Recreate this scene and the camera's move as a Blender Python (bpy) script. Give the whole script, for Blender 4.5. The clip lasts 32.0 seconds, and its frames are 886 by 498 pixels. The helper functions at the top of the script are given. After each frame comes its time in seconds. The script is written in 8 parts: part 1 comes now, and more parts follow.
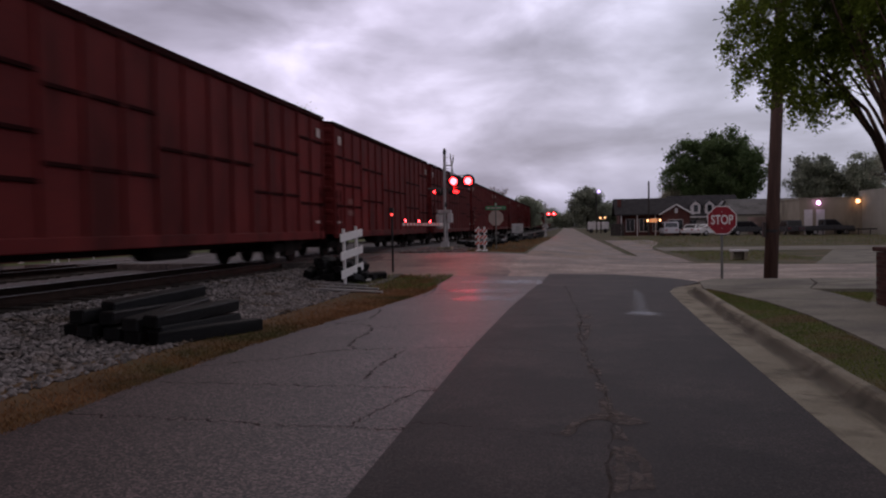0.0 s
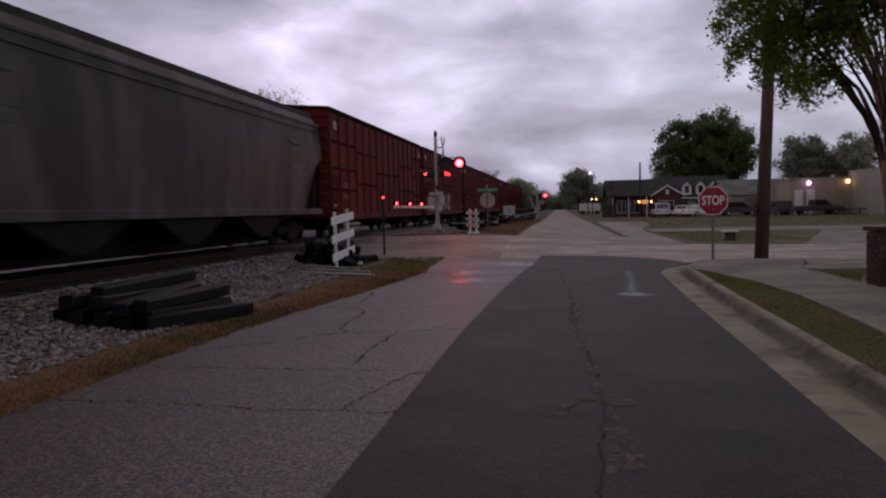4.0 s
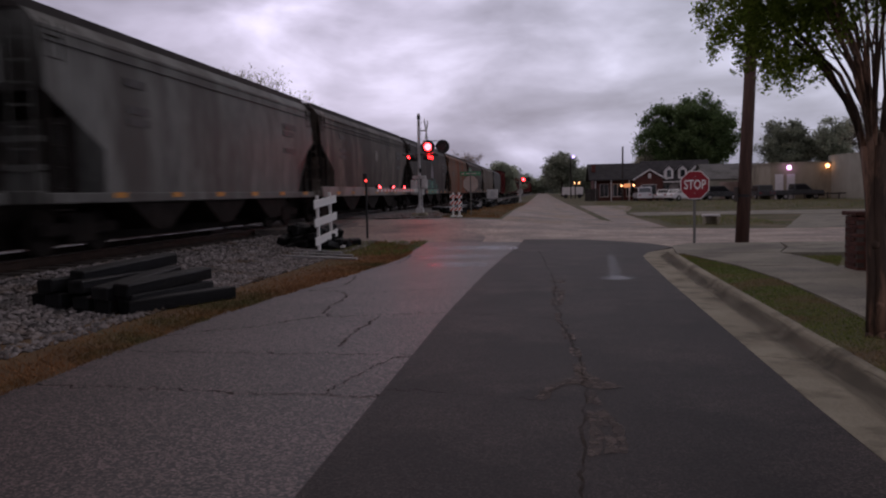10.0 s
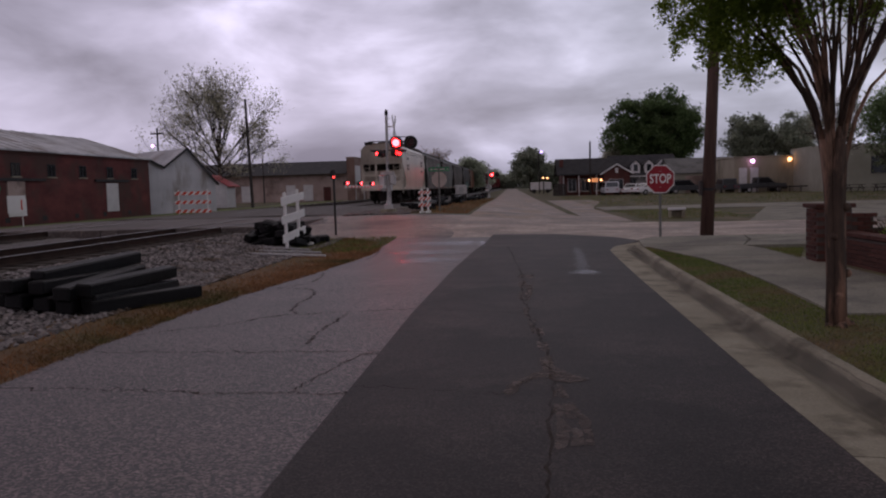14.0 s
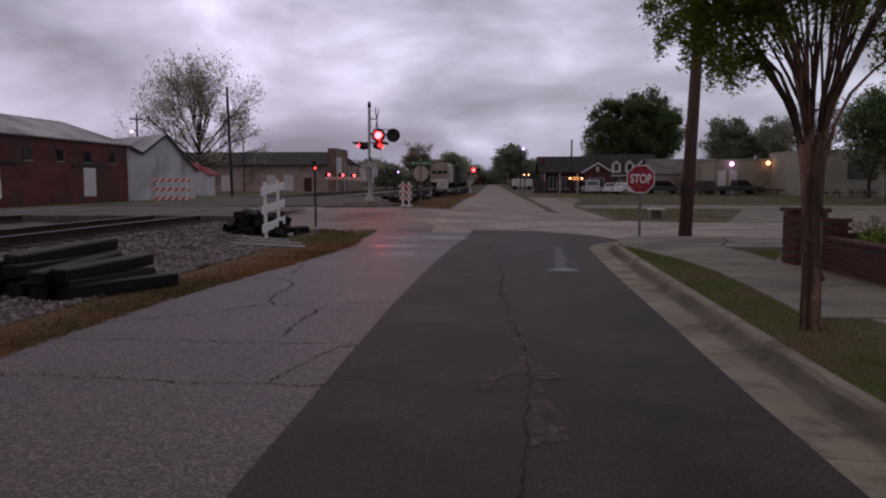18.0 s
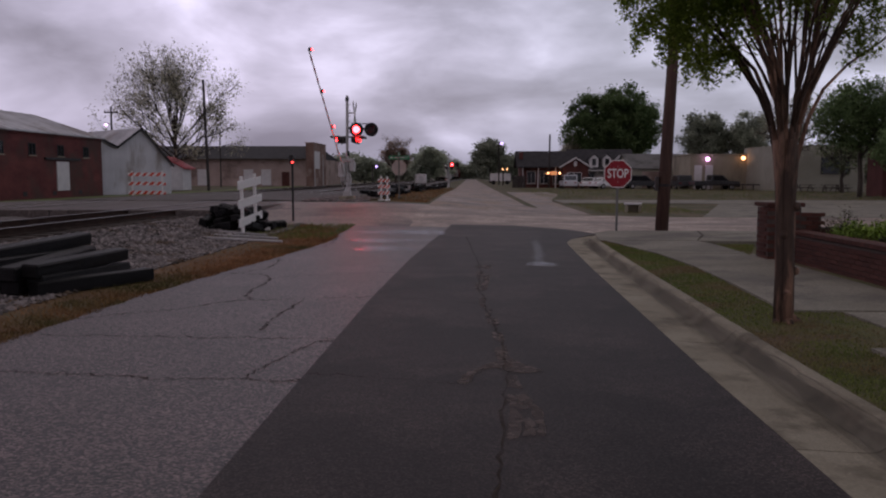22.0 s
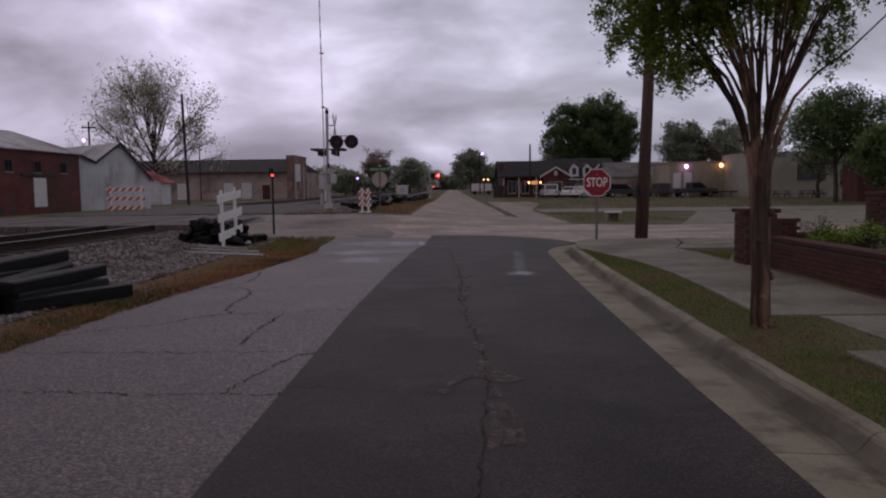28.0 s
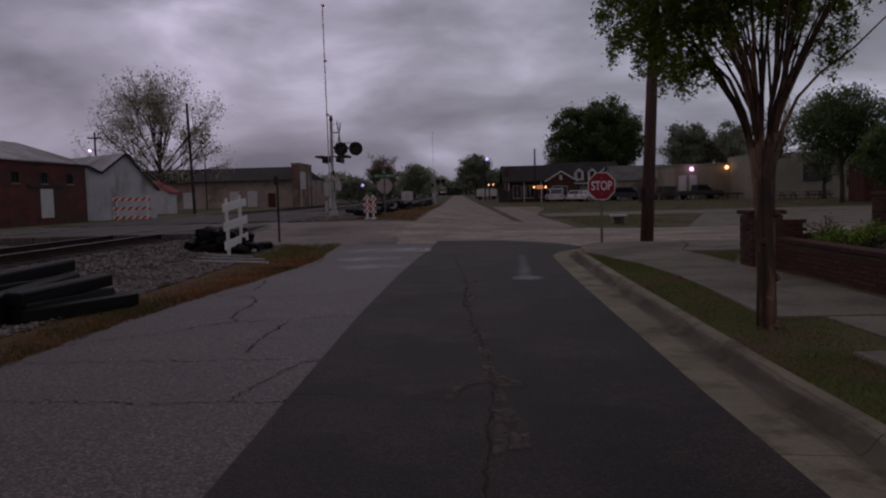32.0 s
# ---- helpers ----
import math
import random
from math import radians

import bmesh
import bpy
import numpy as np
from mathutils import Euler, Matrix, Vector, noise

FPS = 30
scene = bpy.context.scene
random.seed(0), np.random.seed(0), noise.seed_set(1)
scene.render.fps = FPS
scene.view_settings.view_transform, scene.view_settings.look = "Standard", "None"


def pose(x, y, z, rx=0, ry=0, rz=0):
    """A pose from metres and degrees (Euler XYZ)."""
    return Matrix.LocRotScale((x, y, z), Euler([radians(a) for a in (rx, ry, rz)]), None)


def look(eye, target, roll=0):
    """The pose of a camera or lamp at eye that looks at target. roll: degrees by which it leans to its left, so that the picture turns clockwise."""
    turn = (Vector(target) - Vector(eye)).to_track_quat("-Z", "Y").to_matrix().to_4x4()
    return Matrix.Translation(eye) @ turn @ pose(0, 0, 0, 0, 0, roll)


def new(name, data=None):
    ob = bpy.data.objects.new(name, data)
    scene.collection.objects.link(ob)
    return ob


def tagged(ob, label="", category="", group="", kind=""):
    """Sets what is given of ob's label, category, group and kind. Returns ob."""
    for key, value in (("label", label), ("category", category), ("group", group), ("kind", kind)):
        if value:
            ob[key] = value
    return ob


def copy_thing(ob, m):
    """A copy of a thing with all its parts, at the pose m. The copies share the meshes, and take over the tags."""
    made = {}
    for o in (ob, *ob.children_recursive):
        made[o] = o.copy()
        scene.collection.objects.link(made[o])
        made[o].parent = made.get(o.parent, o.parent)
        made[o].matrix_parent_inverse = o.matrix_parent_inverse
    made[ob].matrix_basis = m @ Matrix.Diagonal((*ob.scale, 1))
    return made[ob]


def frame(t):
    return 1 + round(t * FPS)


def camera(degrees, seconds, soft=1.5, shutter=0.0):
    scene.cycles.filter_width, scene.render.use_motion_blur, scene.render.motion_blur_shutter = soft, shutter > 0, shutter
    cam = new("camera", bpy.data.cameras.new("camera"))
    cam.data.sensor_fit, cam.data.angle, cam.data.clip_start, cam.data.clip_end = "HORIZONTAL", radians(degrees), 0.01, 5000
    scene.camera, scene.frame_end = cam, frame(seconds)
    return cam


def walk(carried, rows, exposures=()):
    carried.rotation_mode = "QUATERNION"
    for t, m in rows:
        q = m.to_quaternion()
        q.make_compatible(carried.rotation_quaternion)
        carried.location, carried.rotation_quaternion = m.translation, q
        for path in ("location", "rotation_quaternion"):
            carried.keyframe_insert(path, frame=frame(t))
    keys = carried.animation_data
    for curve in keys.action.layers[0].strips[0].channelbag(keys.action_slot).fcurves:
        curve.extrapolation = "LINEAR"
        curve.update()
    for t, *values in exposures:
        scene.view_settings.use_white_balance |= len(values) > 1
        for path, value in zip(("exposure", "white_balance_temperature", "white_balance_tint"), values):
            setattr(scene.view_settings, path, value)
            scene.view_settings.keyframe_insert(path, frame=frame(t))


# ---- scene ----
# ---- camera: held by a person standing on the roadway ----
EYE = 1.52
cam = camera(59.55, 32.0, soft=2.1, shutter=0.5)
PATH = [
    (0, pose(-0.022, -0.072, EYE +0.002, 88.40, 0.92, 9.52)),
    (0.5, pose(-0.018, -0.060, EYE -0.002, 88.45, 1.53, 9.82)),
    (1, pose(-0.017, -0.068, EYE -0.004, 87.99, 1.69, 10.29)),
    (1.5, pose(-0.017, -0.059, EYE -0.003, 87.85, 1.82, 10.41)),
    (2, pose(-0.014, -0.059, EYE -0.008, 87.84, 1.77, 10.53)),
    (2.5, pose(-0.016, -0.059, EYE -0.003, 87.76, 1.19, 10.20)),
    (3, pose(-0.022, -0.048, EYE -0.001, 87.60, 1.30, 9.98)),
    (3.5, pose(-0.023, -0.034, EYE -0.004, 87.09, 1.18, 9.23)),
    (5.5, pose(-0.010, -0.028, EYE +0.007, 87.14, 1.32, 8.58)),
    (6, pose(-0.016, -0.023, EYE +0.001, 86.81, 1.12, 8.40)),
    (6.5, pose(-0.014, -0.020, EYE +0.004, 86.61, 1.12, 8.63)),
    (7, pose(-0.010, -0.041, EYE +0.004, 86.37, 1.61, 8.28)),
    (7.5, pose(-0.012, -0.027, EYE +0.004, 86.13, 1.80, 7.68)),
    (8, pose(-0.014, -0.018, EYE +0.000, 85.84, 1.50, 7.73)),
    (8.5, pose(-0.016, -0.020, EYE -0.001, 85.84, 1.04, 7.79)),
    (9, pose(-0.017, -0.011, EYE +0.001, 85.89, 1.08, 7.79)),
    (9.5, pose(-0.018, -0.017, EYE +0.004, 85.99, 0.93, 7.79)),
    (10, pose(-0.022, -0.021, EYE +0.002, 85.85, 1.15, 7.66)),
    (10.5, pose(-0.026, -0.028, EYE +0.008, 85.84, 1.39, 8.56)),
    (11, pose(-0.019, -0.037, EYE +0.007, 85.83, 1.37, 8.52)),
    (11.5, pose(-0.018, -0.032, EYE +0.004, 85.83, 1.22, 8.30)),
    (12, pose(-0.017, -0.025, EYE +0.001, 85.76, 1.58, 7.78)),
    (12.5, pose(-0.006, -0.027, EYE +0.000, 85.67, 1.70, 7.34)),
    (13, pose(0.000, -0.021, EYE -0.001, 85.67, 1.73, 6.05)),
    (13.5, pose(0.006, -0.015, EYE -0.000, 85.65, 1.63, 5.60)),
    (14, pose(0.001, -0.013, EYE +0.000, 85.49, 1.59, 5.38)),
    (14.5, pose(-0.008, -0.002, EYE -0.002, 85.39, 1.20, 5.38)),
    (15, pose(-0.013, -0.002, EYE +0.004, 85.53, 0.97, 4.98)),
    (15.5, pose(-0.009, 0.001, EYE +0.004, 85.66, 0.73, 4.54)),
    (17.5, pose(-0.009, -0.007, EYE +0.001, 85.00, -0.29, 3.86)),
    (18, pose(-0.006, -0.006, EYE -0.000, 85.05, -0.00, 4.00)),
    (18.5, pose(0.004, -0.000, EYE +0.001, 85.36, 0.09, 2.86)),
    (19, pose(0.000, 0.000, EYE -0.000, 85.50, 0.10, 2.54)),
    (19.5, pose(0.001, -0.003, EYE -0.001, 85.05, -0.12, 2.33)),
    (20, pose(-0.003, -0.008, EYE +0.004, 85.06, 0.07, 2.74)),
    (20.5, pose(0.001, -0.010, EYE +0.004, 85.18, -0.09, 2.69)),
    (21, pose(0.001, -0.016, EYE +0.001, 84.98, -0.16, 2.47)),
    (21.5, pose(0.003, -0.006, EYE -0.000, 84.71, -0.13, 2.41)),
    (22, pose(0.004, 0.001, EYE -0.002, 84.65, -0.07, 2.42)),
    (22.5, pose(0.003, -0.001, EYE +0.000, 84.70, 0.02, 2.44)),
    (23, pose(0.008, -0.006, EYE -0.000, 84.93, 0.22, 2.43)),
    (23.5, pose(0.015, -0.016, EYE +0.002, 85.15, 0.25, 2.04)),
    (24, pose(0.012, -0.006, EYE -0.000, 85.22, -0.15, 1.60)),
    (24.5, pose(0.015, -0.010, EYE -0.003, 85.19, 0.35, 1.35)),
    (25, pose(0.020, -0.007, EYE -0.003, 85.89, -0.95, -0.10)),
    (25.5, pose(0.023, -0.018, EYE -0.002, 85.56, 0.00, 0.48)),
    (27.5, pose(0.027, -0.019, EYE -0.001, 85.06, 0.82, 1.08)),
    (28, pose(0.031, -0.023, EYE +0.000, 85.44, 0.71, 1.05)),
    (28.5, pose(0.027, -0.022, EYE -0.004, 85.36, 0.86, 1.74)),
    (29, pose(0.032, -0.007, EYE -0.004, 85.30, 0.76, 1.26)),
    (29.5, pose(0.035, -0.003, EYE -0.003, 85.67, 1.25, 1.83)),
    (30, pose(0.037, -0.008, EYE -0.003, 85.78, 1.24, 1.28)),
    (30.5, pose(0.044, -0.010, EYE -0.008, 85.88, 1.10, 1.15)),
    (31, pose(0.046, -0.012, EYE -0.003, 85.88, 1.11, 1.28)),
    (31.5, pose(0.051, -0.016, EYE -0.004, 85.89, 1.40, 1.34)),
    (32, pose(0.051, -0.017, EYE -0.004, 85.87, 1.47, 1.44)),
]
walk(cam, PATH, exposures=[(0, 0.0), (11, 0.0), (14, -0.06), (31.3, -0.06), (31.7, -0.42), (32, -0.86)])

# ---- light: overcast dusk ----
world = bpy.data.worlds.new("dusk_sky")
scene.world = world
world.use_nodes = True
wn, wl = world.node_tree.nodes, world.node_tree.links
wn.clear()


def wnode(kind, **kw):
    n = wn.new(kind)
    for k, v in kw.items():
        n.inputs[k].default_value = v
    return n


w_out = wn.new("ShaderNodeOutputWorld")
w_bg = wn.new("ShaderNodeBackground")
w_sky = wn.new("ShaderNodeTexSky")
w_sky.sky_type = "NISHITA"
w_sky.sun_disc = False
w_sky.sun_elevation = radians(6)
w_sky.sun_rotation = radians(200)
w_sky.air_density, w_sky.dust_density = 1.6, 3.0
w_co = wn.new("ShaderNodeTexCoord")
w_sep = wn.new("ShaderNodeSeparateXYZ")
wl.new(w_co.outputs["Generated"], w_sep.inputs[0])
w_tall = wn.new("ShaderNodeVectorMath")
w_tall.operation = "MULTIPLY"
w_tall.inputs[1].default_value = (1.0, 1.0, 2.4)
wl.new(w_co.outputs["Generated"], w_tall.inputs[0])
w_n1 = wnode("ShaderNodeTexNoise", Scale=5.2, Detail=5.0, Roughness=0.5, Distortion=0.3)
w_n2 = wnode("ShaderNodeTexNoise", Scale=2.3, Detail=2.0, Roughness=0.5)
for n in (w_n1, w_n2):
    wl.new(w_tall.outputs[0], n.inputs["Vector"])
w_sum = wn.new("ShaderNodeMath")
w_sum.operation = "MULTIPLY_ADD"
w_sum.inputs[1].default_value = 0.55
wl.new(w_n1.outputs["Fac"], w_sum.inputs[0])
w_half = wn.new("ShaderNodeMath")
w_half.operation = "MULTIPLY"
w_half.inputs[1].default_value = 0.45
wl.new(w_n2.outputs["Fac"], w_half.inputs[0])
wl.new(w_half.outputs[0], w_sum.inputs[2])


def wmath(op, a, b=None):
    n = wn.new("ShaderNodeMath")
    n.operation = op
    for i, v in enumerate((a, b)):
        if v is None:
            continue
        if isinstance(v, (int, float)):
            n.inputs[i].default_value = v
        else:
            wl.new(v, n.inputs[i])
    return n.outputs[0]


# the large cloud masses: bearing and height in degrees, half widths, how much lighter or darker
w_bear = wmath("ARCTAN2", w_sep.outputs["X"], w_sep.outputs["Y"])
w_high = wmath("ARCSINE", w_sep.outputs["Z"])
w_cloud = w_sum.outputs[0]
for b_, h_, rb_, rh_, amount in ((-19, 12.0, 8, 3.4, 0.065), (-11, 9.5, 8, 2.4, 0.045), (3, 8.2, 8, 2.2, 0.05), (16, 9, 5, 1.8, 0.04), (-27, 16.5, 7, 3.0, -0.06), (-5, 15.2, 8, 2.3, -0.06), (-29, 7, 6, 2.5, -0.03), (13, 14, 9, 3.0, -0.07), (24, 10, 7, 5, -0.06)):
    da = wmath("POWER", wmath("ABSOLUTE", wmath("MULTIPLY", wmath("SUBTRACT", w_bear, radians(b_)), 1 / radians(rb_))), 2.0)
    de = wmath("POWER", wmath("ABSOLUTE", wmath("MULTIPLY", wmath("SUBTRACT", w_high, radians(h_)), 1 / radians(rh_))), 2.0)
    w_cloud = wmath("ADD", w_cloud, wmath("MULTIPLY", wmath("EXPONENT", wmath("MULTIPLY", wmath("ADD", da, de), -1.0)), amount))
w_ramp = wn.new("ShaderNodeValToRGB")
cr = w_ramp.color_ramp
cr.elements[0].position, cr.elements[0].color = 0.36, (0.255, 0.24, 0.305, 1)
cr.elements[1].position, cr.elements[1].color = 0.66, (0.90, 0.855, 1.08, 1)
e = cr.elements.new(0.47)
e.color = (0.395, 0.375, 0.475, 1)
e = cr.elements.new(0.55)
e.color = (0.56, 0.53, 0.67, 1)
wl.new(w_cloud, w_ramp.inputs[0])
w_mix = wn.new("ShaderNodeMixRGB")
w_mix.blend_type = "ADD"
w_mix.inputs[0].default_value = 0.008
wl.new(w_ramp.outputs[0], w_mix.inputs[1])
wl.new(w_sky.outputs[0], w_mix.inputs[2])
# the last daylight lies ahead over the road's end; the sky dims overhead and behind
w_dim = []
for out_, lo, hi, v0, v1 in (("Y", -0.7, 0.75, 0.92, 1.17), ("Z", 0.27, 0.75, 1.0, 0.45), ("Z", 0.0, 0.10, 0.78, 1.0)):
    r_ = wn.new("ShaderNodeMapRange")
    r_.interpolation_type = "SMOOTHSTEP"
    for k_, v_ in (("From Min", lo), ("From Max", hi), ("To Min", v0), ("To Max", v1)):
        r_.inputs[k_].default_value = v_
    wl.new(w_sep.outputs[out_], r_.inputs[0])
    w_dim.append(r_)
w_m1 = wn.new("ShaderNodeMath")
w_m1.operation = "MULTIPLY"
w_m2 = wn.new("ShaderNodeMath")
w_m2.operation = "MULTIPLY"
wl.new(w_dim[0].outputs[0], w_m1.inputs[0])
wl.new(w_dim[1].outputs[0], w_m1.inputs[1])
wl.new(w_m1.outputs[0], w_m2.inputs[0])
wl.new(w_dim[2].outputs[0], w_m2.inputs[1])
# thinner, warmer grey cloud overhead
w_up = wn.new("ShaderNodeMapRange")
w_up.interpolation_type = "SMOOTHSTEP"
w_up.inputs["From Min"].default_value = 0.27
w_up.inputs["From Max"].default_value = 0.6
wl.new(w_sep.outputs["Z"], w_up.inputs[0])
w_warm = wn.new("ShaderNodeMixRGB")
w_warm.blend_type = "MULTIPLY"
w_warm.inputs[2].default_value = (1.11, 1.0, 0.82, 1)
wl.new(w_up.outputs[0], w_warm.inputs[0])
wl.new(w_mix.outputs[0], w_warm.inputs[1])
w_side = wn.new("ShaderNodeMapRange")
w_side.interpolation_type = "SMOOTHSTEP"
w_side.inputs["From Min"].default_value = -0.35
w_side.inputs["From Max"].default_value = 0.4
wl.new(w_sep.outputs["X"], w_side.inputs[0])
w_cast = wn.new("ShaderNodeMixRGB")
w_cast.inputs[1].default_value = (1.02, 0.985, 1.03, 1)
w_cast.inputs[2].default_value = (0.95, 1.0, 1.0, 1)
wl.new(w_side.outputs[0], w_cast.inputs[0])
w_tint = wn.new("ShaderNodeMixRGB")
w_tint.blend_type = "MULTIPLY"
w_tint.inputs[0].default_value = 1.0
wl.new(w_warm.outputs[0], w_tint.inputs[1])
wl.new(w_cast.outputs[0], w_tint.inputs[2])
wl.new(w_tint.outputs[0], w_bg.inputs[0])
wl.new(w_m2.outputs[0], w_bg.inputs["Strength"])
wl.new(w_bg.outputs[0], w_out.inputs[0])

sun = new("sun", bpy.data.lights.new("sun", "SUN"))
sun.data.energy = 0.1
sun.data.angle = radians(40)
sun.data.color = (1.0, 0.95, 1.0)
sun.matrix_basis = look((-15, 70, 60), (0, 0, 0))

# ---- materials ----
def mat(name, c1, c2, scale=8.0, rough=0.8, bump=0.2, fine=60.0, metal=0.0, spread=0.15, contrast=0.25, stretch=(1, 1, 1), wet=0.0, wet_scale=0.5, stain=None, stain_at=0.58, stain_scale=1.0, stain_stretch=(1, 1, 1), bump_dist=0.01, speck=None, spec=0.3, island=0.0, thin=0.0):
    """Two-scale noise colour, grain relief, per-object variation; wet: share of smoother, darker damp areas; stain: a third colour in patches."""
    m = bpy.data.materials.new(name)
    m.use_nodes = True
    nt = m.node_tree
    N, L = nt.nodes, nt.links
    bsdf = N["Principled BSDF"]
    co = N.new("ShaderNodeTexCoord")
    mp = N.new("ShaderNodeMapping")
    mp.inputs["Scale"].default_value = stretch
    L.new(co.outputs["Object"], mp.inputs[0])
    big = N.new("ShaderNodeTexNoise")
    big.inputs["Scale"].default_value = scale
    big.inputs["Detail"].default_value = 4
    L.new(mp.outputs[0], big.inputs["Vector"])
    small = N.new("ShaderNodeTexNoise")
    small.inputs["Scale"].default_value = fine
    small.inputs["Detail"].default_value = 3
    L.new(mp.outputs[0], small.inputs["Vector"])
    info = N.new("ShaderNodeObjectInfo")
    mix1 = N.new("ShaderNodeMath")
    mix1.operation = "MULTIPLY_ADD"
    mix1.inputs[1].default_value = 0.5
    L.new(small.outputs["Fac"], mix1.inputs[0])
    L.new(big.outputs["Fac"], mix1.inputs[2])
    mr = N.new("ShaderNodeMapRange")
    mr.inputs["From Min"].default_value = 0.75 - contrast
    mr.inputs["From Max"].default_value = 0.75 + contrast
    L.new(mix1.outputs[0], mr.inputs[0])
    ramp = N.new("ShaderNodeMixRGB")
    ramp.inputs[1].default_value = (*c1, 1)
    ramp.inputs[2].default_value = (*c2, 1)
    L.new(mr.outputs[0], ramp.inputs[0])
    col = ramp.outputs[0]
    if stain:
        sm = N.new("ShaderNodeMapping")
        sm.inputs["Scale"].default_value = stain_stretch
        L.new(co.outputs["Object"], sm.inputs[0])
        sn = N.new("ShaderNodeTexNoise")
        sn.inputs["Scale"].default_value = stain_scale
        sn.inputs["Detail"].default_value = 5
        sn.inputs["Roughness"].default_value = 0.62
        L.new(sm.outputs[0], sn.inputs["Vector"])
        sr = N.new("ShaderNodeMapRange")
        sr.inputs["From Min"].default_value = stain_at - 0.07
        sr.inputs["From Max"].default_value = stain_at + 0.07
        L.new(sn.outputs["Fac"], sr.inputs[0])
        sx = N.new("ShaderNodeMixRGB")
        sx.inputs[2].default_value = (*stain, 1)
        L.new(sr.outputs[0], sx.inputs[0])
        L.new(col, sx.inputs[1])
        col = sx.outputs[0]
    if speck:
        vo = N.new("ShaderNodeTexVoronoi")
        vo.inputs["Scale"].default_value = speck[0]
        L.new(co.outputs["Object"], vo.inputs["Vector"])
        sep = N.new("ShaderNodeSeparateColor")
        L.new(vo.outputs["Color"], sep.inputs[0])
        pw = N.new("ShaderNodeMath")
        pw.operation = "POWER"
        pw.inputs[1].default_value = 2.2
        L.new(sep.outputs[0], pw.inputs[0])
        vm = N.new("ShaderNodeMapRange")
        vm.inputs["To Min"].default_value = 1 - speck[1] * 0.45
        vm.inputs["To Max"].default_value = 1 + speck[1]
        L.new(pw.outputs[0], vm.inputs[0])
        vx = N.new("ShaderNodeVectorMath")
        vx.operation = "SCALE"
        L.new(col, vx.inputs[0])
        L.new(vm.outputs[0], vx.inputs["Scale"])
        col = vx.outputs[0]
    hsv = N.new("ShaderNodeHueSaturation")
    vr = N.new("ShaderNodeMapRange")
    vr.inputs["To Min"].default_value = 1 - spread
    vr.inputs["To Max"].default_value = 1 + spread
    L.new(info.outputs["Random"], vr.inputs[0])
    L.new(vr.outputs[0], hsv.inputs["Value"])
    L.new(col, hsv.inputs["Color"])
    L.new(hsv.outputs[0], bsdf.inputs["Base Color"])
    if island:
        geo = N.new("ShaderNodeNewGeometry")
        im = N.new("ShaderNodeMapRange")
        im.inputs["To Min"].default_value = 1 - island
        im.inputs["To Max"].default_value = 1 + island
        L.new(geo.outputs["Random Per Island"], im.inputs[0])
        h2 = N.new("ShaderNodeHueSaturation")
        L.new(im.outputs[0], h2.inputs["Value"])
        L.new(hsv.outputs[0], h2.inputs["Color"])
        hsv = h2
        L.new(hsv.outputs[0], bsdf.inputs["Base Color"])
    if thin:
        tr = N.new("ShaderNodeBsdfTranslucent")
        L.new(hsv.outputs[0], tr.inputs["Color"])
        mx = N.new("ShaderNodeMixShader")
        mx.inputs[0].default_value = thin
        L.new(bsdf.outputs[0], mx.inputs[1])
        L.new(tr.outputs[0], mx.inputs[2])
        L.new(mx.outputs[0], N["Material Output"].inputs["Surface"])
    bsdf.inputs["Specular IOR Level"].default_value = spec
    bsdf.inputs["Metallic"].default_value = metal
    rr = N.new("ShaderNodeMapRange")
    rr.inputs["To Min"].default_value = max(0.05, rough - 0.1)
    rr.inputs["To Max"].default_value = min(1.0, rough + 0.1)
    L.new(small.outputs["Fac"], rr.inputs[0])
    if wet:
        wnz = N.new("ShaderNodeTexNoise")
        wnz.inputs["Scale"].default_value = wet_scale
        wnz.inputs["Detail"].default_value = 4
        L.new(co.outputs["Object"], wnz.inputs["Vector"])
        wr = N.new("ShaderNodeMapRange")
        wr.inputs["From Min"].default_value = 0.62 - 0.25 * wet
        wr.inputs["From Max"].default_value = 0.72 - 0.25 * wet
        wr.inputs["To Min"].default_value = 1.0
        wr.inputs["To Max"].default_value = 0.42
        L.new(wnz.outputs["Fac"], wr.inputs[0])
        mul = N.new("ShaderNodeMath")
        mul.operation = "MULTIPLY"
        L.new(rr.outputs[0], mul.inputs[0])
        L.new(wr.outputs[0], mul.inputs[1])
        L.new(mul.outputs[0], bsdf.inputs["Roughness"])
    else:
        L.new(rr.outputs[0], bsdf.inputs["Roughness"])
    if bump:
        bn = N.new("ShaderNodeBump")
        bn.inputs["Strength"].default_value = bump
        bn.inputs["Distance"].default_value = bump_dist
        L.new(mix1.outputs[0], bn.inputs["Height"])
        L.new(bn.outputs[0], bsdf.inputs["Normal"])
    return m


def glow(name, colour, strength):
    m = bpy.data.materials.new(name)
    m.use_nodes = True
    b = m.node_tree.nodes["Principled BSDF"]
    b.inputs["Base Color"].default_value = (*colour, 1)
    b.inputs["Emission Color"].default_value = (*colour, 1)
    b.inputs["Emission Strength"].default_value = strength
    b.inputs["Roughness"].default_value = 0.3
    return m


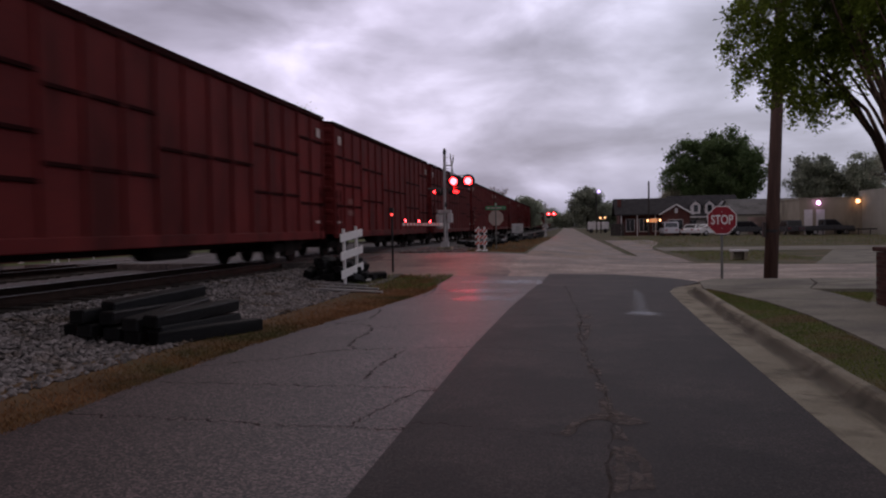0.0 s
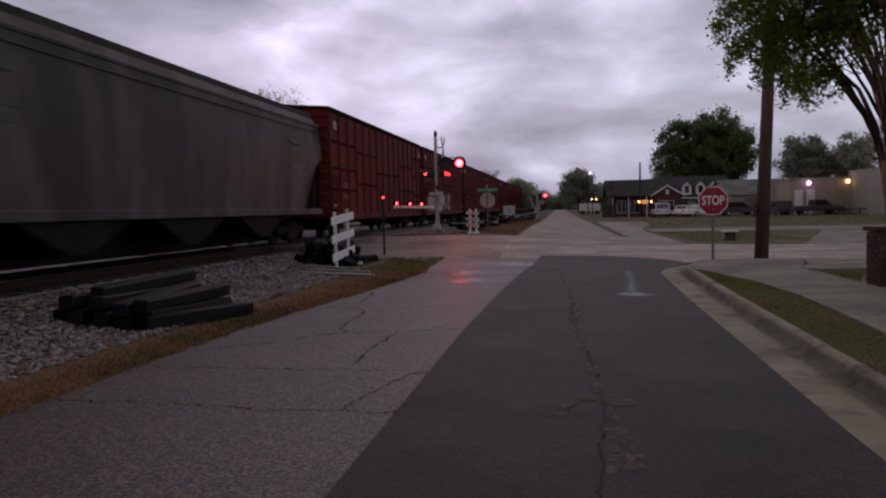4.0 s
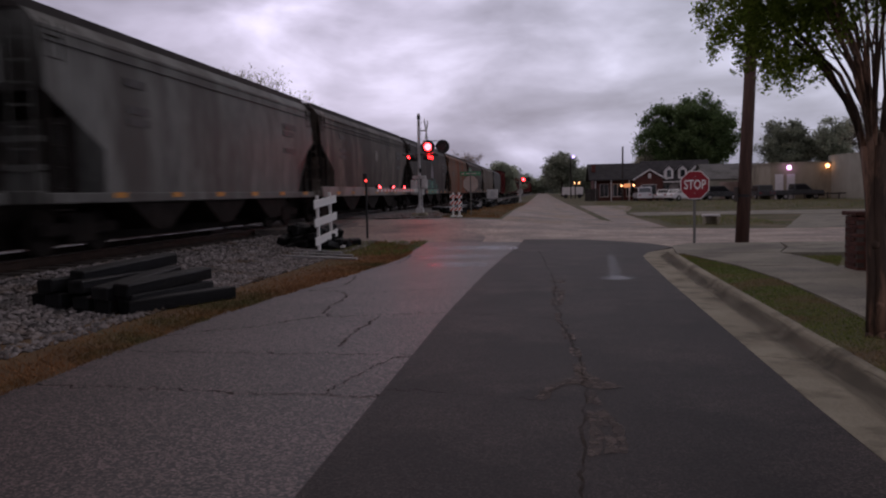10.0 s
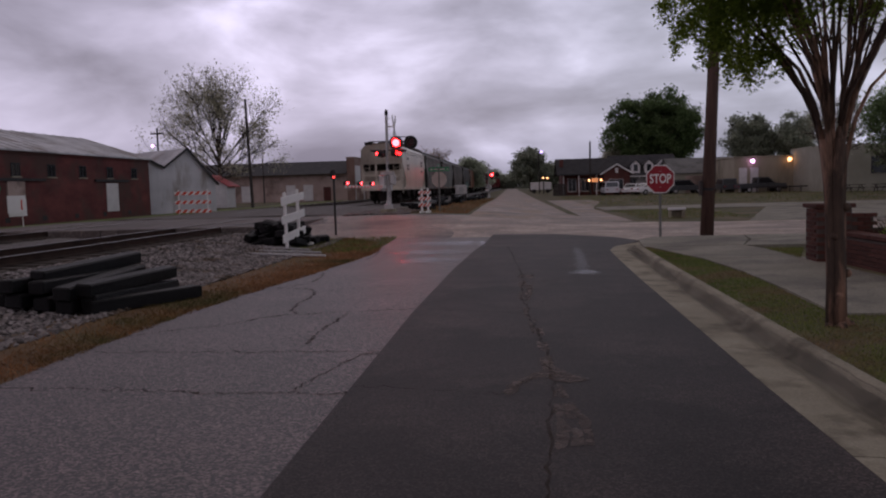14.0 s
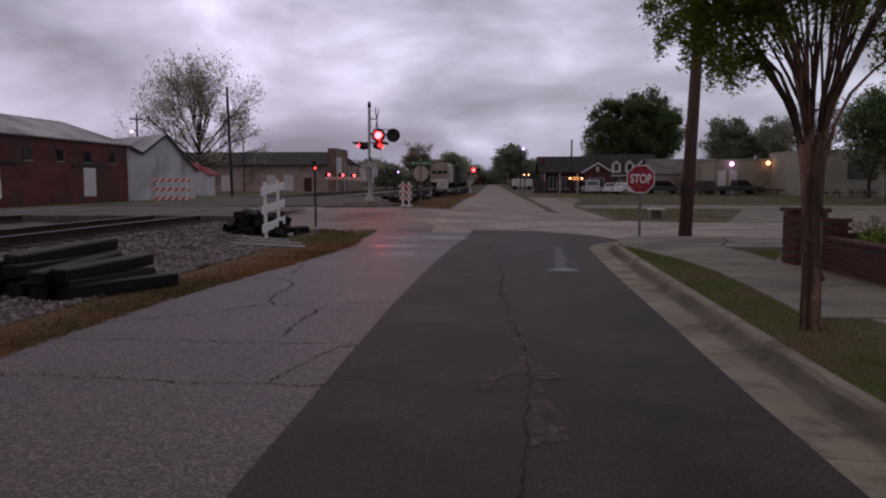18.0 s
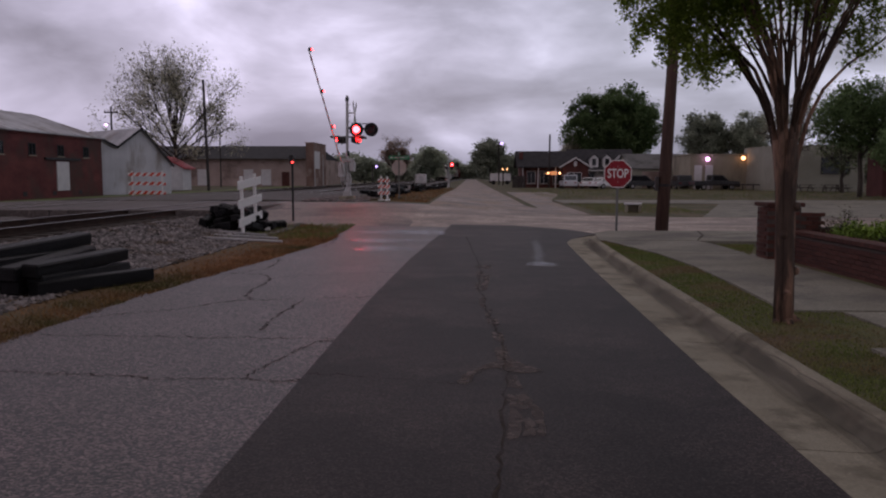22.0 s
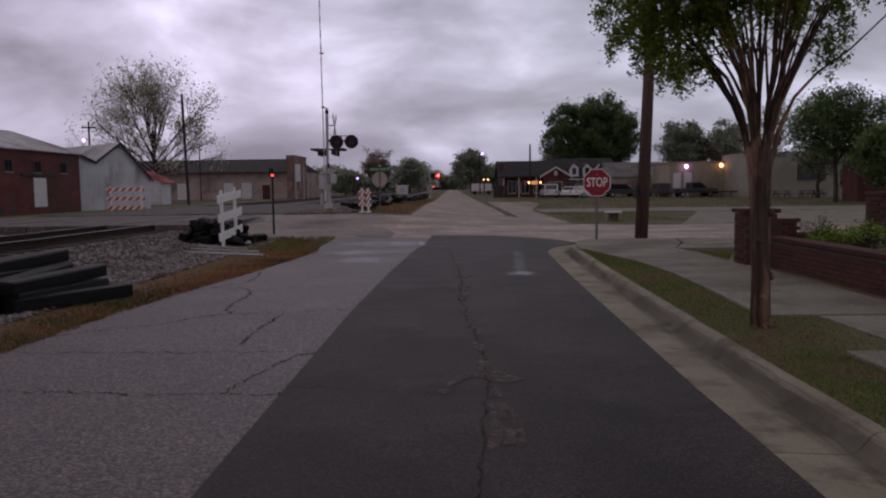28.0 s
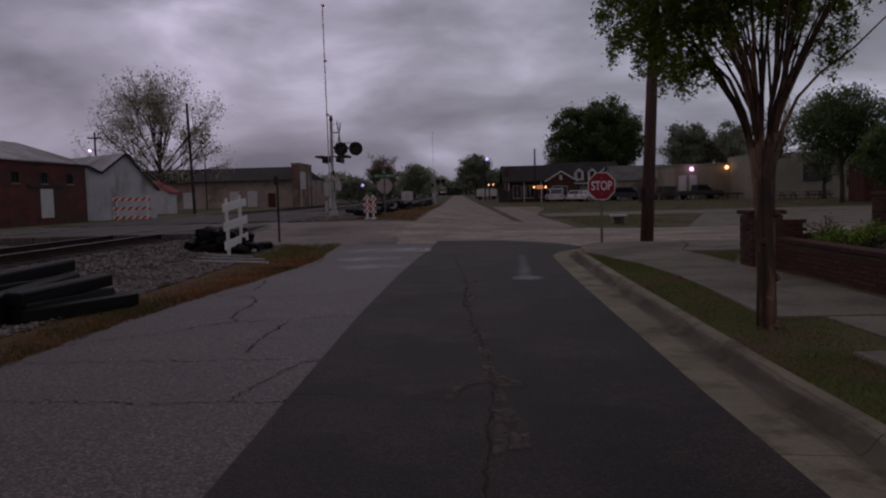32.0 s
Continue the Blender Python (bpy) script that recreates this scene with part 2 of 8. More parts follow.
M_GROUND = mat("grass_and_dirt", (0.055, 0.062, 0.022), (0.12, 0.10, 0.05), 0.5, 0.95, 0.6, 30, contrast=0.2, stain=(0.15, 0.115, 0.075), stain_at=0.56, stain_scale=0.25, bump_dist=0.03, spread=0)
M_OLD = mat("old_asphalt", (0.0365, 0.0235, 0.0240), (0.093, 0.0632, 0.0650), 0.8, 0.57, 0.5, 30, contrast=0.26, spread=0, stain=(0.058, 0.040, 0.039), stain_at=0.55, stain_scale=0.7, speck=(70, 2.2), spec=0.6)
M_DARK = mat("overlay_asphalt", (0.0122, 0.0090, 0.0091), (0.035, 0.0261, 0.0258), 0.75, 0.72, 0.5, 30, contrast=0.2, spread=0, stain=(0.044, 0.033, 0.031), stain_at=0.57, stain_scale=0.8, speck=(100, 1.2), spec=0.32)
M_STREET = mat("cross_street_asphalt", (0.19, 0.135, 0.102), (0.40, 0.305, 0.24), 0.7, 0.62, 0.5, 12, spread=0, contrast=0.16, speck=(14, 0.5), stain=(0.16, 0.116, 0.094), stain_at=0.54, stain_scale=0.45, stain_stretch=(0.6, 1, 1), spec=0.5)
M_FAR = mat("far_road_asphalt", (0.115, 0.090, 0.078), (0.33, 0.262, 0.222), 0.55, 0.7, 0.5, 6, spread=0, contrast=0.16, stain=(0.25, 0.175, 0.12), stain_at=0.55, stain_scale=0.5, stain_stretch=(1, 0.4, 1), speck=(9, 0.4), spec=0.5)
M_CRACK = mat("crack_fill", (0.026, 0.017, 0.011), (0.066, 0.045, 0.028), 5, 0.95, 0.4, 60, spread=0)
M_PATCH = mat("worn_patch", (0.105, 0.084, 0.077), (0.20, 0.164, 0.150), 9, 0.9, 0.5, 50, spread=0.25, contrast=0.3, speck=(60, 0.3))
M_CONC = mat("kerb_concrete", (0.235, 0.212, 0.158), (0.36, 0.33, 0.255), 1.8, 0.9, 0.4, 60, stain=(0.15, 0.132, 0.098), stain_at=0.58, stain_scale=1.6, spread=0.08, speck=(80, 0.15))
M_WALK = mat("sidewalk_concrete", (0.165, 0.156, 0.124), (0.27, 0.255, 0.207), 0.8, 0.85, 0.3, 50, stain=(0.14, 0.128, 0.11), stain_at=0.56, stain_scale=0.7, spread=0.10, speck=(50, 0.3))
M_LAWN = mat("lawn_soil", (0.082, 0.096, 0.036), (0.155, 0.145, 0.07), 1.5, 0.95, 0.5, 50, stain=(0.13, 0.095, 0.06), stain_at=0.55, stain_scale=0.8, spread=0)
M_GRASS = mat("grass_blades", (0.085, 0.138, 0.028), (0.205, 0.222, 0.07), 0.7, 0.8, 0, 20, spread=0, island=0.4, thin=0.35, stain=(0.22, 0.16, 0.09), stain_at=0.55, stain_scale=1.1)
M_DRY = mat("dry_grass", (0.17, 0.083, 0.036), (0.36, 0.18, 0.085), 0.8, 0.9, 0, 20, stain=(0.09, 0.085, 0.03), stain_at=0.55, stain_scale=0.35, spread=0, island=0.4, thin=0.2)
M_VERGE = mat("straw_soil", (0.10, 0.062, 0.032), (0.19, 0.118, 0.06), 1.2, 0.95, 0.6, 40, spread=0, stain=(0.075, 0.07, 0.03), stain_at=0.57, stain_scale=0.4, bump_dist=0.03)
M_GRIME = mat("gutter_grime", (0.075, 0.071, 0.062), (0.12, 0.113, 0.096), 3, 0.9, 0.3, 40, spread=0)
M_STONE = mat("ballast_stone", (0.105, 0.092, 0.091), (0.30, 0.27, 0.265), 2.6, 0.9, 0.3, 30, spread=0, contrast=0.45, stain=(0.10, 0.072, 0.052), stain_at=0.6, stain_scale=1.3, island=0.65)
M_BALLAST = mat("ballast_bed", (0.065, 0.058, 0.056), (0.20, 0.185, 0.18), 9, 0.9, 1.0, 26, spread=0, bump_dist=0.05, contrast=0.3)
M_RAIL = mat("rail_steel", (0.022, 0.014, 0.011), (0.055, 0.034, 0.025), 3, 0.8, 0.2, 30, metal=0.4, spread=0)
M_RAILTOP = mat("polished_rail_head", (0.32, 0.32, 0.33), (0.45, 0.45, 0.46), 3, 0.3, 0.0, 30, metal=1.0, spread=0)
M_TIE = mat("creosote_timber", (0.003, 0.003, 0.0035), (0.011, 0.0105, 0.0115), 3, 0.55, 1.0, 30, stretch=(0.3, 2, 2), spread=0.4, spec=0.16, bump_dist=0.02)
M_TIEOLD = mat("weathered_tie", (0.04, 0.032, 0.028), (0.09, 0.075, 0.065), 3, 0.9, 0.5, 40, stretch=(0.3, 2, 2), spread=0.3)
M_GALV = mat("galvanised_steel", (0.34, 0.34, 0.35), (0.48, 0.48, 0.49), 4, 0.5, 0.1, 40, metal=0.6, spread=0.06)
M_POSTG = mat("dull_galvanised_post", (0.11, 0.112, 0.105), (0.19, 0.19, 0.18), 4, 0.7, 0.1, 40, spread=0.06)
M_ALU = mat("weathered_aluminium", (0.42, 0.41, 0.42), (0.55, 0.54, 0.54), 5, 0.5, 0.1, 40, metal=0.3, spread=0.06, stain=(0.30, 0.27, 0.25), stain_at=0.6, stain_scale=3)
M_BLACK = mat("black_painted_metal", (0.012, 0.012, 0.013), (0.03, 0.028, 0.028), 6, 0.55, 0.1, 50, spread=0.1)
M_WHITE = mat("white_paint", (0.72, 0.71, 0.70), (0.82, 0.81, 0.80), 3, 0.55, 0.1, 40, spread=0.03, stain=(0.58, 0.55, 0.52), stain_at=0.65, stain_scale=3)
M_RED = mat("red_reflective_sheet", (0.24, 0.010, 0.022), (0.30, 0.016, 0.028), 4, 0.45, 0.0, 40, spread=0.02)
M_ORANGE = mat("orange_red_stripe", (0.55, 0.06, 0.03), (0.65, 0.09, 0.05), 4, 0.5, 0.0, 40, spread=0.04)
M_GREEN = mat("green_sign_sheet", (0.02, 0.20, 0.09), (0.03, 0.27, 0.12), 4, 0.45, 0.0, 40, spread=0.02)
M_SIGNBACK = mat("bare_sign_back", (0.38, 0.33, 0.30), (0.50, 0.44, 0.40), 4, 0.6, 0.1, 40, metal=0.2, spread=0.05)
M_POLE = mat("creosoted_pole", (0.045, 0.026, 0.022), (0.10, 0.06, 0.048), 3, 0.85, 0.5, 30, stretch=(4, 4, 0.4), spread=0.15)
M_DPOLE = mat("dark_pole_timber", (0.03, 0.026, 0.025), (0.06, 0.052, 0.05), 3, 0.85, 0.4, 30, stretch=(4, 4, 0.4), spread=0.2)
M_BARK = mat("crape_bark", (0.034, 0.023, 0.018), (0.098, 0.065, 0.048), 4, 0.8, 0.8, 30, stretch=(3, 3, 0.5), spread=0.25, stain=(0.30, 0.18, 0.125), stain_at=0.56, stain_scale=3, stain_stretch=(2, 2, 0.4))
M_TRUNK = mat("dark_bark", (0.04, 0.033, 0.028), (0.09, 0.075, 0.062), 3, 0.9, 0.5, 25, stretch=(3, 3, 0.5), spread=0.2)
M_LEAFN = mat("crape_leaves", (0.095, 0.152, 0.023), (0.28, 0.345, 0.065), 1.6, 0.6, 0, 12, spread=0, contrast=0.35, island=0.4, thin=0.62)
M_LEAFD = mat("oak_leaves", (0.115, 0.185, 0.075), (0.225, 0.31, 0.14), 0.35, 0.7, 0, 5, spread=0.2, contrast=0.3, island=0.4, thin=0.5)
# leaf colour paled to stand in for haze over the distance
M_LEAFH = mat("haze_paled_leaves", (0.29, 0.32, 0.25), (0.48, 0.52, 0.41), 0.35, 0.8, 0, 5, spread=0.2, contrast=0.3, island=0.4, thin=0.6)
M_LEAFM = mat("spring_leaves", (0.12, 0.155, 0.08), (0.23, 0.26, 0.15), 0.5, 0.7, 0, 5, spread=0.2, island=0.4, thin=0.4)
M_LEAFL = mat("pale_young_leaves", (0.30, 0.295, 0.215), (0.55, 0.535, 0.42), 0.5, 0.7, 0, 5, spread=0.2, island=0.4, thin=0.45)
M_LEAFB = mat("brown_budding_twigs", (0.20, 0.145, 0.11), (0.34, 0.255, 0.20), 0.5, 0.8, 0, 5, spread=0.2, island=0.4, thin=0.4)
M_SHRUB = mat("lime_shrub_leaves", (0.12, 0.22, 0.02), (0.30, 0.42, 0.07), 4, 0.6, 0, 15, spread=0.2)
M_SHRUBD = mat("dull_shrub_leaves", (0.05, 0.055, 0.03), (0.11, 0.10, 0.06), 4, 0.7, 0, 15, spread=0.2)
M_BRICK = mat("red_brick", (0.050, 0.0205, 0.0165), (0.122, 0.048, 0.037), 2, 0.9, 0.4, 40, spread=0.25)
M_MORTAR = mat("dark_mortar", (0.06, 0.046, 0.04), (0.10, 0.08, 0.07), 6, 0.9, 0.4, 50, spread=0)
M_BRICKW = mat("painted_brick_wall", (0.080, 0.022, 0.023), (0.175, 0.054, 0.050), 0.5, 0.85, 0.5, 8, spread=0.05, contrast=0.18, stain=(0.085, 0.045, 0.04), stain_at=0.53, stain_scale=0.35, stretch=(1, 1, 2))
M_TIN = mat("corrugated_tin", (0.52, 0.52, 0.545), (0.68, 0.68, 0.705), 0.8, 0.6, 0.2, 20, metal=0.1, spread=0.06, stain=(0.36, 0.33, 0.31), stain_at=0.62, stain_scale=0.6, stain_stretch=(1, 1, 0.3))
M_TINROOF = mat("tin_roof", (0.30, 0.30, 0.33), (0.54, 0.54, 0.57), 0.5, 0.5, 0.2, 6, metal=0.2, spread=0.06, contrast=0.18, stain=(0.24, 0.215, 0.21), stain_at=0.56, stain_scale=0.35)
M_REDROOF = mat("red_metal_roof", (0.40, 0.04, 0.05), (0.52, 0.07, 0.08), 1, 0.5, 0.1, 12, spread=0.05)
M_TAN = mat("tan_block_wall", (0.30, 0.225, 0.20), (0.47, 0.37, 0.335), 0.5, 0.85, 0.2, 14, spread=0.08, stain=(0.16, 0.12, 0.105), stain_at=0.58, stain_scale=0.3)
M_OLDBRICK = mat("weathered_old_brick", (0.13, 0.075, 0.06), (0.27, 0.18, 0.15), 0.6, 0.85, 0.3, 10, spread=0.05, stain=(0.36, 0.30, 0.27), stain_at=0.60, stain_scale=0.4)
M_GREYWALL = mat("grey_green_siding", (0.26, 0.255, 0.205), (0.36, 0.35, 0.29), 0.6, 0.8, 0.2, 12, spread=0.08)
M_KHAKI = mat("khaki_stucco_wall", (0.25, 0.22, 0.165), (0.34, 0.305, 0.235), 0.5, 0.85, 0.2, 14, spread=0.08, stain=(0.17, 0.15, 0.11), stain_at=0.57, stain_scale=0.35, stain_stretch=(1, 1, 0.4))
M_GREYROOF = mat("weathered_grey_roof", (0.10, 0.10, 0.10), (0.17, 0.168, 0.165), 0.6, 0.7, 0.2, 12, spread=0.06, stain=(0.07, 0.068, 0.066), stain_at=0.58, stain_scale=0.5)
M_SHINGLE = mat("dark_shingles", (0.028, 0.028, 0.032), (0.06, 0.058, 0.062), 1.5, 0.9, 0.4, 20, spread=0.1)
M_TRIM = mat("white_trim", (0.55, 0.54, 0.55), (0.68, 0.67, 0.67), 2, 0.6, 0.1, 20, spread=0.05)
M_HBRICK = mat("house_brick", (0.065, 0.024, 0.021), (0.115, 0.042, 0.036), 1.5, 0.85, 0.3, 14, spread=0.08)
M_DARKIN = mat("dark_opening", (0.012, 0.012, 0.014), (0.025, 0.025, 0.028), 2, 0.5, 0.0, 10, spread=0.1)
M_TYRE = mat("tyre_rubber", (0.014, 0.014, 0.015), (0.028, 0.027, 0.027), 6, 0.85, 0.2, 30, spread=0.05)
# underframe grime; the same dark colour paints shade in the hopper recesses
M_UNDER = mat("underframe_grime_and_shade", (0.010, 0.0082, 0.0075), (0.028, 0.0225, 0.020), 2, 0.9, 0.3, 20, spread=0.1, spec=0.1)
M_CARROOF = mat("grimy_car_roof", (0.028, 0.024, 0.023), (0.06, 0.052, 0.05), 1.5, 0.8, 0.2, 15, spread=0.1, spec=0.25)
M_BOXRED = mat("boxcar_red", (0.082, 0.0100, 0.0105), (0.148, 0.0210, 0.0190), 0.6, 0.72, 0.1, 12, spread=0.10, stain=(0.065, 0.010, 0.009), stain_at=0.57, stain_scale=0.7, stain_stretch=(1, 1, 0.25), spec=0.13)
M_BOXLINE = mat("boxcar_dark_seam", (0.014, 0.003, 0.003), (0.027, 0.006, 0.006), 2, 0.9, 0.1, 20, spread=0.1, spec=0.05)
M_LABELR = mat("faded_stencil", (0.13, 0.07, 0.065), (0.20, 0.12, 0.11), 5, 0.8, 0.0, 20, spread=0.1, spec=0.1)
M_GRAFF = mat("pale_spray_paint", (0.36, 0.30, 0.25), (0.50, 0.43, 0.37), 1.5, 0.6, 0.0, 10, spread=0.2)
M_TEAL = mat("teal_spray_paint", (0.05, 0.19, 0.15), (0.10, 0.30, 0.23), 1.5, 0.6, 0.0, 10, spread=0.25)
M_TEALD = mat("dark_teal_spray_paint", (0.02, 0.075, 0.07), (0.05, 0.14, 0.12), 1.5, 0.6, 0.0, 10, spread=0.25)
M_MINT = mat("mint_spray_paint", (0.12, 0.25, 0.19), (0.20, 0.34, 0.27), 1.5, 0.6, 0.0, 10, spread=0.15)
M_PINK = mat("dark_pink_spray_paint", (0.12, 0.035, 0.05), (0.20, 0.07, 0.09), 1.5, 0.6, 0.0, 10, spread=0.15)
M_LILAC = mat("lilac_spray_paint", (0.15, 0.14, 0.17), (0.26, 0.25, 0.28), 1.5, 0.6, 0.0, 10, spread=0.15)
M_LABEL = mat("stencil_white", (0.42, 0.36, 0.34), (0.55, 0.48, 0.45), 5, 0.6, 0.0, 20, spread=0.1)
M_LABELD = mat("stencil_dark", (0.05, 0.046, 0.045), (0.085, 0.08, 0.078), 5, 0.6, 0.0, 20, spread=0.1)
M_EMBLEM = mat("weathered_pale_emblem", (0.16, 0.145, 0.135), (0.34, 0.31, 0.29), 3, 0.7, 0.0, 15, spread=0.1, spec=0.1)
M_YELLOW = mat("yellow_reflector", (0.50, 0.20, 0.03), (0.62, 0.28, 0.05), 5, 0.5, 0.0, 20, spread=0.1)


def hop(name, a, b, s, at=0.6, rough=0.6, spec=0.14):
    return mat(name, tuple(0.8 * k for k in a), tuple(0.86 * k for k in b), 0.5, rough, 0.06, 5, spread=0.03, contrast=0.13, stretch=(1, 1, 0.35), stain=s, stain_at=at - 0.04, stain_scale=0.55, stain_stretch=(1, 1, 0.28), spec=spec)


M_HOP = dict(
    slate=hop("slate_hopper_paint", (0.075, 0.065, 0.062), (0.14, 0.124, 0.117), (0.05, 0.043, 0.04), 0.56),
    taupe=hop("taupe_hopper_paint", (0.034, 0.025, 0.020), (0.115, 0.090, 0.074), (0.040, 0.021, 0.013), 0.54),
    tan=hop("tan_hopper_paint", (0.14, 0.102, 0.072), (0.29, 0.22, 0.16), (0.075, 0.048, 0.032), 0.54),
    rust=mat("rusty_hopper_paint", (0.085, 0.058, 0.042), (0.25, 0.19, 0.145), 1.0, 0.7, 0.12, 7, spread=0.03, contrast=0.15, stretch=(1, 1, 0.14), stain=(0.17, 0.050, 0.016), stain_at=0.515, stain_scale=1.0, stain_stretch=(1, 1, 0.12), spec=0.12),
    charcoal=hop("charcoal_hopper_paint", (0.034, 0.029, 0.025), (0.105, 0.090, 0.079), (0.022, 0.017, 0.015), 0.55),
    grey=hop("grey_hopper_paint", (0.095, 0.076, 0.063), (0.235, 0.198, 0.172), (0.05, 0.039, 0.032), 0.54),
    green=hop("grey_green_hopper_paint", (0.13, 0.13, 0.122), (0.235, 0.235, 0.22), (0.09, 0.083, 0.076), 0.58),
    cream=hop("cream_hopper_paint", (0.54, 0.48, 0.40), (0.66, 0.60, 0.51), (0.44, 0.37, 0.29), 0.66, 0.34, 0.4),
)

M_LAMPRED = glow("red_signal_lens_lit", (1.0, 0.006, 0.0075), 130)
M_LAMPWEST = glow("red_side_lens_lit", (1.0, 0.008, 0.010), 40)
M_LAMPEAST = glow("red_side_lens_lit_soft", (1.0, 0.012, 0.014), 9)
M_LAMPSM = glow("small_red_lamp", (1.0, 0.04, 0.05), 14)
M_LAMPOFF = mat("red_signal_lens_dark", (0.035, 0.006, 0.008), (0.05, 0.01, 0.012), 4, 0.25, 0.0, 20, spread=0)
M_LAMPV = glow("violet_white_lamp", (0.55, 0.38, 1.0), 3.0)
M_LAMPO = glow("orange_lamp", (1.0, 0.45, 0.2), 5.0)
M_LAMPP = glow("violet_pink_lamp", (0.95, 0.48, 1.0), 5.0)
M_TAIL = glow("red_lit_window", (1.0, 0.05, 0.045), 3.5)
M_WARM = glow("warm_lit_window", (1.0, 0.40, 0.16), 0.42)

M_GLASS = bpy.data.materials.new("dark_glass")
M_GLASS.use_nodes = True
gb = M_GLASS.node_tree.nodes["Principled BSDF"]
gb.inputs["Base Color"].default_value = (0.02, 0.022, 0.025, 1)
gb.inputs["Roughness"].default_value = 0.08


def film(name, rough, most, soft, tint=(0.035, 0.031, 0.031), rag=0.7, grain=3.2):
    """A film of water that thins out to nothing at an uneven rim."""
    m = bpy.data.materials.new(name)
    m.use_nodes = True
    N, L = m.node_tree.nodes, m.node_tree.links
    b = N["Principled BSDF"]
    b.inputs["Base Color"].default_value = (*tint, 1)
    b.inputs["Roughness"].default_value = rough
    b.inputs["IOR"].default_value = 1.36
    co = N.new("ShaderNodeTexCoord")
    sub = N.new("ShaderNodeVectorMath")
    sub.operation = "SUBTRACT"
    sub.inputs[1].default_value = (0.5, 0.5, 0.5)
    L.new(co.outputs["Generated"], sub.inputs[0])
    flat_ = N.new("ShaderNodeVectorMath")
    flat_.operation = "MULTIPLY"
    flat_.inputs[1].default_value = (1, 1, 0)
    L.new(sub.outputs[0], flat_.inputs[0])
    ln = N.new("ShaderNodeVectorMath")
    ln.operation = "LENGTH"
    L.new(flat_.outputs[0], ln.inputs[0])
    nz = N.new("ShaderNodeTexNoise")
    nz.inputs["Scale"].default_value = grain
    nz.inputs["Detail"].default_value = 5
    L.new(co.outputs["Object"], nz.inputs["Vector"])
    ad = N.new("ShaderNodeMath")
    ad.operation = "MULTIPLY_ADD"
    ad.inputs[1].default_value = rag
    L.new(nz.outputs["Fac"], ad.inputs[0])
    L.new(ln.outputs["Value"], ad.inputs[2])
    mr = N.new("ShaderNodeMapRange")
    mr.inputs["From Min"].default_value = 0.43 + rag / 2
    mr.inputs["From Max"].default_value = 0.43 + rag / 2 - soft
    mr.inputs["To Min"].default_value = 0.0
    mr.inputs["To Max"].default_value = most
    L.new(ad.outputs[0], mr.inputs[0])
    tr = N.new("ShaderNodeBsdfTransparent")
    mx = N.new("ShaderNodeMixShader")
    L.new(mr.outputs[0], mx.inputs[0])
    L.new(tr.outputs[0], mx.inputs[1])
    L.new(b.outputs[0], mx.inputs[2])
    L.new(mx.outputs[0], N["Material Output"].inputs["Surface"])
    return m


def worn_through(m, scale, least, most):
    """Let a thin cover wear through to what lies under it, in small uneven spots."""
    N, L = m.node_tree.nodes, m.node_tree.links
    out_ = N["Material Output"]
    shader = out_.inputs["Surface"].links[0].from_socket
    co = N.new("ShaderNodeTexCoord")
    nz = N.new("ShaderNodeTexNoise")
    nz.inputs["Scale"].default_value = scale
    nz.inputs["Detail"].default_value = 4
    L.new(co.outputs["Object"], nz.inputs["Vector"])
    mr = N.new("ShaderNodeMapRange")
    mr.inputs["From Min"].default_value = 0.36
    mr.inputs["From Max"].default_value = 0.62
    mr.inputs["To Min"].default_value = least
    mr.inputs["To Max"].default_value = most
    L.new(nz.outputs["Fac"], mr.inputs[0])
    tr = N.new("ShaderNodeBsdfTransparent")
    mx = N.new("ShaderNodeMixShader")
    L.new(mr.outputs[0], mx.inputs[0])
    L.new(tr.outputs[0], mx.inputs[1])
    L.new(shader, mx.inputs[2])
    L.new(mx.outputs[0], out_.inputs["Surface"])


worn_through(M_CRACK, 6.0, 0.22, 0.70)
worn_through(M_PATCH, 11.0, 0.40, 0.80)
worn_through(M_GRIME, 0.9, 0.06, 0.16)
M_WATER = film("standing_water", 0.2, 0.6, 0.42, rag=0.3)
M_TRICKLE = film("thin_trickle_of_water", 0.25, 0.34, 0.5, rag=0.3)
M_STREETM = mat("grey_brown_asphalt", (0.14, 0.107, 0.09), (0.28, 0.22, 0.185), 0.6, 0.65, 0.4, 30, spread=0, stain=(0.07, 0.056, 0.05), stain_at=0.55, stain_scale=0.3, speck=(26, 0.65), spec=0.4)
M_STREETW = mat("grey_crossing_asphalt", (0.075, 0.062, 0.058), (0.155, 0.13, 0.121), 0.6, 0.72, 0.4, 30, spread=0, stain=(0.065, 0.054, 0.05), stain_at=0.56, stain_scale=0.3, speck=(30, 0.6), spec=0.3)
M_WETFILM = film("damp_asphalt_film", 0.22, 0.6, 0.3, (0.06, 0.052, 0.05))
M_SILL = mat("pale_worn_sill_paint", (0.20, 0.175, 0.165), (0.29, 0.26, 0.245), 0.7, 0.6, 0.2, 10, spread=0.1, stain=(0.11, 0.085, 0.07), stain_at=0.55, stain_scale=0.9)
M_SILLB = mat("dusty_brown_sill_paint", (0.075, 0.058, 0.048), (0.15, 0.12, 0.10), 0.7, 0.7, 0.2, 10, spread=0.1, stain=(0.05, 0.035, 0.026), stain_at=0.55, stain_scale=0.9)
M_LAWNG = mat("green_grass_strip", (0.11, 0.16, 0.05), (0.20, 0.235, 0.10), 0.8, 0.95, 0.6, 30, spread=0, stain=(0.13, 0.105, 0.06), stain_at=0.58, stain_scale=0.4, bump_dist=0.05)


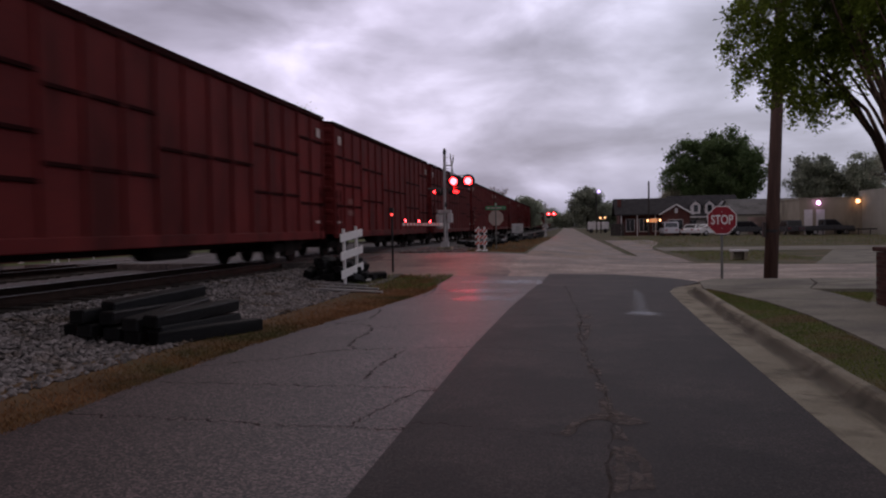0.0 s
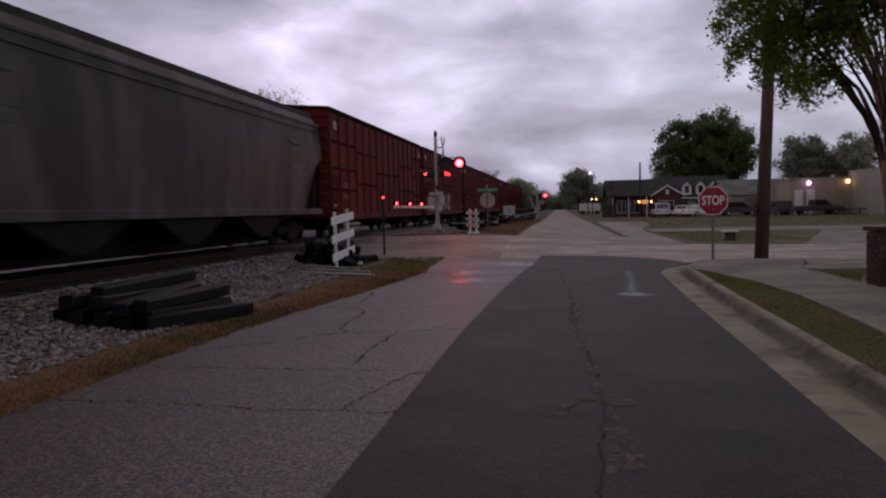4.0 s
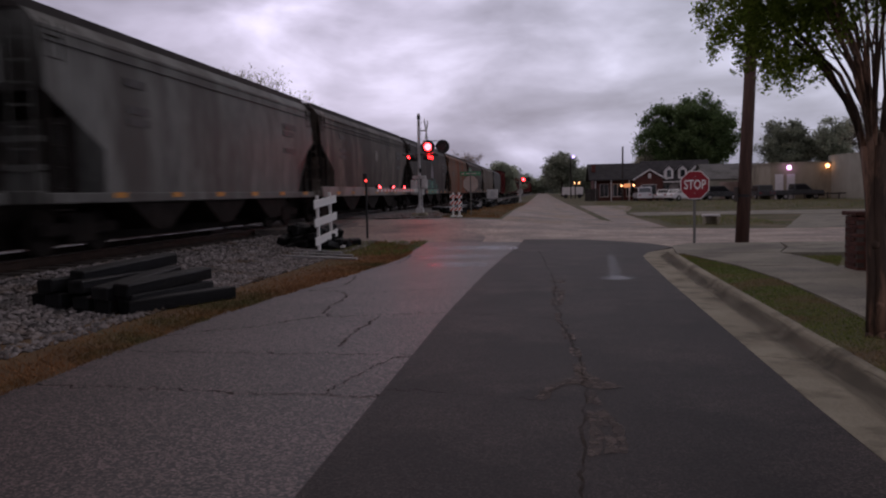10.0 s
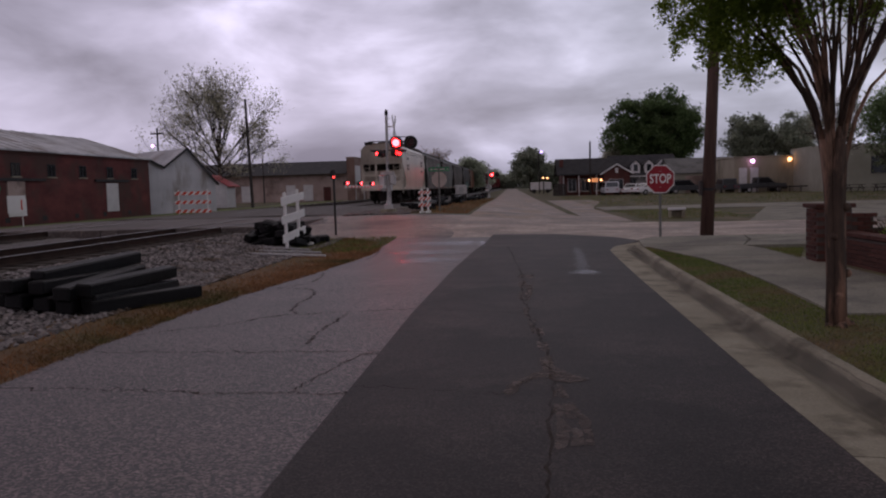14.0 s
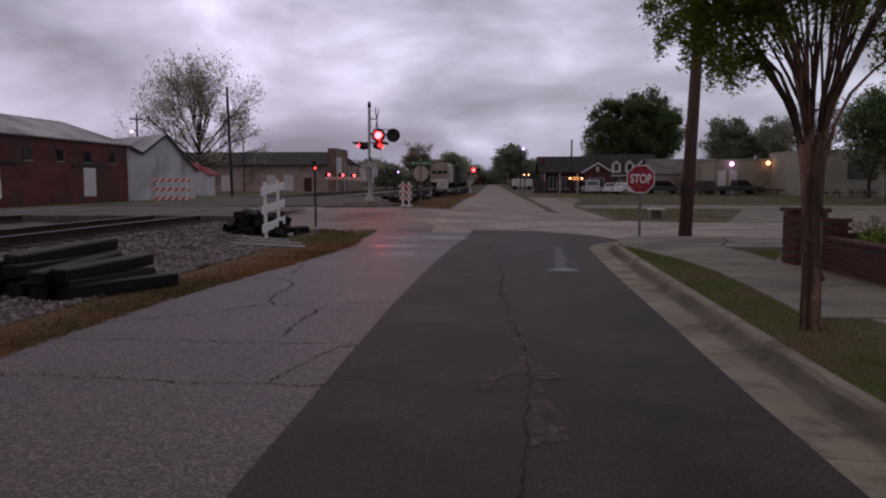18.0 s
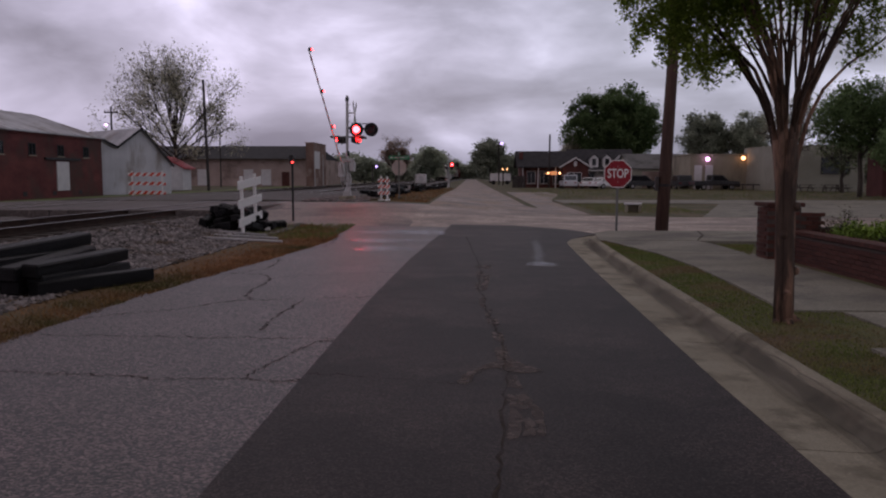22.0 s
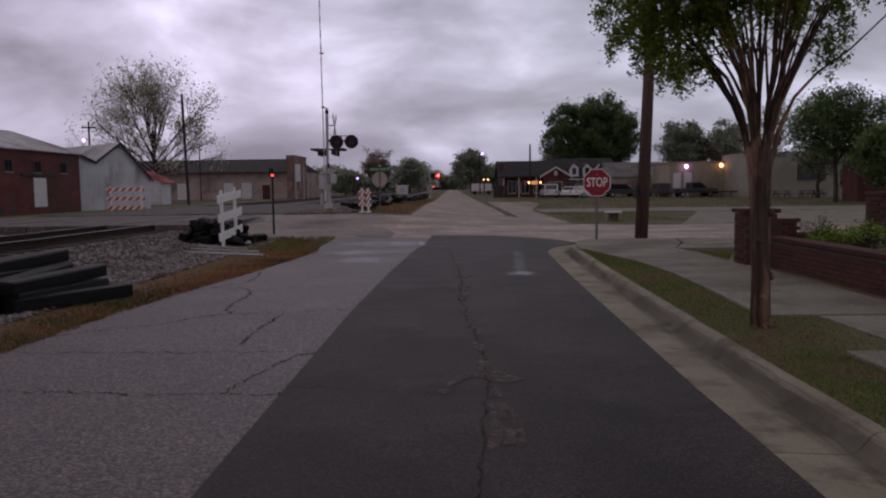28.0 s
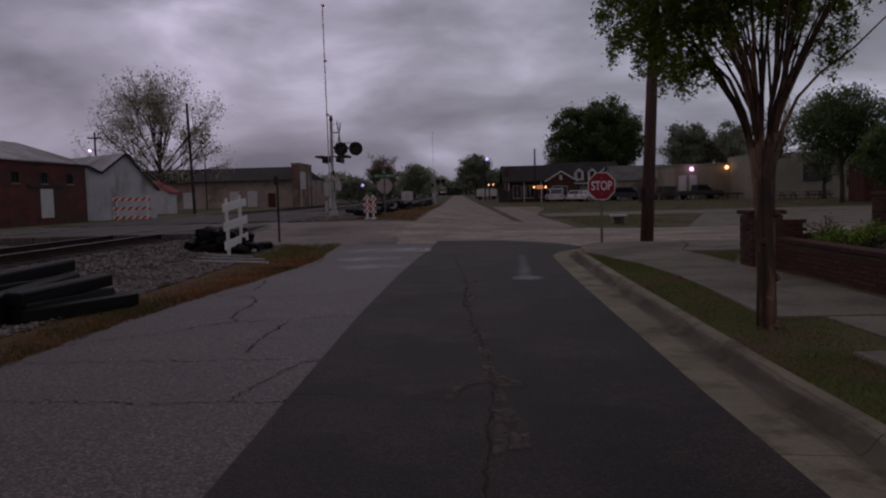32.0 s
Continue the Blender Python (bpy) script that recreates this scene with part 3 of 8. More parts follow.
# ---- mesh helpers ----
def box(bm, x0, x1, y0, y1, z0, z1, bev=0.0):
    r = bmesh.ops.create_cube(bm, size=1, matrix=Matrix.LocRotScale(((x0 + x1) / 2, (y0 + y1) / 2, (z0 + z1) / 2), None, (abs(x1 - x0), abs(y1 - y0), abs(z1 - z0))))
    if bev:
        es = list({e for v in r["verts"] for e in v.link_edges})
        bmesh.ops.bevel(bm, geom=es, offset=bev, segments=1, affect="EDGES")


def tube(bm, p, q, r0, r1=None, seg=10, caps=True):
    p, q = Vector(p), Vector(q)
    r1 = r0 if r1 is None else r1
    d = q - p
    bmesh.ops.create_cone(bm, cap_ends=caps, segments=seg, radius1=r0, radius2=r1, depth=d.length, matrix=Matrix.Translation((p + q) / 2) @ d.to_track_quat("Z", "Y").to_matrix().to_4x4())


def ngon_prism(bm, pts, way):
    """A prism from a closed outline of points, pushed along way."""
    a = [bm.verts.new(p) for p in pts]
    b = [bm.verts.new(Vector(p) + Vector(way)) for p in pts]
    bm.faces.new(a)
    bm.faces.new(b[::-1])
    n = len(a)
    for i in range(n):
        bm.faces.new((a[i], b[i], b[(i + 1) % n], a[(i + 1) % n]))
    bmesh.ops.recalc_face_normals(bm, faces=bm.faces)


def mesh_of(name, bm, material, smooth=False):
    me = bpy.data.meshes.new(name)
    bmesh.ops.recalc_face_normals(bm, faces=bm.faces)
    bm.to_mesh(me)
    bm.free()
    me.materials.append(material)
    if smooth:
        me.shade_smooth()
    return me


def part(name, bm, material, parent=None, label="", smooth=False, m=None):
    me = bm if isinstance(bm, bpy.types.Mesh) else mesh_of(name, bm, material, smooth)
    ob = new(name, me)
    ob.parent = parent
    if m is not None:
        ob.matrix_basis = m
    if label:
        ob["label"] = label
    return ob


def B():
    return bmesh.new()


def bx(name, material, parent, x0, x1, y0, y1, z0, z1, bev=0.0, label=""):
    bm = B()
    box(bm, x0, x1, y0, y1, z0, z1, bev)
    return part(name, bm, material, parent, label)


def tb(name, material, parent, p, q, r0, r1=None, seg=10, label="", smooth=True):
    bm = B()
    tube(bm, p, q, r0, r1, seg)
    return part(name, bm, material, parent, label)


def thing(name, m, label, category, group="", kind=""):
    ob = new(name)
    ob.empty_display_size = 0.2
    ob.matrix_basis = m
    return tagged(ob, label, category, group, kind)


def raw(name, verts, faces, material, parent=None, label="", smooth=False):
    me = bpy.data.meshes.new(name)
    me.from_pydata(verts, [], faces)
    me.materials.append(material)
    me.update()
    if smooth:
        me.shade_smooth()
    return part(name, me, material, parent, label)


def step(a, b, v):
    t = min(1.0, max(0.0, (v - a) / (b - a)))
    return t * t * (3 - 2 * t)


def g(x, y):
    """Height of the bare ground: level, with a hump where the street climbs to the rails."""
    along = step(20.5, 31, y) * (1 - 0.75 * step(42, 90, y))
    across = (1 - step(-4.5, 5, x)) * step(-27, -18, x)

    return 0.46 * along * across

# ---- ground, roads, kerbs ----
def axis(bounds):
    out = []
    for a, b, n in bounds:
        out += [a + (b - a) * i / n for i in range(n)]
    return out + [bounds[-1][1]]


gx = axis([(-1500, -200, 6), (-200, -40, 10), (-40, 14, 54), (14, 200, 12), (200, 1500, 6)])
gy = axis([(-300, -20, 5), (-20, 16, 12), (16, 46, 30), (46, 100, 14), (100, 400, 10), (400, 2600, 8)])
vs = [(x, y, g(x, y) - 0.02) for y in gy for x in gx]
nx = len(gx)
fs = [(j * nx + i, j * nx + i + 1, (j + 1) * nx + i + 1, (j + 1) * nx + i) for j in range(len(gy) - 1) for i in range(nx - 1)]
tagged(raw("ground", vs, fs, M_GROUND, smooth=True), "flat ground of patchy grass and brown dirt", "ground", kind="structure")


def sheet(name, label, material, ys, left, right, lift, cols=8, category="road", thick=0.0):
    """A paved strip that follows the ground between two edges given along y."""
    v, f = [], []
    n = cols + 1
    for y in ys:
        a, b = left(y), right(y)
        for i in range(n):
            x = a + (b - a) * i / cols
            v.append((x, y, g(x, y) + lift))
    for j in range(len(ys) - 1):
        for i in range(cols):
            k = j * n + i
            f.append((k, k + 1, k + n + 1, k + n))
    if thick:
        m = len(v)
        rim = [i for i in range(n)] + [j * n + cols for j in range(1, len(ys))] + [(len(ys) - 1) * n + i for i in range(cols - 1, -1, -1)] + [j * n for j in range(len(ys) - 2, 0, -1)]
        v += [(v[i][0], v[i][1], v[i][2] - thick) for i in rim]
        for a in range(len(rim)):
            b = (a + 1) % len(rim)
            f.append((rim[b], rim[a], m + a, m + b))
    return tagged(raw(name, v, f, material), label, category, kind="structure")


def lerp_table(tab):
    def fn(y):
        if y <= tab[0][0]:
            return tab[0][1]
        for (a, va), (b, vb) in zip(tab, tab[1:]):
            if y <= b:
                return va + (vb - va) * (y - a) / (b - a)
        return tab[-1][1]
    return fn


def span(a, b, n):
    return [a + (b - a) * i / n for i in range(n + 1)]


wob = random.Random(5)
edge_noise = {k: wob.uniform(-0.07, 0.07) for k in range(-40, 60)}


def ragged(fn):
    def out(y):
        k = math.floor(y * 2)
        t = y * 2 - k
        return fn(y) + edge_noise.get(k, 0) * (1 - t) + edge_noise.get(k + 1, 0) * t
    return out


verge_edge = lerp_table([(-20, -4.6), (6.6, -4.3), (8.0, -4.28), (8.9, -4.27), (10.0, -4.2), (11.1, -4.1), (12.5, -3.94), (13.9, -3.76), (15.7, -3.62), (17.5, -3.43), (19.2, -3.46), (22.0, -4.1), (24, -6)])
seam = lerp_table([(-20, -1.3), (9.3, -1.28), (14, -1.18), (18, -1.02), (23.4, -0.72)])
gutter_in = lerp_table([(-20, 1.72), (5.6, 1.77), (12.5, 1.9), (17.5, 2.05), (18.6, 2.3), (19.6, 2.9), (20.2, 4.2)])
sheet("road", "old grey cracked asphalt lane of a small-town road", M_OLD, span(-20, 24, 88), ragged(verge_edge), gutter_in, 0.006, 10)
sheet("road_overlay", "newer dark asphalt overlay on the lane beside the kerb", M_DARK, span(-20, 20, 40) + span(20.3, 23.3, 6), seam, lerp_table([(-20, 1.72), (5.6, 1.77), (12.5, 1.9), (17.5, 2.05), (18.6, 2.3), (20.4, 3.2), (22.0, 2.6), (23.3, 1.2)]), 0.028, 6, thick=0.03)
street_near = lerp_table([(-60, 22.4), (-3, 22.8), (1.8, 22.6), (3.0, 20.6), (5, 20.0), (200, 18)])
street_far = lerp_table([(-60, 33), (-6, 32.2), (-2, 32.0), (3, 30.8), (8, 29.2), (200, 27)])
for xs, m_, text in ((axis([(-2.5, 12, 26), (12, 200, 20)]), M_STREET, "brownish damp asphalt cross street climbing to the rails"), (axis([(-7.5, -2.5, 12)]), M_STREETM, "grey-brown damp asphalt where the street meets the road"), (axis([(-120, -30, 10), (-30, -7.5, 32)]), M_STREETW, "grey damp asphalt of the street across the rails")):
    v, f = [], []
    for x in xs:
        for i in range(9):
            y = street_near(x) + (street_far(x) - street_near(x)) * i / 8
            xr = x + (1.3 * math.sin(i * 1.7) + 0.9 * math.sin(i * 3.1 + 1) if x in (-2.5, -7.5) else 0)
            v.append((xr, y, g(xr, y) + 0.012))
    for j in range(len(xs) - 1):
        for i in range(8):
            k = j * 9 + i
            f.append((k, k + 9, k + 10, k + 1))
    tagged(raw("street", v, f, m_), text, "street", kind="structure")
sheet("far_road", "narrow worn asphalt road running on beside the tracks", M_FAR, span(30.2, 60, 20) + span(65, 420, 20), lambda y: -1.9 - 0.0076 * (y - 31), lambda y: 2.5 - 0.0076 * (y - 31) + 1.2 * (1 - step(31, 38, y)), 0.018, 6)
sheet("parking_lot", "pale cracked concrete lot beyond the street", M_WALK, span(29.4, 44, 14), lambda y: 8.5 + 0.35 * (y - 29.4), lambda y: 70.0, 0.01, 8, "lot")
sheet("driveway", "pale paved drive strip across the grass", M_WALK, span(44.5, 51, 5), lambda y: 5.0, lambda y: 40.0, 0.012, 8, "drive")
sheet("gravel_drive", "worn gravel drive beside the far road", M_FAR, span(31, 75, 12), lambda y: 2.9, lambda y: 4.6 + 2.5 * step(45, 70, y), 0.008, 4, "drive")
sheet("grass_strip", "rough green grass strip along the foot of the buildings", M_LAWNG, span(33, 150, 26), lambda y: -28.8, lambda y: -25.6 + 0.4 * math.sin(y * 0.7), 0.012, 4, "grass")

# gutter and kerb in cast lengths, each its own block
kerb = thing("kerb", pose(0, 0, 0), "weathered concrete kerb and gutter along the road", "kerb", kind="structure")


def kerb_length(y0, y1):
    bm = B()
    prof = [(0.0, -0.1), (0.0, 0.03), (0.2, 0.02), (0.40, 0.013), (0.45, 0.02), (0.485, 0.045), (0.515, 0.085), (0.545, 0.12), (0.58, 0.14), (0.63, 0.142), (0.67, 0.13), (0.68, 0.115), (0.68, -0.1)]
    n = 4
    rows = []
    for i in range(n + 1):
        y = y0 + (y1 - y0) * i / n
        a = gutter_in(y)
        s = (gutter_in(y + 0.05) - gutter_in(y - 0.05)) / 0.1
        c, sn = 1 / math.hypot(1, s), s / math.hypot(1, s)
        rows.append([bm.verts.new((a + px * c, y - px * sn, pz)) for px, pz in prof])
    for r0, r1 in zip(rows, rows[1:]):
        for k in range(len(prof) - 1):
            bm.faces.new((r0[k], r0[k + 1], r1[k + 1], r1[k]))
    bm.faces.new(rows[0][::-1])
    bm.faces.new(rows[-1])
    part("kerb_length", bm, M_CONC, kerb)


yy = -18.35
while yy < 19.6:
    nxt = yy + (2.82 if yy < 16 else 0.9)
    kerb_length(yy + 0.008, min(nxt, 20.0) - 0.008)
    yy = nxt

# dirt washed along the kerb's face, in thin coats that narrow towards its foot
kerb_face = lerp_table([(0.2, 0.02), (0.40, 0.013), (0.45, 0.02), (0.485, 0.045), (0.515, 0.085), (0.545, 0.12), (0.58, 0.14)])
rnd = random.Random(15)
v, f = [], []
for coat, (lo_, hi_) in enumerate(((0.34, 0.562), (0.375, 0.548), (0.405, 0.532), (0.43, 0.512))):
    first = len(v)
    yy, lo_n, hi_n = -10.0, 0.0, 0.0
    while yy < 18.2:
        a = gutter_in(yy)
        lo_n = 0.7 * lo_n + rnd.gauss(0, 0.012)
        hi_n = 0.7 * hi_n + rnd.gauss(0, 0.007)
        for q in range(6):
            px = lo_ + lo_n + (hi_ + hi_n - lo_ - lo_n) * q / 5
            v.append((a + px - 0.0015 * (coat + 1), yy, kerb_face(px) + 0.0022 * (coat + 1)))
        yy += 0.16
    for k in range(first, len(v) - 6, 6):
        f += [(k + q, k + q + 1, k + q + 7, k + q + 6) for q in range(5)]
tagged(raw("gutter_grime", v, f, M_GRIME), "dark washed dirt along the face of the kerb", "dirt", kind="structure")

# verge, sidewalk slabs
walk_l = lerp_table([(-20, 3.75), (8.05, 3.75), (8.06, 3.2), (8.5, 3.22), (10.2, 3.33), (11.75, 3.40), (13.9, 3.3), (15.5, 3.02), (16.7, 2.8), (17.4, 2.68), (19.6, 2.66)])
ys = [-20, -10, 0, 4, 6, 8, 10, 12, 14, 16, 17, 18, 18.5]
v, f = [], []
for y in ys:
    a = gutter_in(y) + 0.66
    b = max(a + 0.05, 14.0 if y < 15 else 4)
    for i in range(15):
        v.append((a + (b - a) * i / 14, y, 0.125 + 0.015 * math.sin(3 * y + i)))
for j in range(len(ys) - 1):
    for i in range(14):
        k = j * 15 + i
        f.append((k, k + 1, k + 16, k + 15))
tagged(raw("lawn", v, f, M_LAWN), "thin brown-green lawn strip behind the kerb", "lawn", kind="structure")
sidewalk = thing("sidewalk", pose(0, 0, 0), "damp grey concrete sidewalk in jointed slabs", "sidewalk", kind="structure")


def slab(pts):
    bm = B()
    c = Vector((sum(p[0] for p in pts) / len(pts), sum(p[1] for p in pts) / len(pts), 0))
    q = [c + (Vector((*p, 0)) - c) * (1 - 0.008 / max(0.5, (Vector((*p, 0)) - c).length)) for p in pts]
    ngon_prism(bm, [(p.x, p.y, 0.03) for p in q], (0, 0, 0.122 + 0.004 * math.sin(c.x * 7 + c.y * 3)))
    part("slab", bm, M_WALK, sidewalk)


slab_rows = [-14, -11.6, -9.2, -6.8, -4.4, -2, 0.4, 2.8, 5.2, 7.95]
for a, b in zip(slab_rows, slab_rows[1:]):
    slab([(3.75, a), (5.05, a), (5.05, b), (3.75, b)])
for a, b in ((1.4, 3.8), (3.8, 6.25)):
    slab([(3.17, a), (3.74, a), (3.74, b), (3.17, b)])
slab_rows = [8.05, 9.9, 12.1, 14.0]
for a, b in zip(slab_rows, slab_rows[1:]):
    slab([(walk_l(a + 0.02), a), (5.0, a), (4.98, b), (walk_l(b), b)])
slab([(walk_l(14), 14), (4.98, 14), (4.9, 15.7), (4.75, 16.8), (walk_l(16.7), 16.7)])
slab([(2.66, 16.7), (4.75, 16.8), (5.3, 18.3), (5.6, 19.85), (3.4, 19.75), (2.9, 19.0)])
slab([(5.35, 18.3), (6.9, 19.2), (6.9, 19.9), (5.62, 19.88)])
slab([(6.92, 18.0), (14, 18.0), (14, 19.9), (6.92, 19.9)])
slab([(4.76, 16.8), (5.0, 16.75), (9, 16.75), (9, 17.98), (6.92, 17.98), (6.9, 19.2), (5.32, 18.28)])

# dry verge between road and ballast
sheet("verge", "dry brown grassy verge between road and ballast", M_VERGE, span(-20, 24, 66), lambda y: -6.3, ragged(lambda y: verge_edge(y) + 0.1), 0.002, 8, "verge")

# ---- tracks ----
RAIL_TOP = 0.48


def track(name, xc, label):
    tr = thing(name, pose(xc, 0, 0), label, "railway track", kind="structure")
    for side in (-1, 1):
        xr = side * 0.75
        bm = B()
        prof = [(-0.07, -0.17), (-0.07, -0.155), (-0.012, -0.13), (-0.012, -0.045), (-0.036, -0.03), (-0.036, -0.004), (-0.028, 0.0), (0.028, 0.0), (0.036, -0.004), (0.036, -0.03), (0.012, -0.045), (0.012, -0.13), (0.07, -0.155), (0.07, -0.17)]
        ngon_prism(bm, [(xr + p, -60, RAIL_TOP + z) for p, z in prof], (0, 660, 0))
        rail = part("rail", bm, M_RAIL, tr)
        bx("rail_head", M_RAILTOP, rail, xr - 0.026, xr + 0.026, -60, 600, RAIL_TOP - 0.002, RAIL_TOP + 0.002)
    bm = B()
    box(bm, -1.3, 1.3, -0.115, 0.115, -0.17, 0, 0.012)
    me = mesh_of("tie", bm, M_TIEOLD)
    rnd = random.Random(int(abs(xc) * 10))
    y = -6.0
    while y < 62:
        if not 24 < y < 32.5:
            part("tie", me, M_TIEOLD, tr, m=pose(rnd.uniform(-0.03, 0.03), y, RAIL_TOP - 0.172 + rnd.uniform(-0.008, 0.004), 0, 0, rnd.uniform(-1.2, 1.2)))
        y += 0.53
    return tr


track("track", -10.12, "main railway track of rusty rails on timber ties")
track("track", -15.9, "second railway track of rusty rails on timber ties")
prof = [(-19.0, -0.03), (-17.6, 0.24), (-14.2, 0.25), (-13.2, 0.16), (-12.6, 0.17), (-11.9, 0.26), (-8.3, 0.26), (-7.3, 0.16), (-6.4, 0.06), (-5.45, -0.03)]


def bed(y0, y1, n):
    v, f = [], []
    rnd = random.Random(3)
    for j in range(n + 1):
        y = y0 + (y1 - y0) * j / n
        for x, z in prof:
            v.append((x + rnd.uniform(-0.12, 0.12), y, max(z, g(x, y) - 0.04 + max(0, z) * 0.3) + rnd.uniform(-0.02, 0.02)))
    m = len(prof)
    for j in range(n):
        for i in range(m - 1):
            k = j * m + i
            f.append((k, k + 1, k + m + 1, k + m))
    tagged(raw("ballast_bed", v, f, M_BALLAST), "bed of grey crushed stone under the tracks", "ballast", kind="structure")


bed(-60, 23.4, 90)
bed(33.0, 400, 120)
# crossing surface flush with the rails
for xc in (-10.12, -15.9):
    cs = thing("crossing_surface", pose(xc, 0, 0), "asphalt and timber crossing panels between the rails", "rail crossing", kind="structure")
    for a, b in ((-2.6, -0.84), (-0.66, 0.66), (0.84, 2.6)):
        bx("panel", M_STREETW, cs, a, b, 23.6, 32.8, 0.2, RAIL_TOP - 0.012, 0.01)
bx2 = thing("crossing_surface", pose(-13.0, 0, 0), "asphalt strip between the two tracks at the crossing", "rail crossing", kind="structure")
bx("panel", M_STREETW, bx2, -0.27, 0.27, 23.6, 32.8, 0.2, RAIL_TOP - 0.02, 0.01)

# loose ballast stones
rnd = random.Random(11)
ico = [(0, 0, 1), (0.9, 0, 0.2), (0.2, 0.85, 0.1), (-0.75, 0.5, 0.15), (-0.7, -0.55, 0.1), (0.3, -0.9, 0.2), (0, 0, -0.8)]
icf = [(0, 1, 2), (0, 2, 3), (0, 3, 4), (0, 4, 5), (0, 5, 1), (6, 2, 1), (6, 3, 2), (6, 4, 3), (6, 5, 4), (6, 1, 5)]


def stones(count, place, smin, smax, label):
    v, f = [], []
    for _ in range(count):
        x, y, z = place()
        s = rnd.uniform(smin, smax)
        a = rnd.uniform(0, 6.28)
        ca, sa = math.cos(a), math.sin(a)
        k = len(v)
        sx, sy, sz = s * rnd.uniform(0.7, 1.3), s * rnd.uniform(0.7, 1.3), s * rnd.uniform(0.5, 0.9)
        tx = rnd.uniform(-0.5, 0.5)
        for px, py, pz in ico:
            px, py, pz = px * sx * rnd.uniform(0.8, 1.2), py * sy * rnd.uniform(0.8, 1.2), pz * sz
            pz += tx * px
            v.append((x + px * ca - py * sa, y + px * sa + py * ca, z + pz))
        f += [tuple(k + i for i in t) for t in icf]
    tagged(raw("ballast_stones", v, f, M_STONE), label, "ballast", kind="stuff")


def bed_z(x, y):
    for (a, za), (b, zb) in zip(prof, prof[1:]):
        if a <= x <= b:
            return max(za + (zb - za) * (x - a) / (b - a), g(x, y) - 0.04)
    return g(x, y)


def near_bed():
    x = -5.2 - abs(rnd.gauss(0, 1)) * 1.9
    x = max(x, -8.6)
    y = 4 + 19.3 * rnd.random() ** 0.8
    return x, y, bed_z(x, y) + 0.012


stones(15000, near_bed, 0.025, 0.062, "loose grey crushed stone ballast")
stones(2500, lambda: ((lambda x, y: (x, y, g(x, y) + 0.02))(rnd.uniform(-7.5, -4.6), rnd.uniform(32.6, 40))), 0.03, 0.08, "loose crushed stone by the crossing signal")

# ---- the freight train ----
SPEED = 19.5
TRAIN = []
XC = -10.12
HALF = 1.62


def truck(car, yc):
    tk = part("truck", (lambda bm: (box(bm, -1.08, -0.92, -1.25, 1.25, 0.35, 0.62, 0.05), box(bm, 0.92, 1.08, -1.25, 1.25, 0.35, 0.62, 0.05), box(bm, -1.05, 1.05, -0.22, 0.22, 0.4, 0.78, 0.04), box(bm, -1.12, -0.88, -0.4, 0.4, 0.2, 0.8, 0.04), box(bm, 0.88, 1.12, -0.4, 0.4, 0.2, 0.8, 0.04), bm)[-1])(B()), M_UNDER, car)
    tk.matrix_basis = pose(0, yc, 0)
    for wy in (-0.89, 0.89):
        bm = B()
        for sx in (-0.75, 0.75):
            tube(bm, (sx - 0.06, wy, 0.44), (sx + 0.06, wy, 0.44), 0.44, seg=18)
        tube(bm, (-1.05, wy, 0.44), (1.05, wy, 0.44), 0.08, seg=8)
        part("wheelset", bm, M_UNDER, tk)


def couplers(car, L):
    for s in (-1, 1):
        bx("coupler", M_UNDER, car, -0.12, 0.12, s * (L / 2 - 0.25) - 0.55, s * (L / 2 - 0.25) + 0.35, 0.72, 0.98, 0.03)


def ladder(car, x, y, z0, z1, w=0.45, along="y", material=None):
    bm = B()
    if along == "y":
        for d in (0, w):
            tube(bm, (x, y + d, z0), (x, y + d, z1), 0.018, seg=5)
    else:
        for d in (0, w):
            tube(bm, (x + d, y, z0), (x + d, y, z1), 0.018, seg=5)
    z = z0 + 0.15
    while z < z1:
        tube(bm, (x, y, z), (x, y + w, z) if along == "y" else (x + w, y, z), 0.015, seg=5)
        z += 0.38
    part("ladder", bm, material or M_UNDER, car)


# stepped belts of panel seams, counted from the leading end
PANELS = [0] * 2 + [1] * 3 + [2] * 4 + [3] * 3 + [4] * 3
LEVELS = [(4.0, 2.9, 1.9), (3.4, 2.1), (2.8,), (3.5, 2.2), (3.7, 2.7, 1.9)]


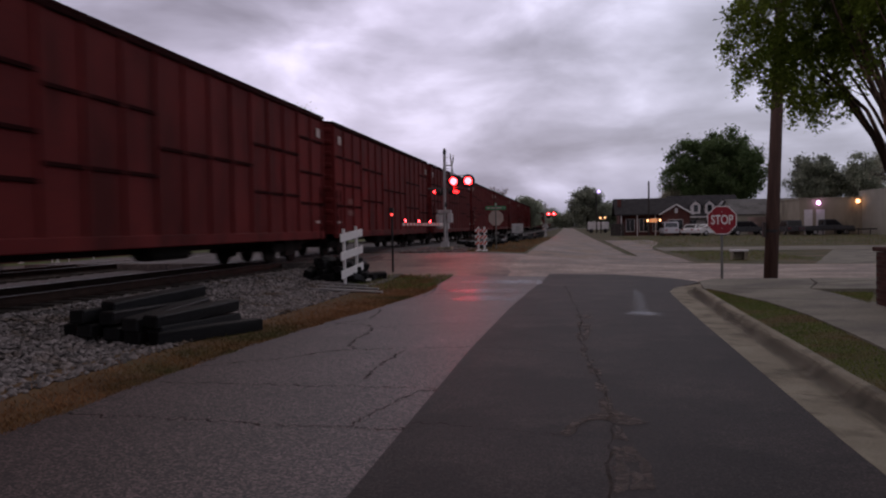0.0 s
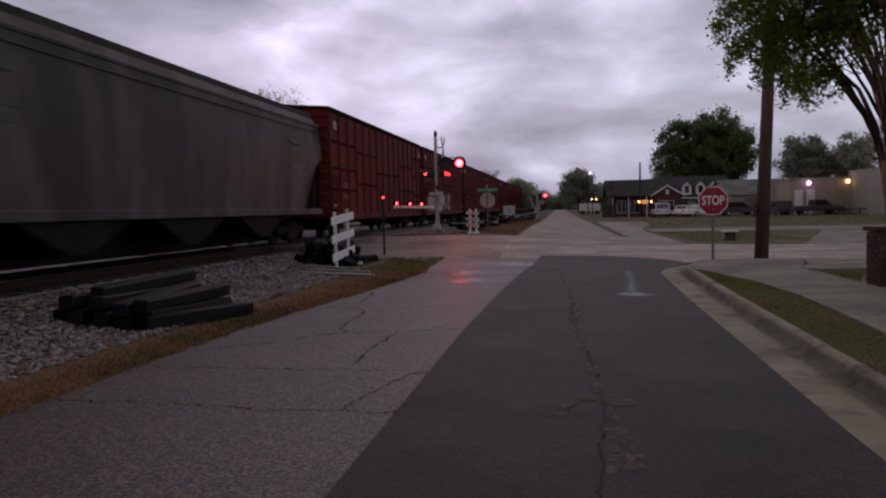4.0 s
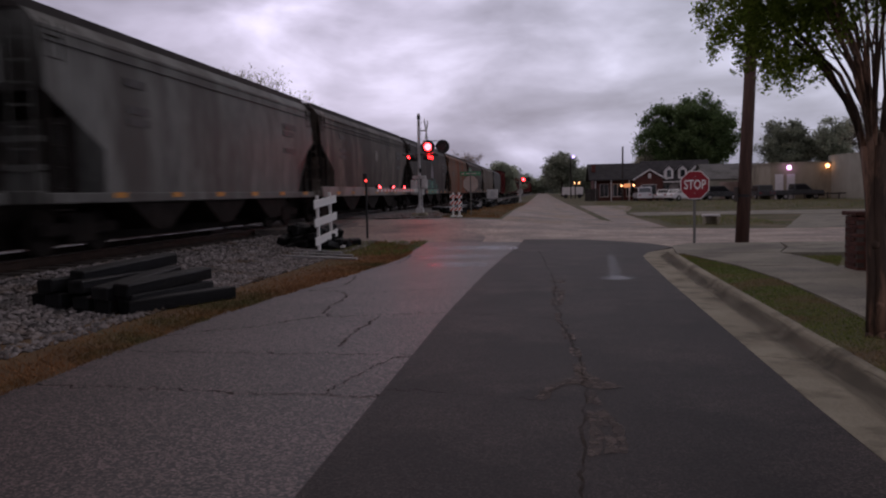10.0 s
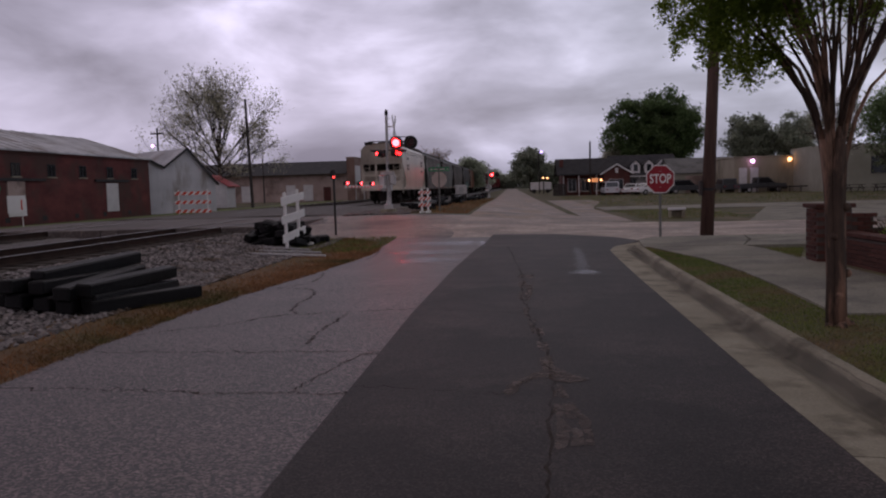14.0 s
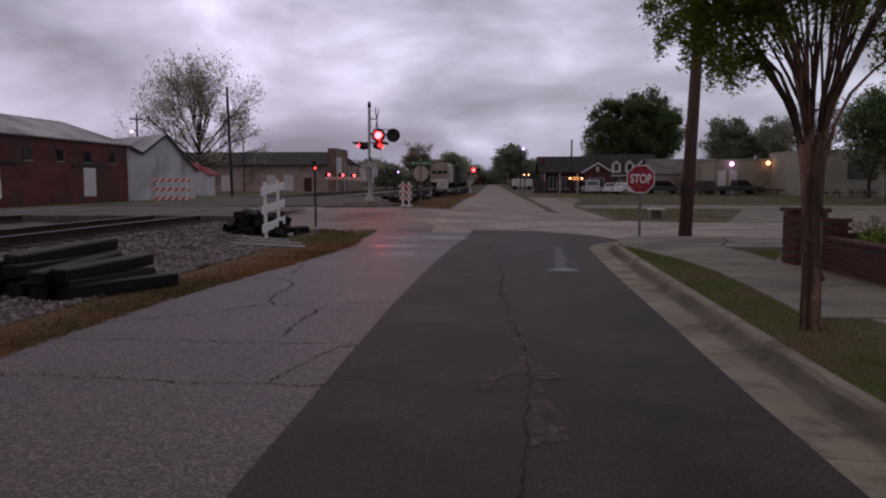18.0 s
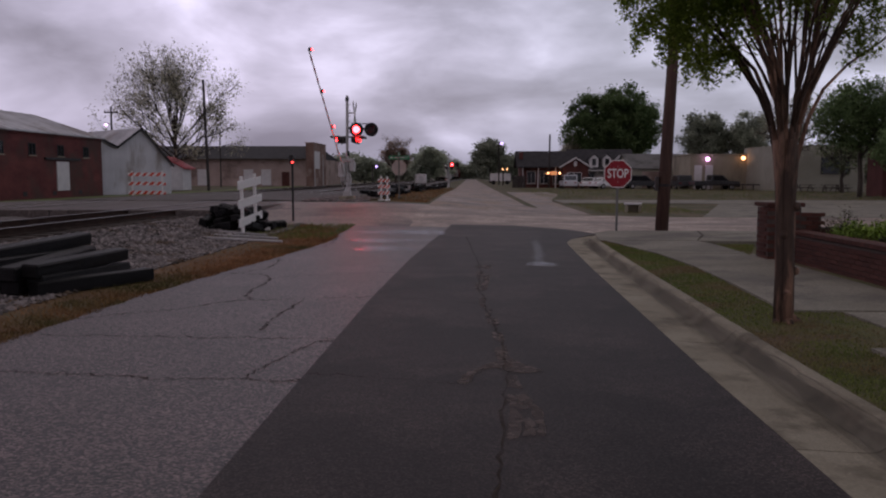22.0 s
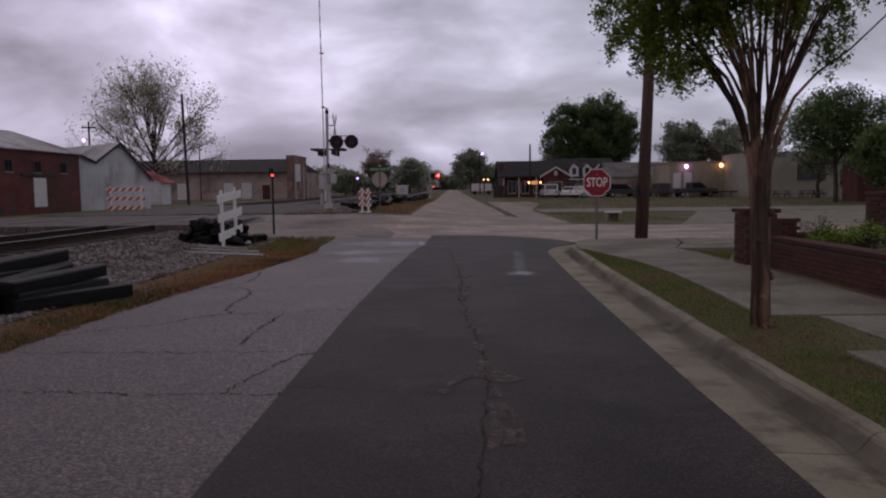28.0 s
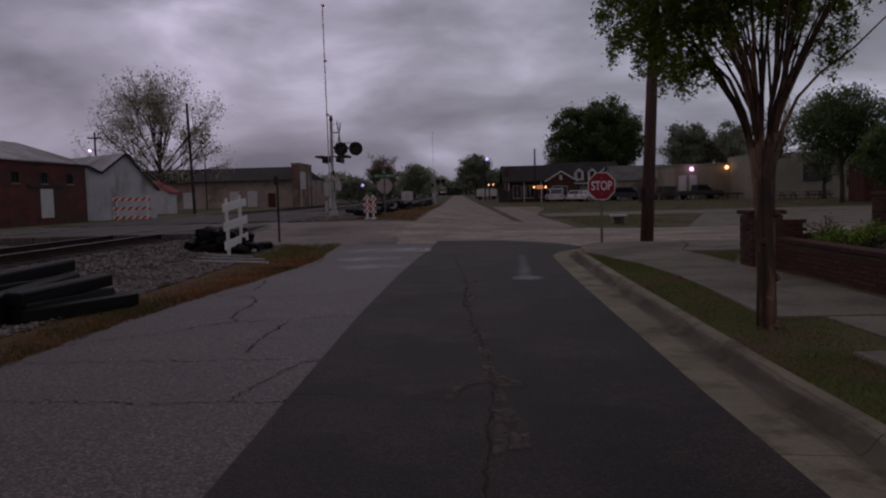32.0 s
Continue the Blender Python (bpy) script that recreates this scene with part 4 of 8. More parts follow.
def boxcar(L=19.4, label="dark red ribbed steel boxcar streaked with grime"):
    car = thing("boxcar", pose(XC, 0, RAIL_TOP), label, "freight car", "cars of the freight train")
    h = L / 2 - 0.62
    z0, z1 = 0.86, 4.86
    bm = B()
    box(bm, -HALF + 0.06, HALF - 0.06, -h, h, z0, z1, 0.02)
    part("body", bm, M_BOXRED, car)
    bm = B()
    ngon_prism(bm, [(-HALF, -h - 0.05, z1 + 0.003), (HALF, -h - 0.05, z1 + 0.003), (HALF, -h - 0.05, z1 + 0.07), (0, -h - 0.05, z1 + 0.2), (-HALF, -h - 0.05, z1 + 0.07)], (0, 2 * h + 0.1, 0))
    part("roof", bm, M_BOXLINE, car, "dark weathered roof")
    n = 15
    pitch = 2 * h / n
    bm = B()
    box(bm, -0.05, 0.05, -0.06, 0.06, z0 + 0.1, z1 - 0.08, 0.02)
    rib = mesh_of("rib", bm, M_BOXRED)
    bm = B()
    box(bm, -0.045, 0.045, -pitch / 2 + 0.03, pitch / 2 - 0.03, -0.04, 0.04, 0.008)
    seam_me = mesh_of("panel_seam", bm, M_BOXLINE)
    for sx in (1, -1):
        for i in range(n + 1):
            y = -h + 0.06 + i * (2 * h - 0.12) / n
            part("rib", rib, M_BOXRED, car, m=pose(sx * (HALF - 0.05), y, 0))
        if sx == 1:
            for i in range(n):
                y = -h + (i + 0.5) * pitch
                lev = LEVELS[PANELS[n - 1 - i]]
                for z in lev:
                    part("panel_seam", seam_me, M_BOXLINE, car, m=pose(sx * (HALF - 0.045), y, z))
        bm = B()
        box(bm, sx * (HALF - 0.05) - 0.05, sx * (HALF - 0.05) + 0.05, -h, h, z0 - 0.14, z0 + 0.12, 0.02)
        part("side_sill", bm, M_BOXRED, car)
        bm = B()
        box(bm, sx * (HALF - 0.05) - 0.04, sx * (HALF - 0.05) + 0.06, -h, h, z1 - 0.1, z1, 0.02)
        part("top_chord", bm, M_BOXLINE, car)
        for z_, w_ in ((2.0, 1.1), (1.56, 0.9)):
            bx("stencil", M_LABELR, car, sx * (HALF - 0.055) - 0.01, sx * (HALF - 0.055) + 0.01, -7.3, -7.3 + w_ * 0.72, z_, z_ + 0.2)
        for ye in (-h + 0.1, h - 0.55):
            ladder(car, sx * (HALF + 0.03), ye, z0 - 0.3, z0 + 1.6, material=M_BOXLINE)
        for ye in (-h + 0.45, h - 0.75):
            bx("placard", M_LABEL, car, sx * (HALF + 0.005) - 0.006, sx * (HALF + 0.005) + 0.006, ye, ye + 0.3, 4.15, 4.45)
            bx("stencil", M_LABEL, car, sx * (HALF + 0.005) - 0.006, sx * (HALF + 0.005) + 0.006, ye - 0.2, ye + 0.2, 1.25, 1.33)
    for s in (-1, 1):
        for k in range(9):
            zc = z0 + 0.3 + k * 0.42
            bx("end_corrugation", M_BOXRED, car, -HALF + 0.1, HALF - 0.1, s * h - 0.06, s * h + 0.06, zc, zc + 0.2, 0.05)
    bx("centre_sill", M_UNDER, car, -0.35, 0.35, -h - 0.1, h + 0.1, 0.55, 0.95)
    for yc in (-h + 2.1, h - 2.1):
        truck(car, yc)
    couplers(car, L)
    bx("brake_tank", M_UNDER, car, 0.5, 1.1, -1.2, 0.6, 0.4, 0.84, 0.1)
    return car


def hopper(L, paint, label, logo="", low_marks=None, end_cut=1.75):
    car = thing("hopper_car", pose(XC, 0, RAIL_TOP), label, "freight car", "cars of the freight train")
    P = M_HOP[paint]
    h = L / 2 - 0.55
    zs, zt = 1.12, 4.27
    cut = 2.95
    rb = 0.37 if paint == "cream" else 0.27   # height of the running boards over the eave
    # side profile with sloped end sheets under the upper end panels, slightly bulged cross-section
    bm = B()
    sec = [(0.0, zt + 0.28), (0.75, zt + 0.26), (1.3, zt + 0.08), (1.52, zt - 0.2), (1.58, zt - 0.9), (1.6, cut), (1.6, cut - 0.45), (1.6, cut - 0.95), (1.56, zs)]
    ring = [(x, z) for x, z in sec] + [(-x, z) for x, z in sec[:0:-1]]

    def yend(z):
        return h if z > cut else h - end_cut * min(1.0, (cut - z) / 0.95)
    n = 16
    rows = []
    for j in range(n + 1):
        t = -1 + 2 * j / n
        rows.append([bm.verts.new((x, t * yend(z), z)) for x, z in ring])
    m = len(ring)
    for a, b in zip(rows, rows[1:]):
        for i in range(m):
            bm.faces.new((a[i], b[i], b[(i + 1) % m], a[(i + 1) % m]))
    bm.faces.new(rows[0])
    bm.faces.new(rows[-1][::-1])
    bmesh.ops.recalc_face_normals(bm, faces=bm.faces)
    for ed in bm.edges:
        if len(ed.link_faces) == 2 and ed.calc_face_angle() > 0.5:
            ed.smooth = False
    part("body", bm, P, car, smooth=True)
    # end cut line needs a break in the side: shade painted as dark parts
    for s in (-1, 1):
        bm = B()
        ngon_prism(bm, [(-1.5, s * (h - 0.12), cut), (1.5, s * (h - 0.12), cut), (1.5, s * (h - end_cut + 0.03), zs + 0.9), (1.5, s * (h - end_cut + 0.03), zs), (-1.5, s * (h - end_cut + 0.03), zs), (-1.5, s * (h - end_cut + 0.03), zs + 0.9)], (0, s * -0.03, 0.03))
        part("slope_sheet", bm, M_UNDER, car, "sloped end sheet coloured dark for the recess's shade")
        for sx in (-1, 1):
            for yy_ in (h - 0.1, h - 0.85):
                bx("end_post", M_UNDER if paint != "cream" else P, car, sx * 1.5 - 0.05, sx * 1.5 + 0.05, s * yy_ - 0.04, s * yy_ + 0.04, zs, cut + 0.05)
            ladder(car, sx * 1.56, s * (h - 0.35) - 0.2, zs - 0.4, zt - 0.1, material=P if paint == "cream" else M_UNDER)
            ladder(car, sx * 1.15 - 0.2, s * (h + 0.05), zs - 0.1, zt - 0.1, along="x", material=P)
        for sx in (-0.45, 0.45):
            bx("end_strut", P, car, sx - 0.06, sx + 0.06, s * (h - 0.12) - 0.05, s * (h - 0.12) + 0.05, zs, cut + 0.02)
        bx("end_platform", P, car, -1.5, 1.5, s * h - 0.12, s * h + 0.12, zs - 0.14, zs + 0.1, 0.02)
        for zr in (zs + 0.45, zs + 0.95):
            bx("end_rail", P, car, -1.5, 1.5, s * h - 0.04, s * h + 0.04, zr, zr + 0.1)
        bx("end_panel", P, car, -1.5, 1.5, s * (h - 0.04) - 0.03, s * (h - 0.04) + 0.03, zs + 0.1, zs + 0.42)
        bx("running_board_end", M_CARROOF, car, -0.9, 0.9, s * (h + 0.12) - 0.3, s * (h + 0.12) + 0.25, zt + rb - 0.01, zt + rb + 0.03)
        for sx in (-0.8, 0.8):
            tb("grab_iron", M_UNDER, car, (sx, s * (h + 0.3), zt + 0.2), (sx, s * (h + 0.3), zt + 0.44), 0.02, seg=5)
    for sx in (-1, 1):
        bx("side_sill", M_SILL if paint == "grey" else M_SILLB if paint in ("taupe", "tan") else P, car, sx * 1.55 - 0.05, sx * 1.55 + 0.06, -h, h, zs - 0.14, zs + (0.26 if paint in ("taupe", "charcoal", "grey") else 0.06), 0.02)
        # grey car: two seams; other cars: one dark line painting the eave's shadow
        for zk in ((zt - 0.44, zt - 0.58) if paint == "grey" else (zt - 0.46,)):
            bx("side_seam", M_LABELD, car, sx * 1.563 - 0.02, sx * 1.563 + 0.02, -h + 0.05, h - 0.05, zk, zk + 0.012)
        bx("roof_chord", P, car, sx * 1.5 - 0.03, sx * 1.5 + 0.05, -h, h, zt - 0.26, zt - 0.16, 0.02)
        bx("running_board", M_CARROOF, car, sx * 0.95 - 0.28, sx * 0.95 + 0.28, -h - 0.1, h + 0.1, zt + rb - 0.2, zt + rb)
        y = -h + 0.5
        while y < h:
            bx("board_bracket", M_UNDER, car, sx * 0.95 - 0.22, sx * 0.95 + 0.22, y, y + 0.06, zt + 0.02, zt + rb - 0.042)
            y += 1.55
        k = -h + 2.0
        while low_marks and k < h - 1:
            bx("reflector", low_marks, car, sx * 1.615 - 0.006, sx * 1.615 + 0.006, k, k + 0.45, zs - 0.05, zs + 0.06)
            k += 2.4
        for dy, dz, w in ((h - 3.2, 3.25, 1.3), (h - 3.2, 3.0, 1.0), (h - 3.2, 2.45, 1.2), (-h + 2.6, 3.35, 0.8), (-h + 2.6, 2.8, 0.9), (-h + 2.6, 2.55, 0.9)):
            bx("stencil", M_LABELD, car, sx * 1.612 - 0.006, sx * 1.612 + 0.006, dy, dy + w, dz, dz + 0.16)
        if logo == "disc":
            bm = B()
            tube(bm, (sx * 1.60, 0.6, 2.95), (sx * 1.618, 0.6, 2.95), 0.28, seg=24)
            part("logo_disc", bm, M_LABELR if paint == "taupe" else M_EMBLEM, car, "pale round emblem")
    bx("hatch_trough", M_CARROOF, car, -0.33, 0.33, -h + 0.8, h - 0.8, zt + 0.17, zt + rb + 0.03, 0.05)
    # dark bays and a deepened sill stand in for the shade underneath
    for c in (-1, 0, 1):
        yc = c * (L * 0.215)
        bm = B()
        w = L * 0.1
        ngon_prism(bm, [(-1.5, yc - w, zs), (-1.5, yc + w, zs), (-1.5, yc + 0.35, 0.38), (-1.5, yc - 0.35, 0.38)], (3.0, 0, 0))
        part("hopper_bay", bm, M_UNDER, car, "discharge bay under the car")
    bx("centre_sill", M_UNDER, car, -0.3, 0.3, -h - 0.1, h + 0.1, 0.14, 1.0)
    for yc in (-h + 1.75, h - 1.75):
        truck(car, yc)
    couplers(car, L)
    return car


def place_car(car, a, b):
    car.matrix_basis = pose(XC, (a + b) / 2, RAIL_TOP)
    TRAIN.append((car, (a + b) / 2))
    return car


first = boxcar()
place_car(first, 7.0, 26.4)
for k in range(1, 15):
    a = 26.4 + 19.4 * (k - 1)
    place_car(copy_thing(first, pose(0, 0, 0)), a, a + 19.4)
for a, b in ((-12.3, 7.0), (-31.6, -12.3), (-50.9, -31.6)):
    place_car(copy_thing(first, pose(0, 0, 0)), a, b)
# sprayed lettering that cannot be read, on the third boxcar from its end
tagged_car = TRAIN[16][0]
rnd = random.Random(4)
for k in range(7):
    y = -4.1 + k * 0.97
    w, z0_, z1_ = rnd.uniform(0.34, 0.46), 0.98 + rnd.uniform(0, 0.12), 2.15 + rnd.uniform(-0.15, 0.2)
    bm = B()
    out = [(y - w, z0_), (y + w * 0.9, z0_ + rnd.uniform(0, 0.1))] + [(y + w * math.cos(q * math.pi / 8) * rnd.uniform(0.86, 1.05), z1_ - 0.3 + 0.34 * math.sin(q * math.pi / 8)) for q in range(9)]
    ngon_prism(bm, [(HALF - 0.058, a, b) for a, b in out], (0.008, 0, 0))
    mark = part("sprayed_mark", bm, M_GRAFF, tagged_car, "pale sprayed lettering")
    for q in range(3):
        a, b = y + rnd.uniform(-0.25, 0.15), rnd.uniform(z0_ + 0.15, z1_ - 0.35)
        bm = B()
        ngon_prism(bm, [(HALF - 0.047, a, b), (HALF - 0.047, a + rnd.uniform(0.1, 0.3), b + rnd.uniform(-0.1, 0.15)), (HALF - 0.047, a + rnd.uniform(0.05, 0.25), b + rnd.uniform(0.15, 0.45)), (HALF - 0.047, a - 0.03, b + 0.3)], (0.004, 0, 0))
        part("stroke", bm, M_BOXRED, mark)
hops = [(-71.0, -50.9, "slate", "dark slate-grey covered hopper car", "", None),
        (-92.1, -71.0, "tan", "tan weathered covered hopper car", "", M_YELLOW),
        (-111.4, -92.1, "taupe", "taupe covered hopper car with a round emblem", "disc", M_YELLOW),
        (-128.4, -111.4, "rust", "grey covered hopper car heavily streaked with rust", "", None),
        (-147.8, -128.4, "charcoal", "charcoal covered hopper car with teal sprayed marks", "", M_YELLOW),
        (-166.8, -147.8, "grey", "grey covered hopper car with a round emblem", "disc", M_YELLOW),
        (-183.2, -166.8, "green", "grey covered hopper car with stencilled marks", "", M_YELLOW),
        (-199.7, -183.2, "green", "grey-green covered hopper car with stencilled marks", "", None),
        (-215.3, -199.7, "cream", "cream covered hopper car at the train's end", "", M_LABEL)]
for a, b, paint, label, logo, marks in hops:
    car = place_car(hopper(b - a, paint, label, logo, marks), a, b)
    if paint == "charcoal":
        # sprayed lettering that cannot be read: low letters, a tall pale spike, a band along the sill
        for k in range(7):
            a, z0_ = -2.3 + k * 0.78, 1.42
            zt_ = (1.75, 2.05, 2.1, 1.95, 2.2, 2.1, 1.8)[k]
            bm = B()
            ngon_prism(bm, [(1.604, a, z0_), (1.604, a + 0.7, z0_ - 0.02), (1.604, a + 0.66 + 0.08 * (k % 2), zt_ - 0.25), (1.604, a + 0.4, zt_), (1.604, a + 0.02, zt_ - 0.12), (1.604, a - 0.06, z0_ + 0.3)], (0.008, 0, 0))
            part("sprayed_mark", bm, M_TEALD if k % 3 else M_TEAL, car, "dark teal sprayed letter")
            bm = B()
            ngon_prism(bm, [(1.614, a + 0.2, z0_ + 0.2), (1.614, a + 0.34, z0_ + 0.12), (1.614, a + 0.5, z0_ + 0.42), (1.614, a + 0.24, z0_ + 0.36)], (0.004, 0, 0))
            part("sprayed_mark", bm, M_PINK if k % 2 else M_BLACK, car)
        bm = B()
        ngon_prism(bm, [(1.604, -0.15, 2.15), (1.604, 0.95, 2.15), (1.604, 0.98, 2.6), (1.604, 0.6, 3.0), (1.604, 0.4, 3.3), (1.604, 0.1, 2.9), (1.604, -0.15, 2.6)], (0.008, 0, 0))
        part("sprayed_mark", bm, M_LILAC, car, "pale lilac sprayed spike")
        for k in range(7):
            a = -3.0 + k * 0.95
            bm = B()
            ngon_prism(bm, [(1.613, a, 1.0), (1.613, a + 0.8, 1.0), (1.613, a + 0.92, 1.3), (1.613, a + 0.1, 1.34)], (0.006, 0, 0))
            part("sprayed_mark", bm, (M_PINK, M_MINT, M_MINT, M_TEAL, M_MINT, M_MINT, M_LILAC)[k], car, "mint and pink sprayed band")
    if paint == "cream":
        tagged_end = bx("end_lamp", M_LAMPSM, car, -0.1, 0.1, -(b - a) / 2 + 0.36, -(b - a) / 2 + 0.42, 1.0, 1.12)

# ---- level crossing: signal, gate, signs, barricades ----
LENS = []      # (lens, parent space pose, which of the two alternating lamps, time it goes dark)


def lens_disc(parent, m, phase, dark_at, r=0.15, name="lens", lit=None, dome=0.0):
    """A signal lens disc, lit red on one face, dark on the other; turning it stands in for switching the lamp."""
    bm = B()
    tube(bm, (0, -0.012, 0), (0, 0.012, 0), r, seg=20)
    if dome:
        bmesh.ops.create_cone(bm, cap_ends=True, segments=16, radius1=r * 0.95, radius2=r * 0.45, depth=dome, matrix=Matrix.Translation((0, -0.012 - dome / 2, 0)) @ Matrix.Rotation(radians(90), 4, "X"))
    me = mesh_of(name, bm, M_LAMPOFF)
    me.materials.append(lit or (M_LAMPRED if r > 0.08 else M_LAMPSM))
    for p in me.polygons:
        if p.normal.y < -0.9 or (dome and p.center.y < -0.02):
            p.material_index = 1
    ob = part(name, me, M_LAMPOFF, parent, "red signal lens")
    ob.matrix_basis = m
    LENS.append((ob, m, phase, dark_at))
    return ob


def lamp_head(sig, m, phase, dark_at, backing=0.3, name="lamp_head", lit=None, side=False):
    """A round flasher: backing disc, hood and lens, facing its own -y."""
    bm = B()
    tube(bm, (0, 0, 0), (0, 0.03, 0), backing, seg=28)
    tube(bm, (0, 0.03, 0), (0, 0.22, 0), 0.16, 0.12, seg=16)
    head = part(name, bm, M_BLACK, sig, "black round flasher backing")
    head.matrix_basis = m
    bm = B()
    n = 16
    a0, a1 = (radians(25), radians(155)) if side else (radians(-30), radians(210))
    for i in range(n):
        t0, t1 = a0 + (a1 - a0) * i / n, a0 + (a1 - a0) * (i + 1) / n
        pts = [(0.17 * math.cos(t), 0.17 * math.sin(t)) for t in (t0, t1)]
        q = [bm.verts.new(c) for c in ((pts[0][0], -0.01, pts[0][1]), (pts[1][0], -0.01, pts[1][1]), (pts[1][0], -0.28 - 0.06 * math.sin(t1), pts[1][1]), (pts[0][0], -0.28 - 0.06 * math.sin(t0), pts[0][1]))]
        bm.faces.new(q)
    part("hood", bm, M_BLACK, head)
    bm = B()
    n = 24
    for i in range(n):
        t0, t1 = 2 * math.pi * i / n, 2 * math.pi * (i + 1) / n
        for ra, rb in ((0.157, 0.157), (0.172, 0.172)):
            bm.faces.new([bm.verts.new((ra * math.cos(t), yk, ra * math.sin(t))) for t, yk in ((t0, 0.0), (t1, 0.0), (t1, -0.062), (t0, -0.062))])
        bm.faces.new([bm.verts.new((r_ * math.cos(t), -0.062, r_ * math.sin(t))) for t, r_ in ((t0, 0.157), (t1, 0.157), (t1, 0.172), (t0, 0.172))])
    if not side:
        part("lens_ring", bm, M_BLACK, head)
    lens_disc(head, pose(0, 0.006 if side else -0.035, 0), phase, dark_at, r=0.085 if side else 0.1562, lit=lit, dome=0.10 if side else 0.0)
    return head


GATE_OFF = 26.6
FAR_OFF = 30.4
SX, SY, SZ = -5.65, 34.0, 0.52


def crossing_signal(x, y, z, label, dark_at, turn=0.0, arm_len=8.1, sides=True):
    sig = thing("crossing_signal", pose(x, y, z, 0, 0, turn), label, "crossing signal")
    bx("foundation", M_CONC, sig, -0.32, 0.32, -0.32, 0.32, -0.15, 0.14, 0.03)
    bm = B()
    box(bm, -0.17, 0.17, -0.17, 0.17, 0.14, 0.36, 0.02)
    tube(bm, (0, 0, 0.36), (0, 0, 0.5), 0.1, 0.07, seg=12)
    part("mast_base", bm, M_ALU, sig, "cast aluminium mast base")
    tb("mast", M_ALU, sig, (0, 0, 0.4), (0.03, 0, 4.5), 0.062, seg=14)
    tb("mast_cap", M_BLACK, sig, (0.03, 0, 4.25), (0.03, 0, 4.42), 0.075, seg=12)
    for k in range(6):
        zz = 2.9 + k * 0.24
        tb("climbing_step", M_ALU, sig, (0.02, 0, zz), (0.18, 0, zz), 0.014, seg=6)
    # gate mechanism with counterweights
    bm = B()
    box(bm, -0.36, -0.1, -0.22, 0.22, 0.95, 1.6, 0.04)
    box(bm, 0.12, 0.36, -0.18, 0.18, 1.2, 1.62, 0.04)
    part("gate_mechanism", bm, M_ALU, sig, "weathered gate motor housing")
    bx("junction_box", M_ALU, sig, -0.28, 0.3, -0.16, 0.16, 1.62, 1.78, 0.02)
    tb("conduit", M_ALU, sig, (0.12, -0.06, 0.3), (0.12, -0.06, 1.2), 0.025, seg=6)
    bx("instrument_plate", M_BLACK, sig, 0.03, 0.12, -0.1, -0.07, 1.9, 2.1, 0.01)
    # crossbuck, faces along the street
    for s in (-1, 1):
        bm = B()
        box(bm, -0.012, 0.012, -0.6, 0.6, -0.1, 0.1, 0.008)
        blade = part("crossbuck_blade", bm, M_WHITE, sig, "white crossbuck blade seen edge-on")
        blade.matrix_basis = pose(0.36 + 0.014 * s, 0, 3.75, s * 48, 0, 0)
        for k in (-1, 1):
            bx("lettering_bar", M_BLACK, blade, 0.0121, 0.014, 0.12 * k + 0.02 * k, 0.5 * k, -0.05, 0.05)
    tb("crossbuck_bracket", M_ALU, sig, (0.03, 0, 3.75), (0.36, 0, 3.75), 0.03, seg=8)
    # side-facing pair over the road beside the track
    tb("lamp_arm", M_BLACK, sig, (0.03, 0, 3.1), (1.05, 0, 3.06), 0.03, seg=8)
    tb("lamp_arm", M_BLACK, sig, (0.2, 0, 3.3), (1.2, 0, 3.28), 0.018, seg=8)
    lamp_head(sig, pose(0.44, -0.1, 3.03, 0, 0, 4), 0, dark_at)
    lamp_head(sig, pose(1.09, -0.1, 3.03, 0, 0, 4), 1, dark_at)
    # pairs facing up and down the street
    tb("lamp_arm", M_BLACK, sig, (-0.24, 0, 2.72), (0.42, 0, 2.72), 0.03, seg=8)
    for sx in (-1, 1):
        xb = -0.2 if sx < 0 else 0.36
        tb("cross_arm", M_BLACK, sig, (xb, -0.4, 2.72), (xb, 0.4, 2.72), 0.025, seg=8)
        for k, sy in enumerate((-0.38, 0.38)):
            lamp_head(sig, pose(xb + sx * 0.12, sy, 2.58, 0, 0, 90 * sx), 2, dark_at, backing=0.185, lit=(M_LAMPWEST if sx < 0 else M_LAMPEAST) if sides else M_LAMPOFF, side=True)
    # the arm
    arm = part("gate_arm", (lambda bm: (box(bm, -0.05, 0.05, -0.9, 0.7, -0.07, 0.07, 0.02), box(bm, -0.016, 0.016, -4.6, -0.9, -0.055, 0.055, 0.005), box(bm, -0.013, 0.013, -arm_len, -4.6, -0.045, 0.045, 0.005), bm)[-1])(B()), M_WHITE, sig, "striped gate arm with small red lamps")
    arm.matrix_basis = pose(-0.12, 0, 1.13)
    for k in range(12):
        y0 = -0.95 - k * 0.6
        if -y0 < arm_len - 0.4:
            bx("stripe", M_ORANGE, arm, -0.0175, 0.0175, y0 - 0.3, y0, -0.043, 0.043)
    bm = B()
    for sx in (-0.16, 0.16):
        box(bm, sx - 0.05, sx + 0.05, 0.35, 0.85, -0.2, 0.2, 0.02)
    part("counterweight", bm, M_ALU, arm)
    for d, ph in ((arm_len - 0.05, 0), (5.7, 0), (3.4, 1)):
        bx("arm_lamp", M_BLACK, arm, -0.06, 0.06, -d - 0.04, -d + 0.04, 0.05, 0.19, 0.01)
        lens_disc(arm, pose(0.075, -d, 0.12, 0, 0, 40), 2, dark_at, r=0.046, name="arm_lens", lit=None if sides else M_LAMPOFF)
    return sig, arm


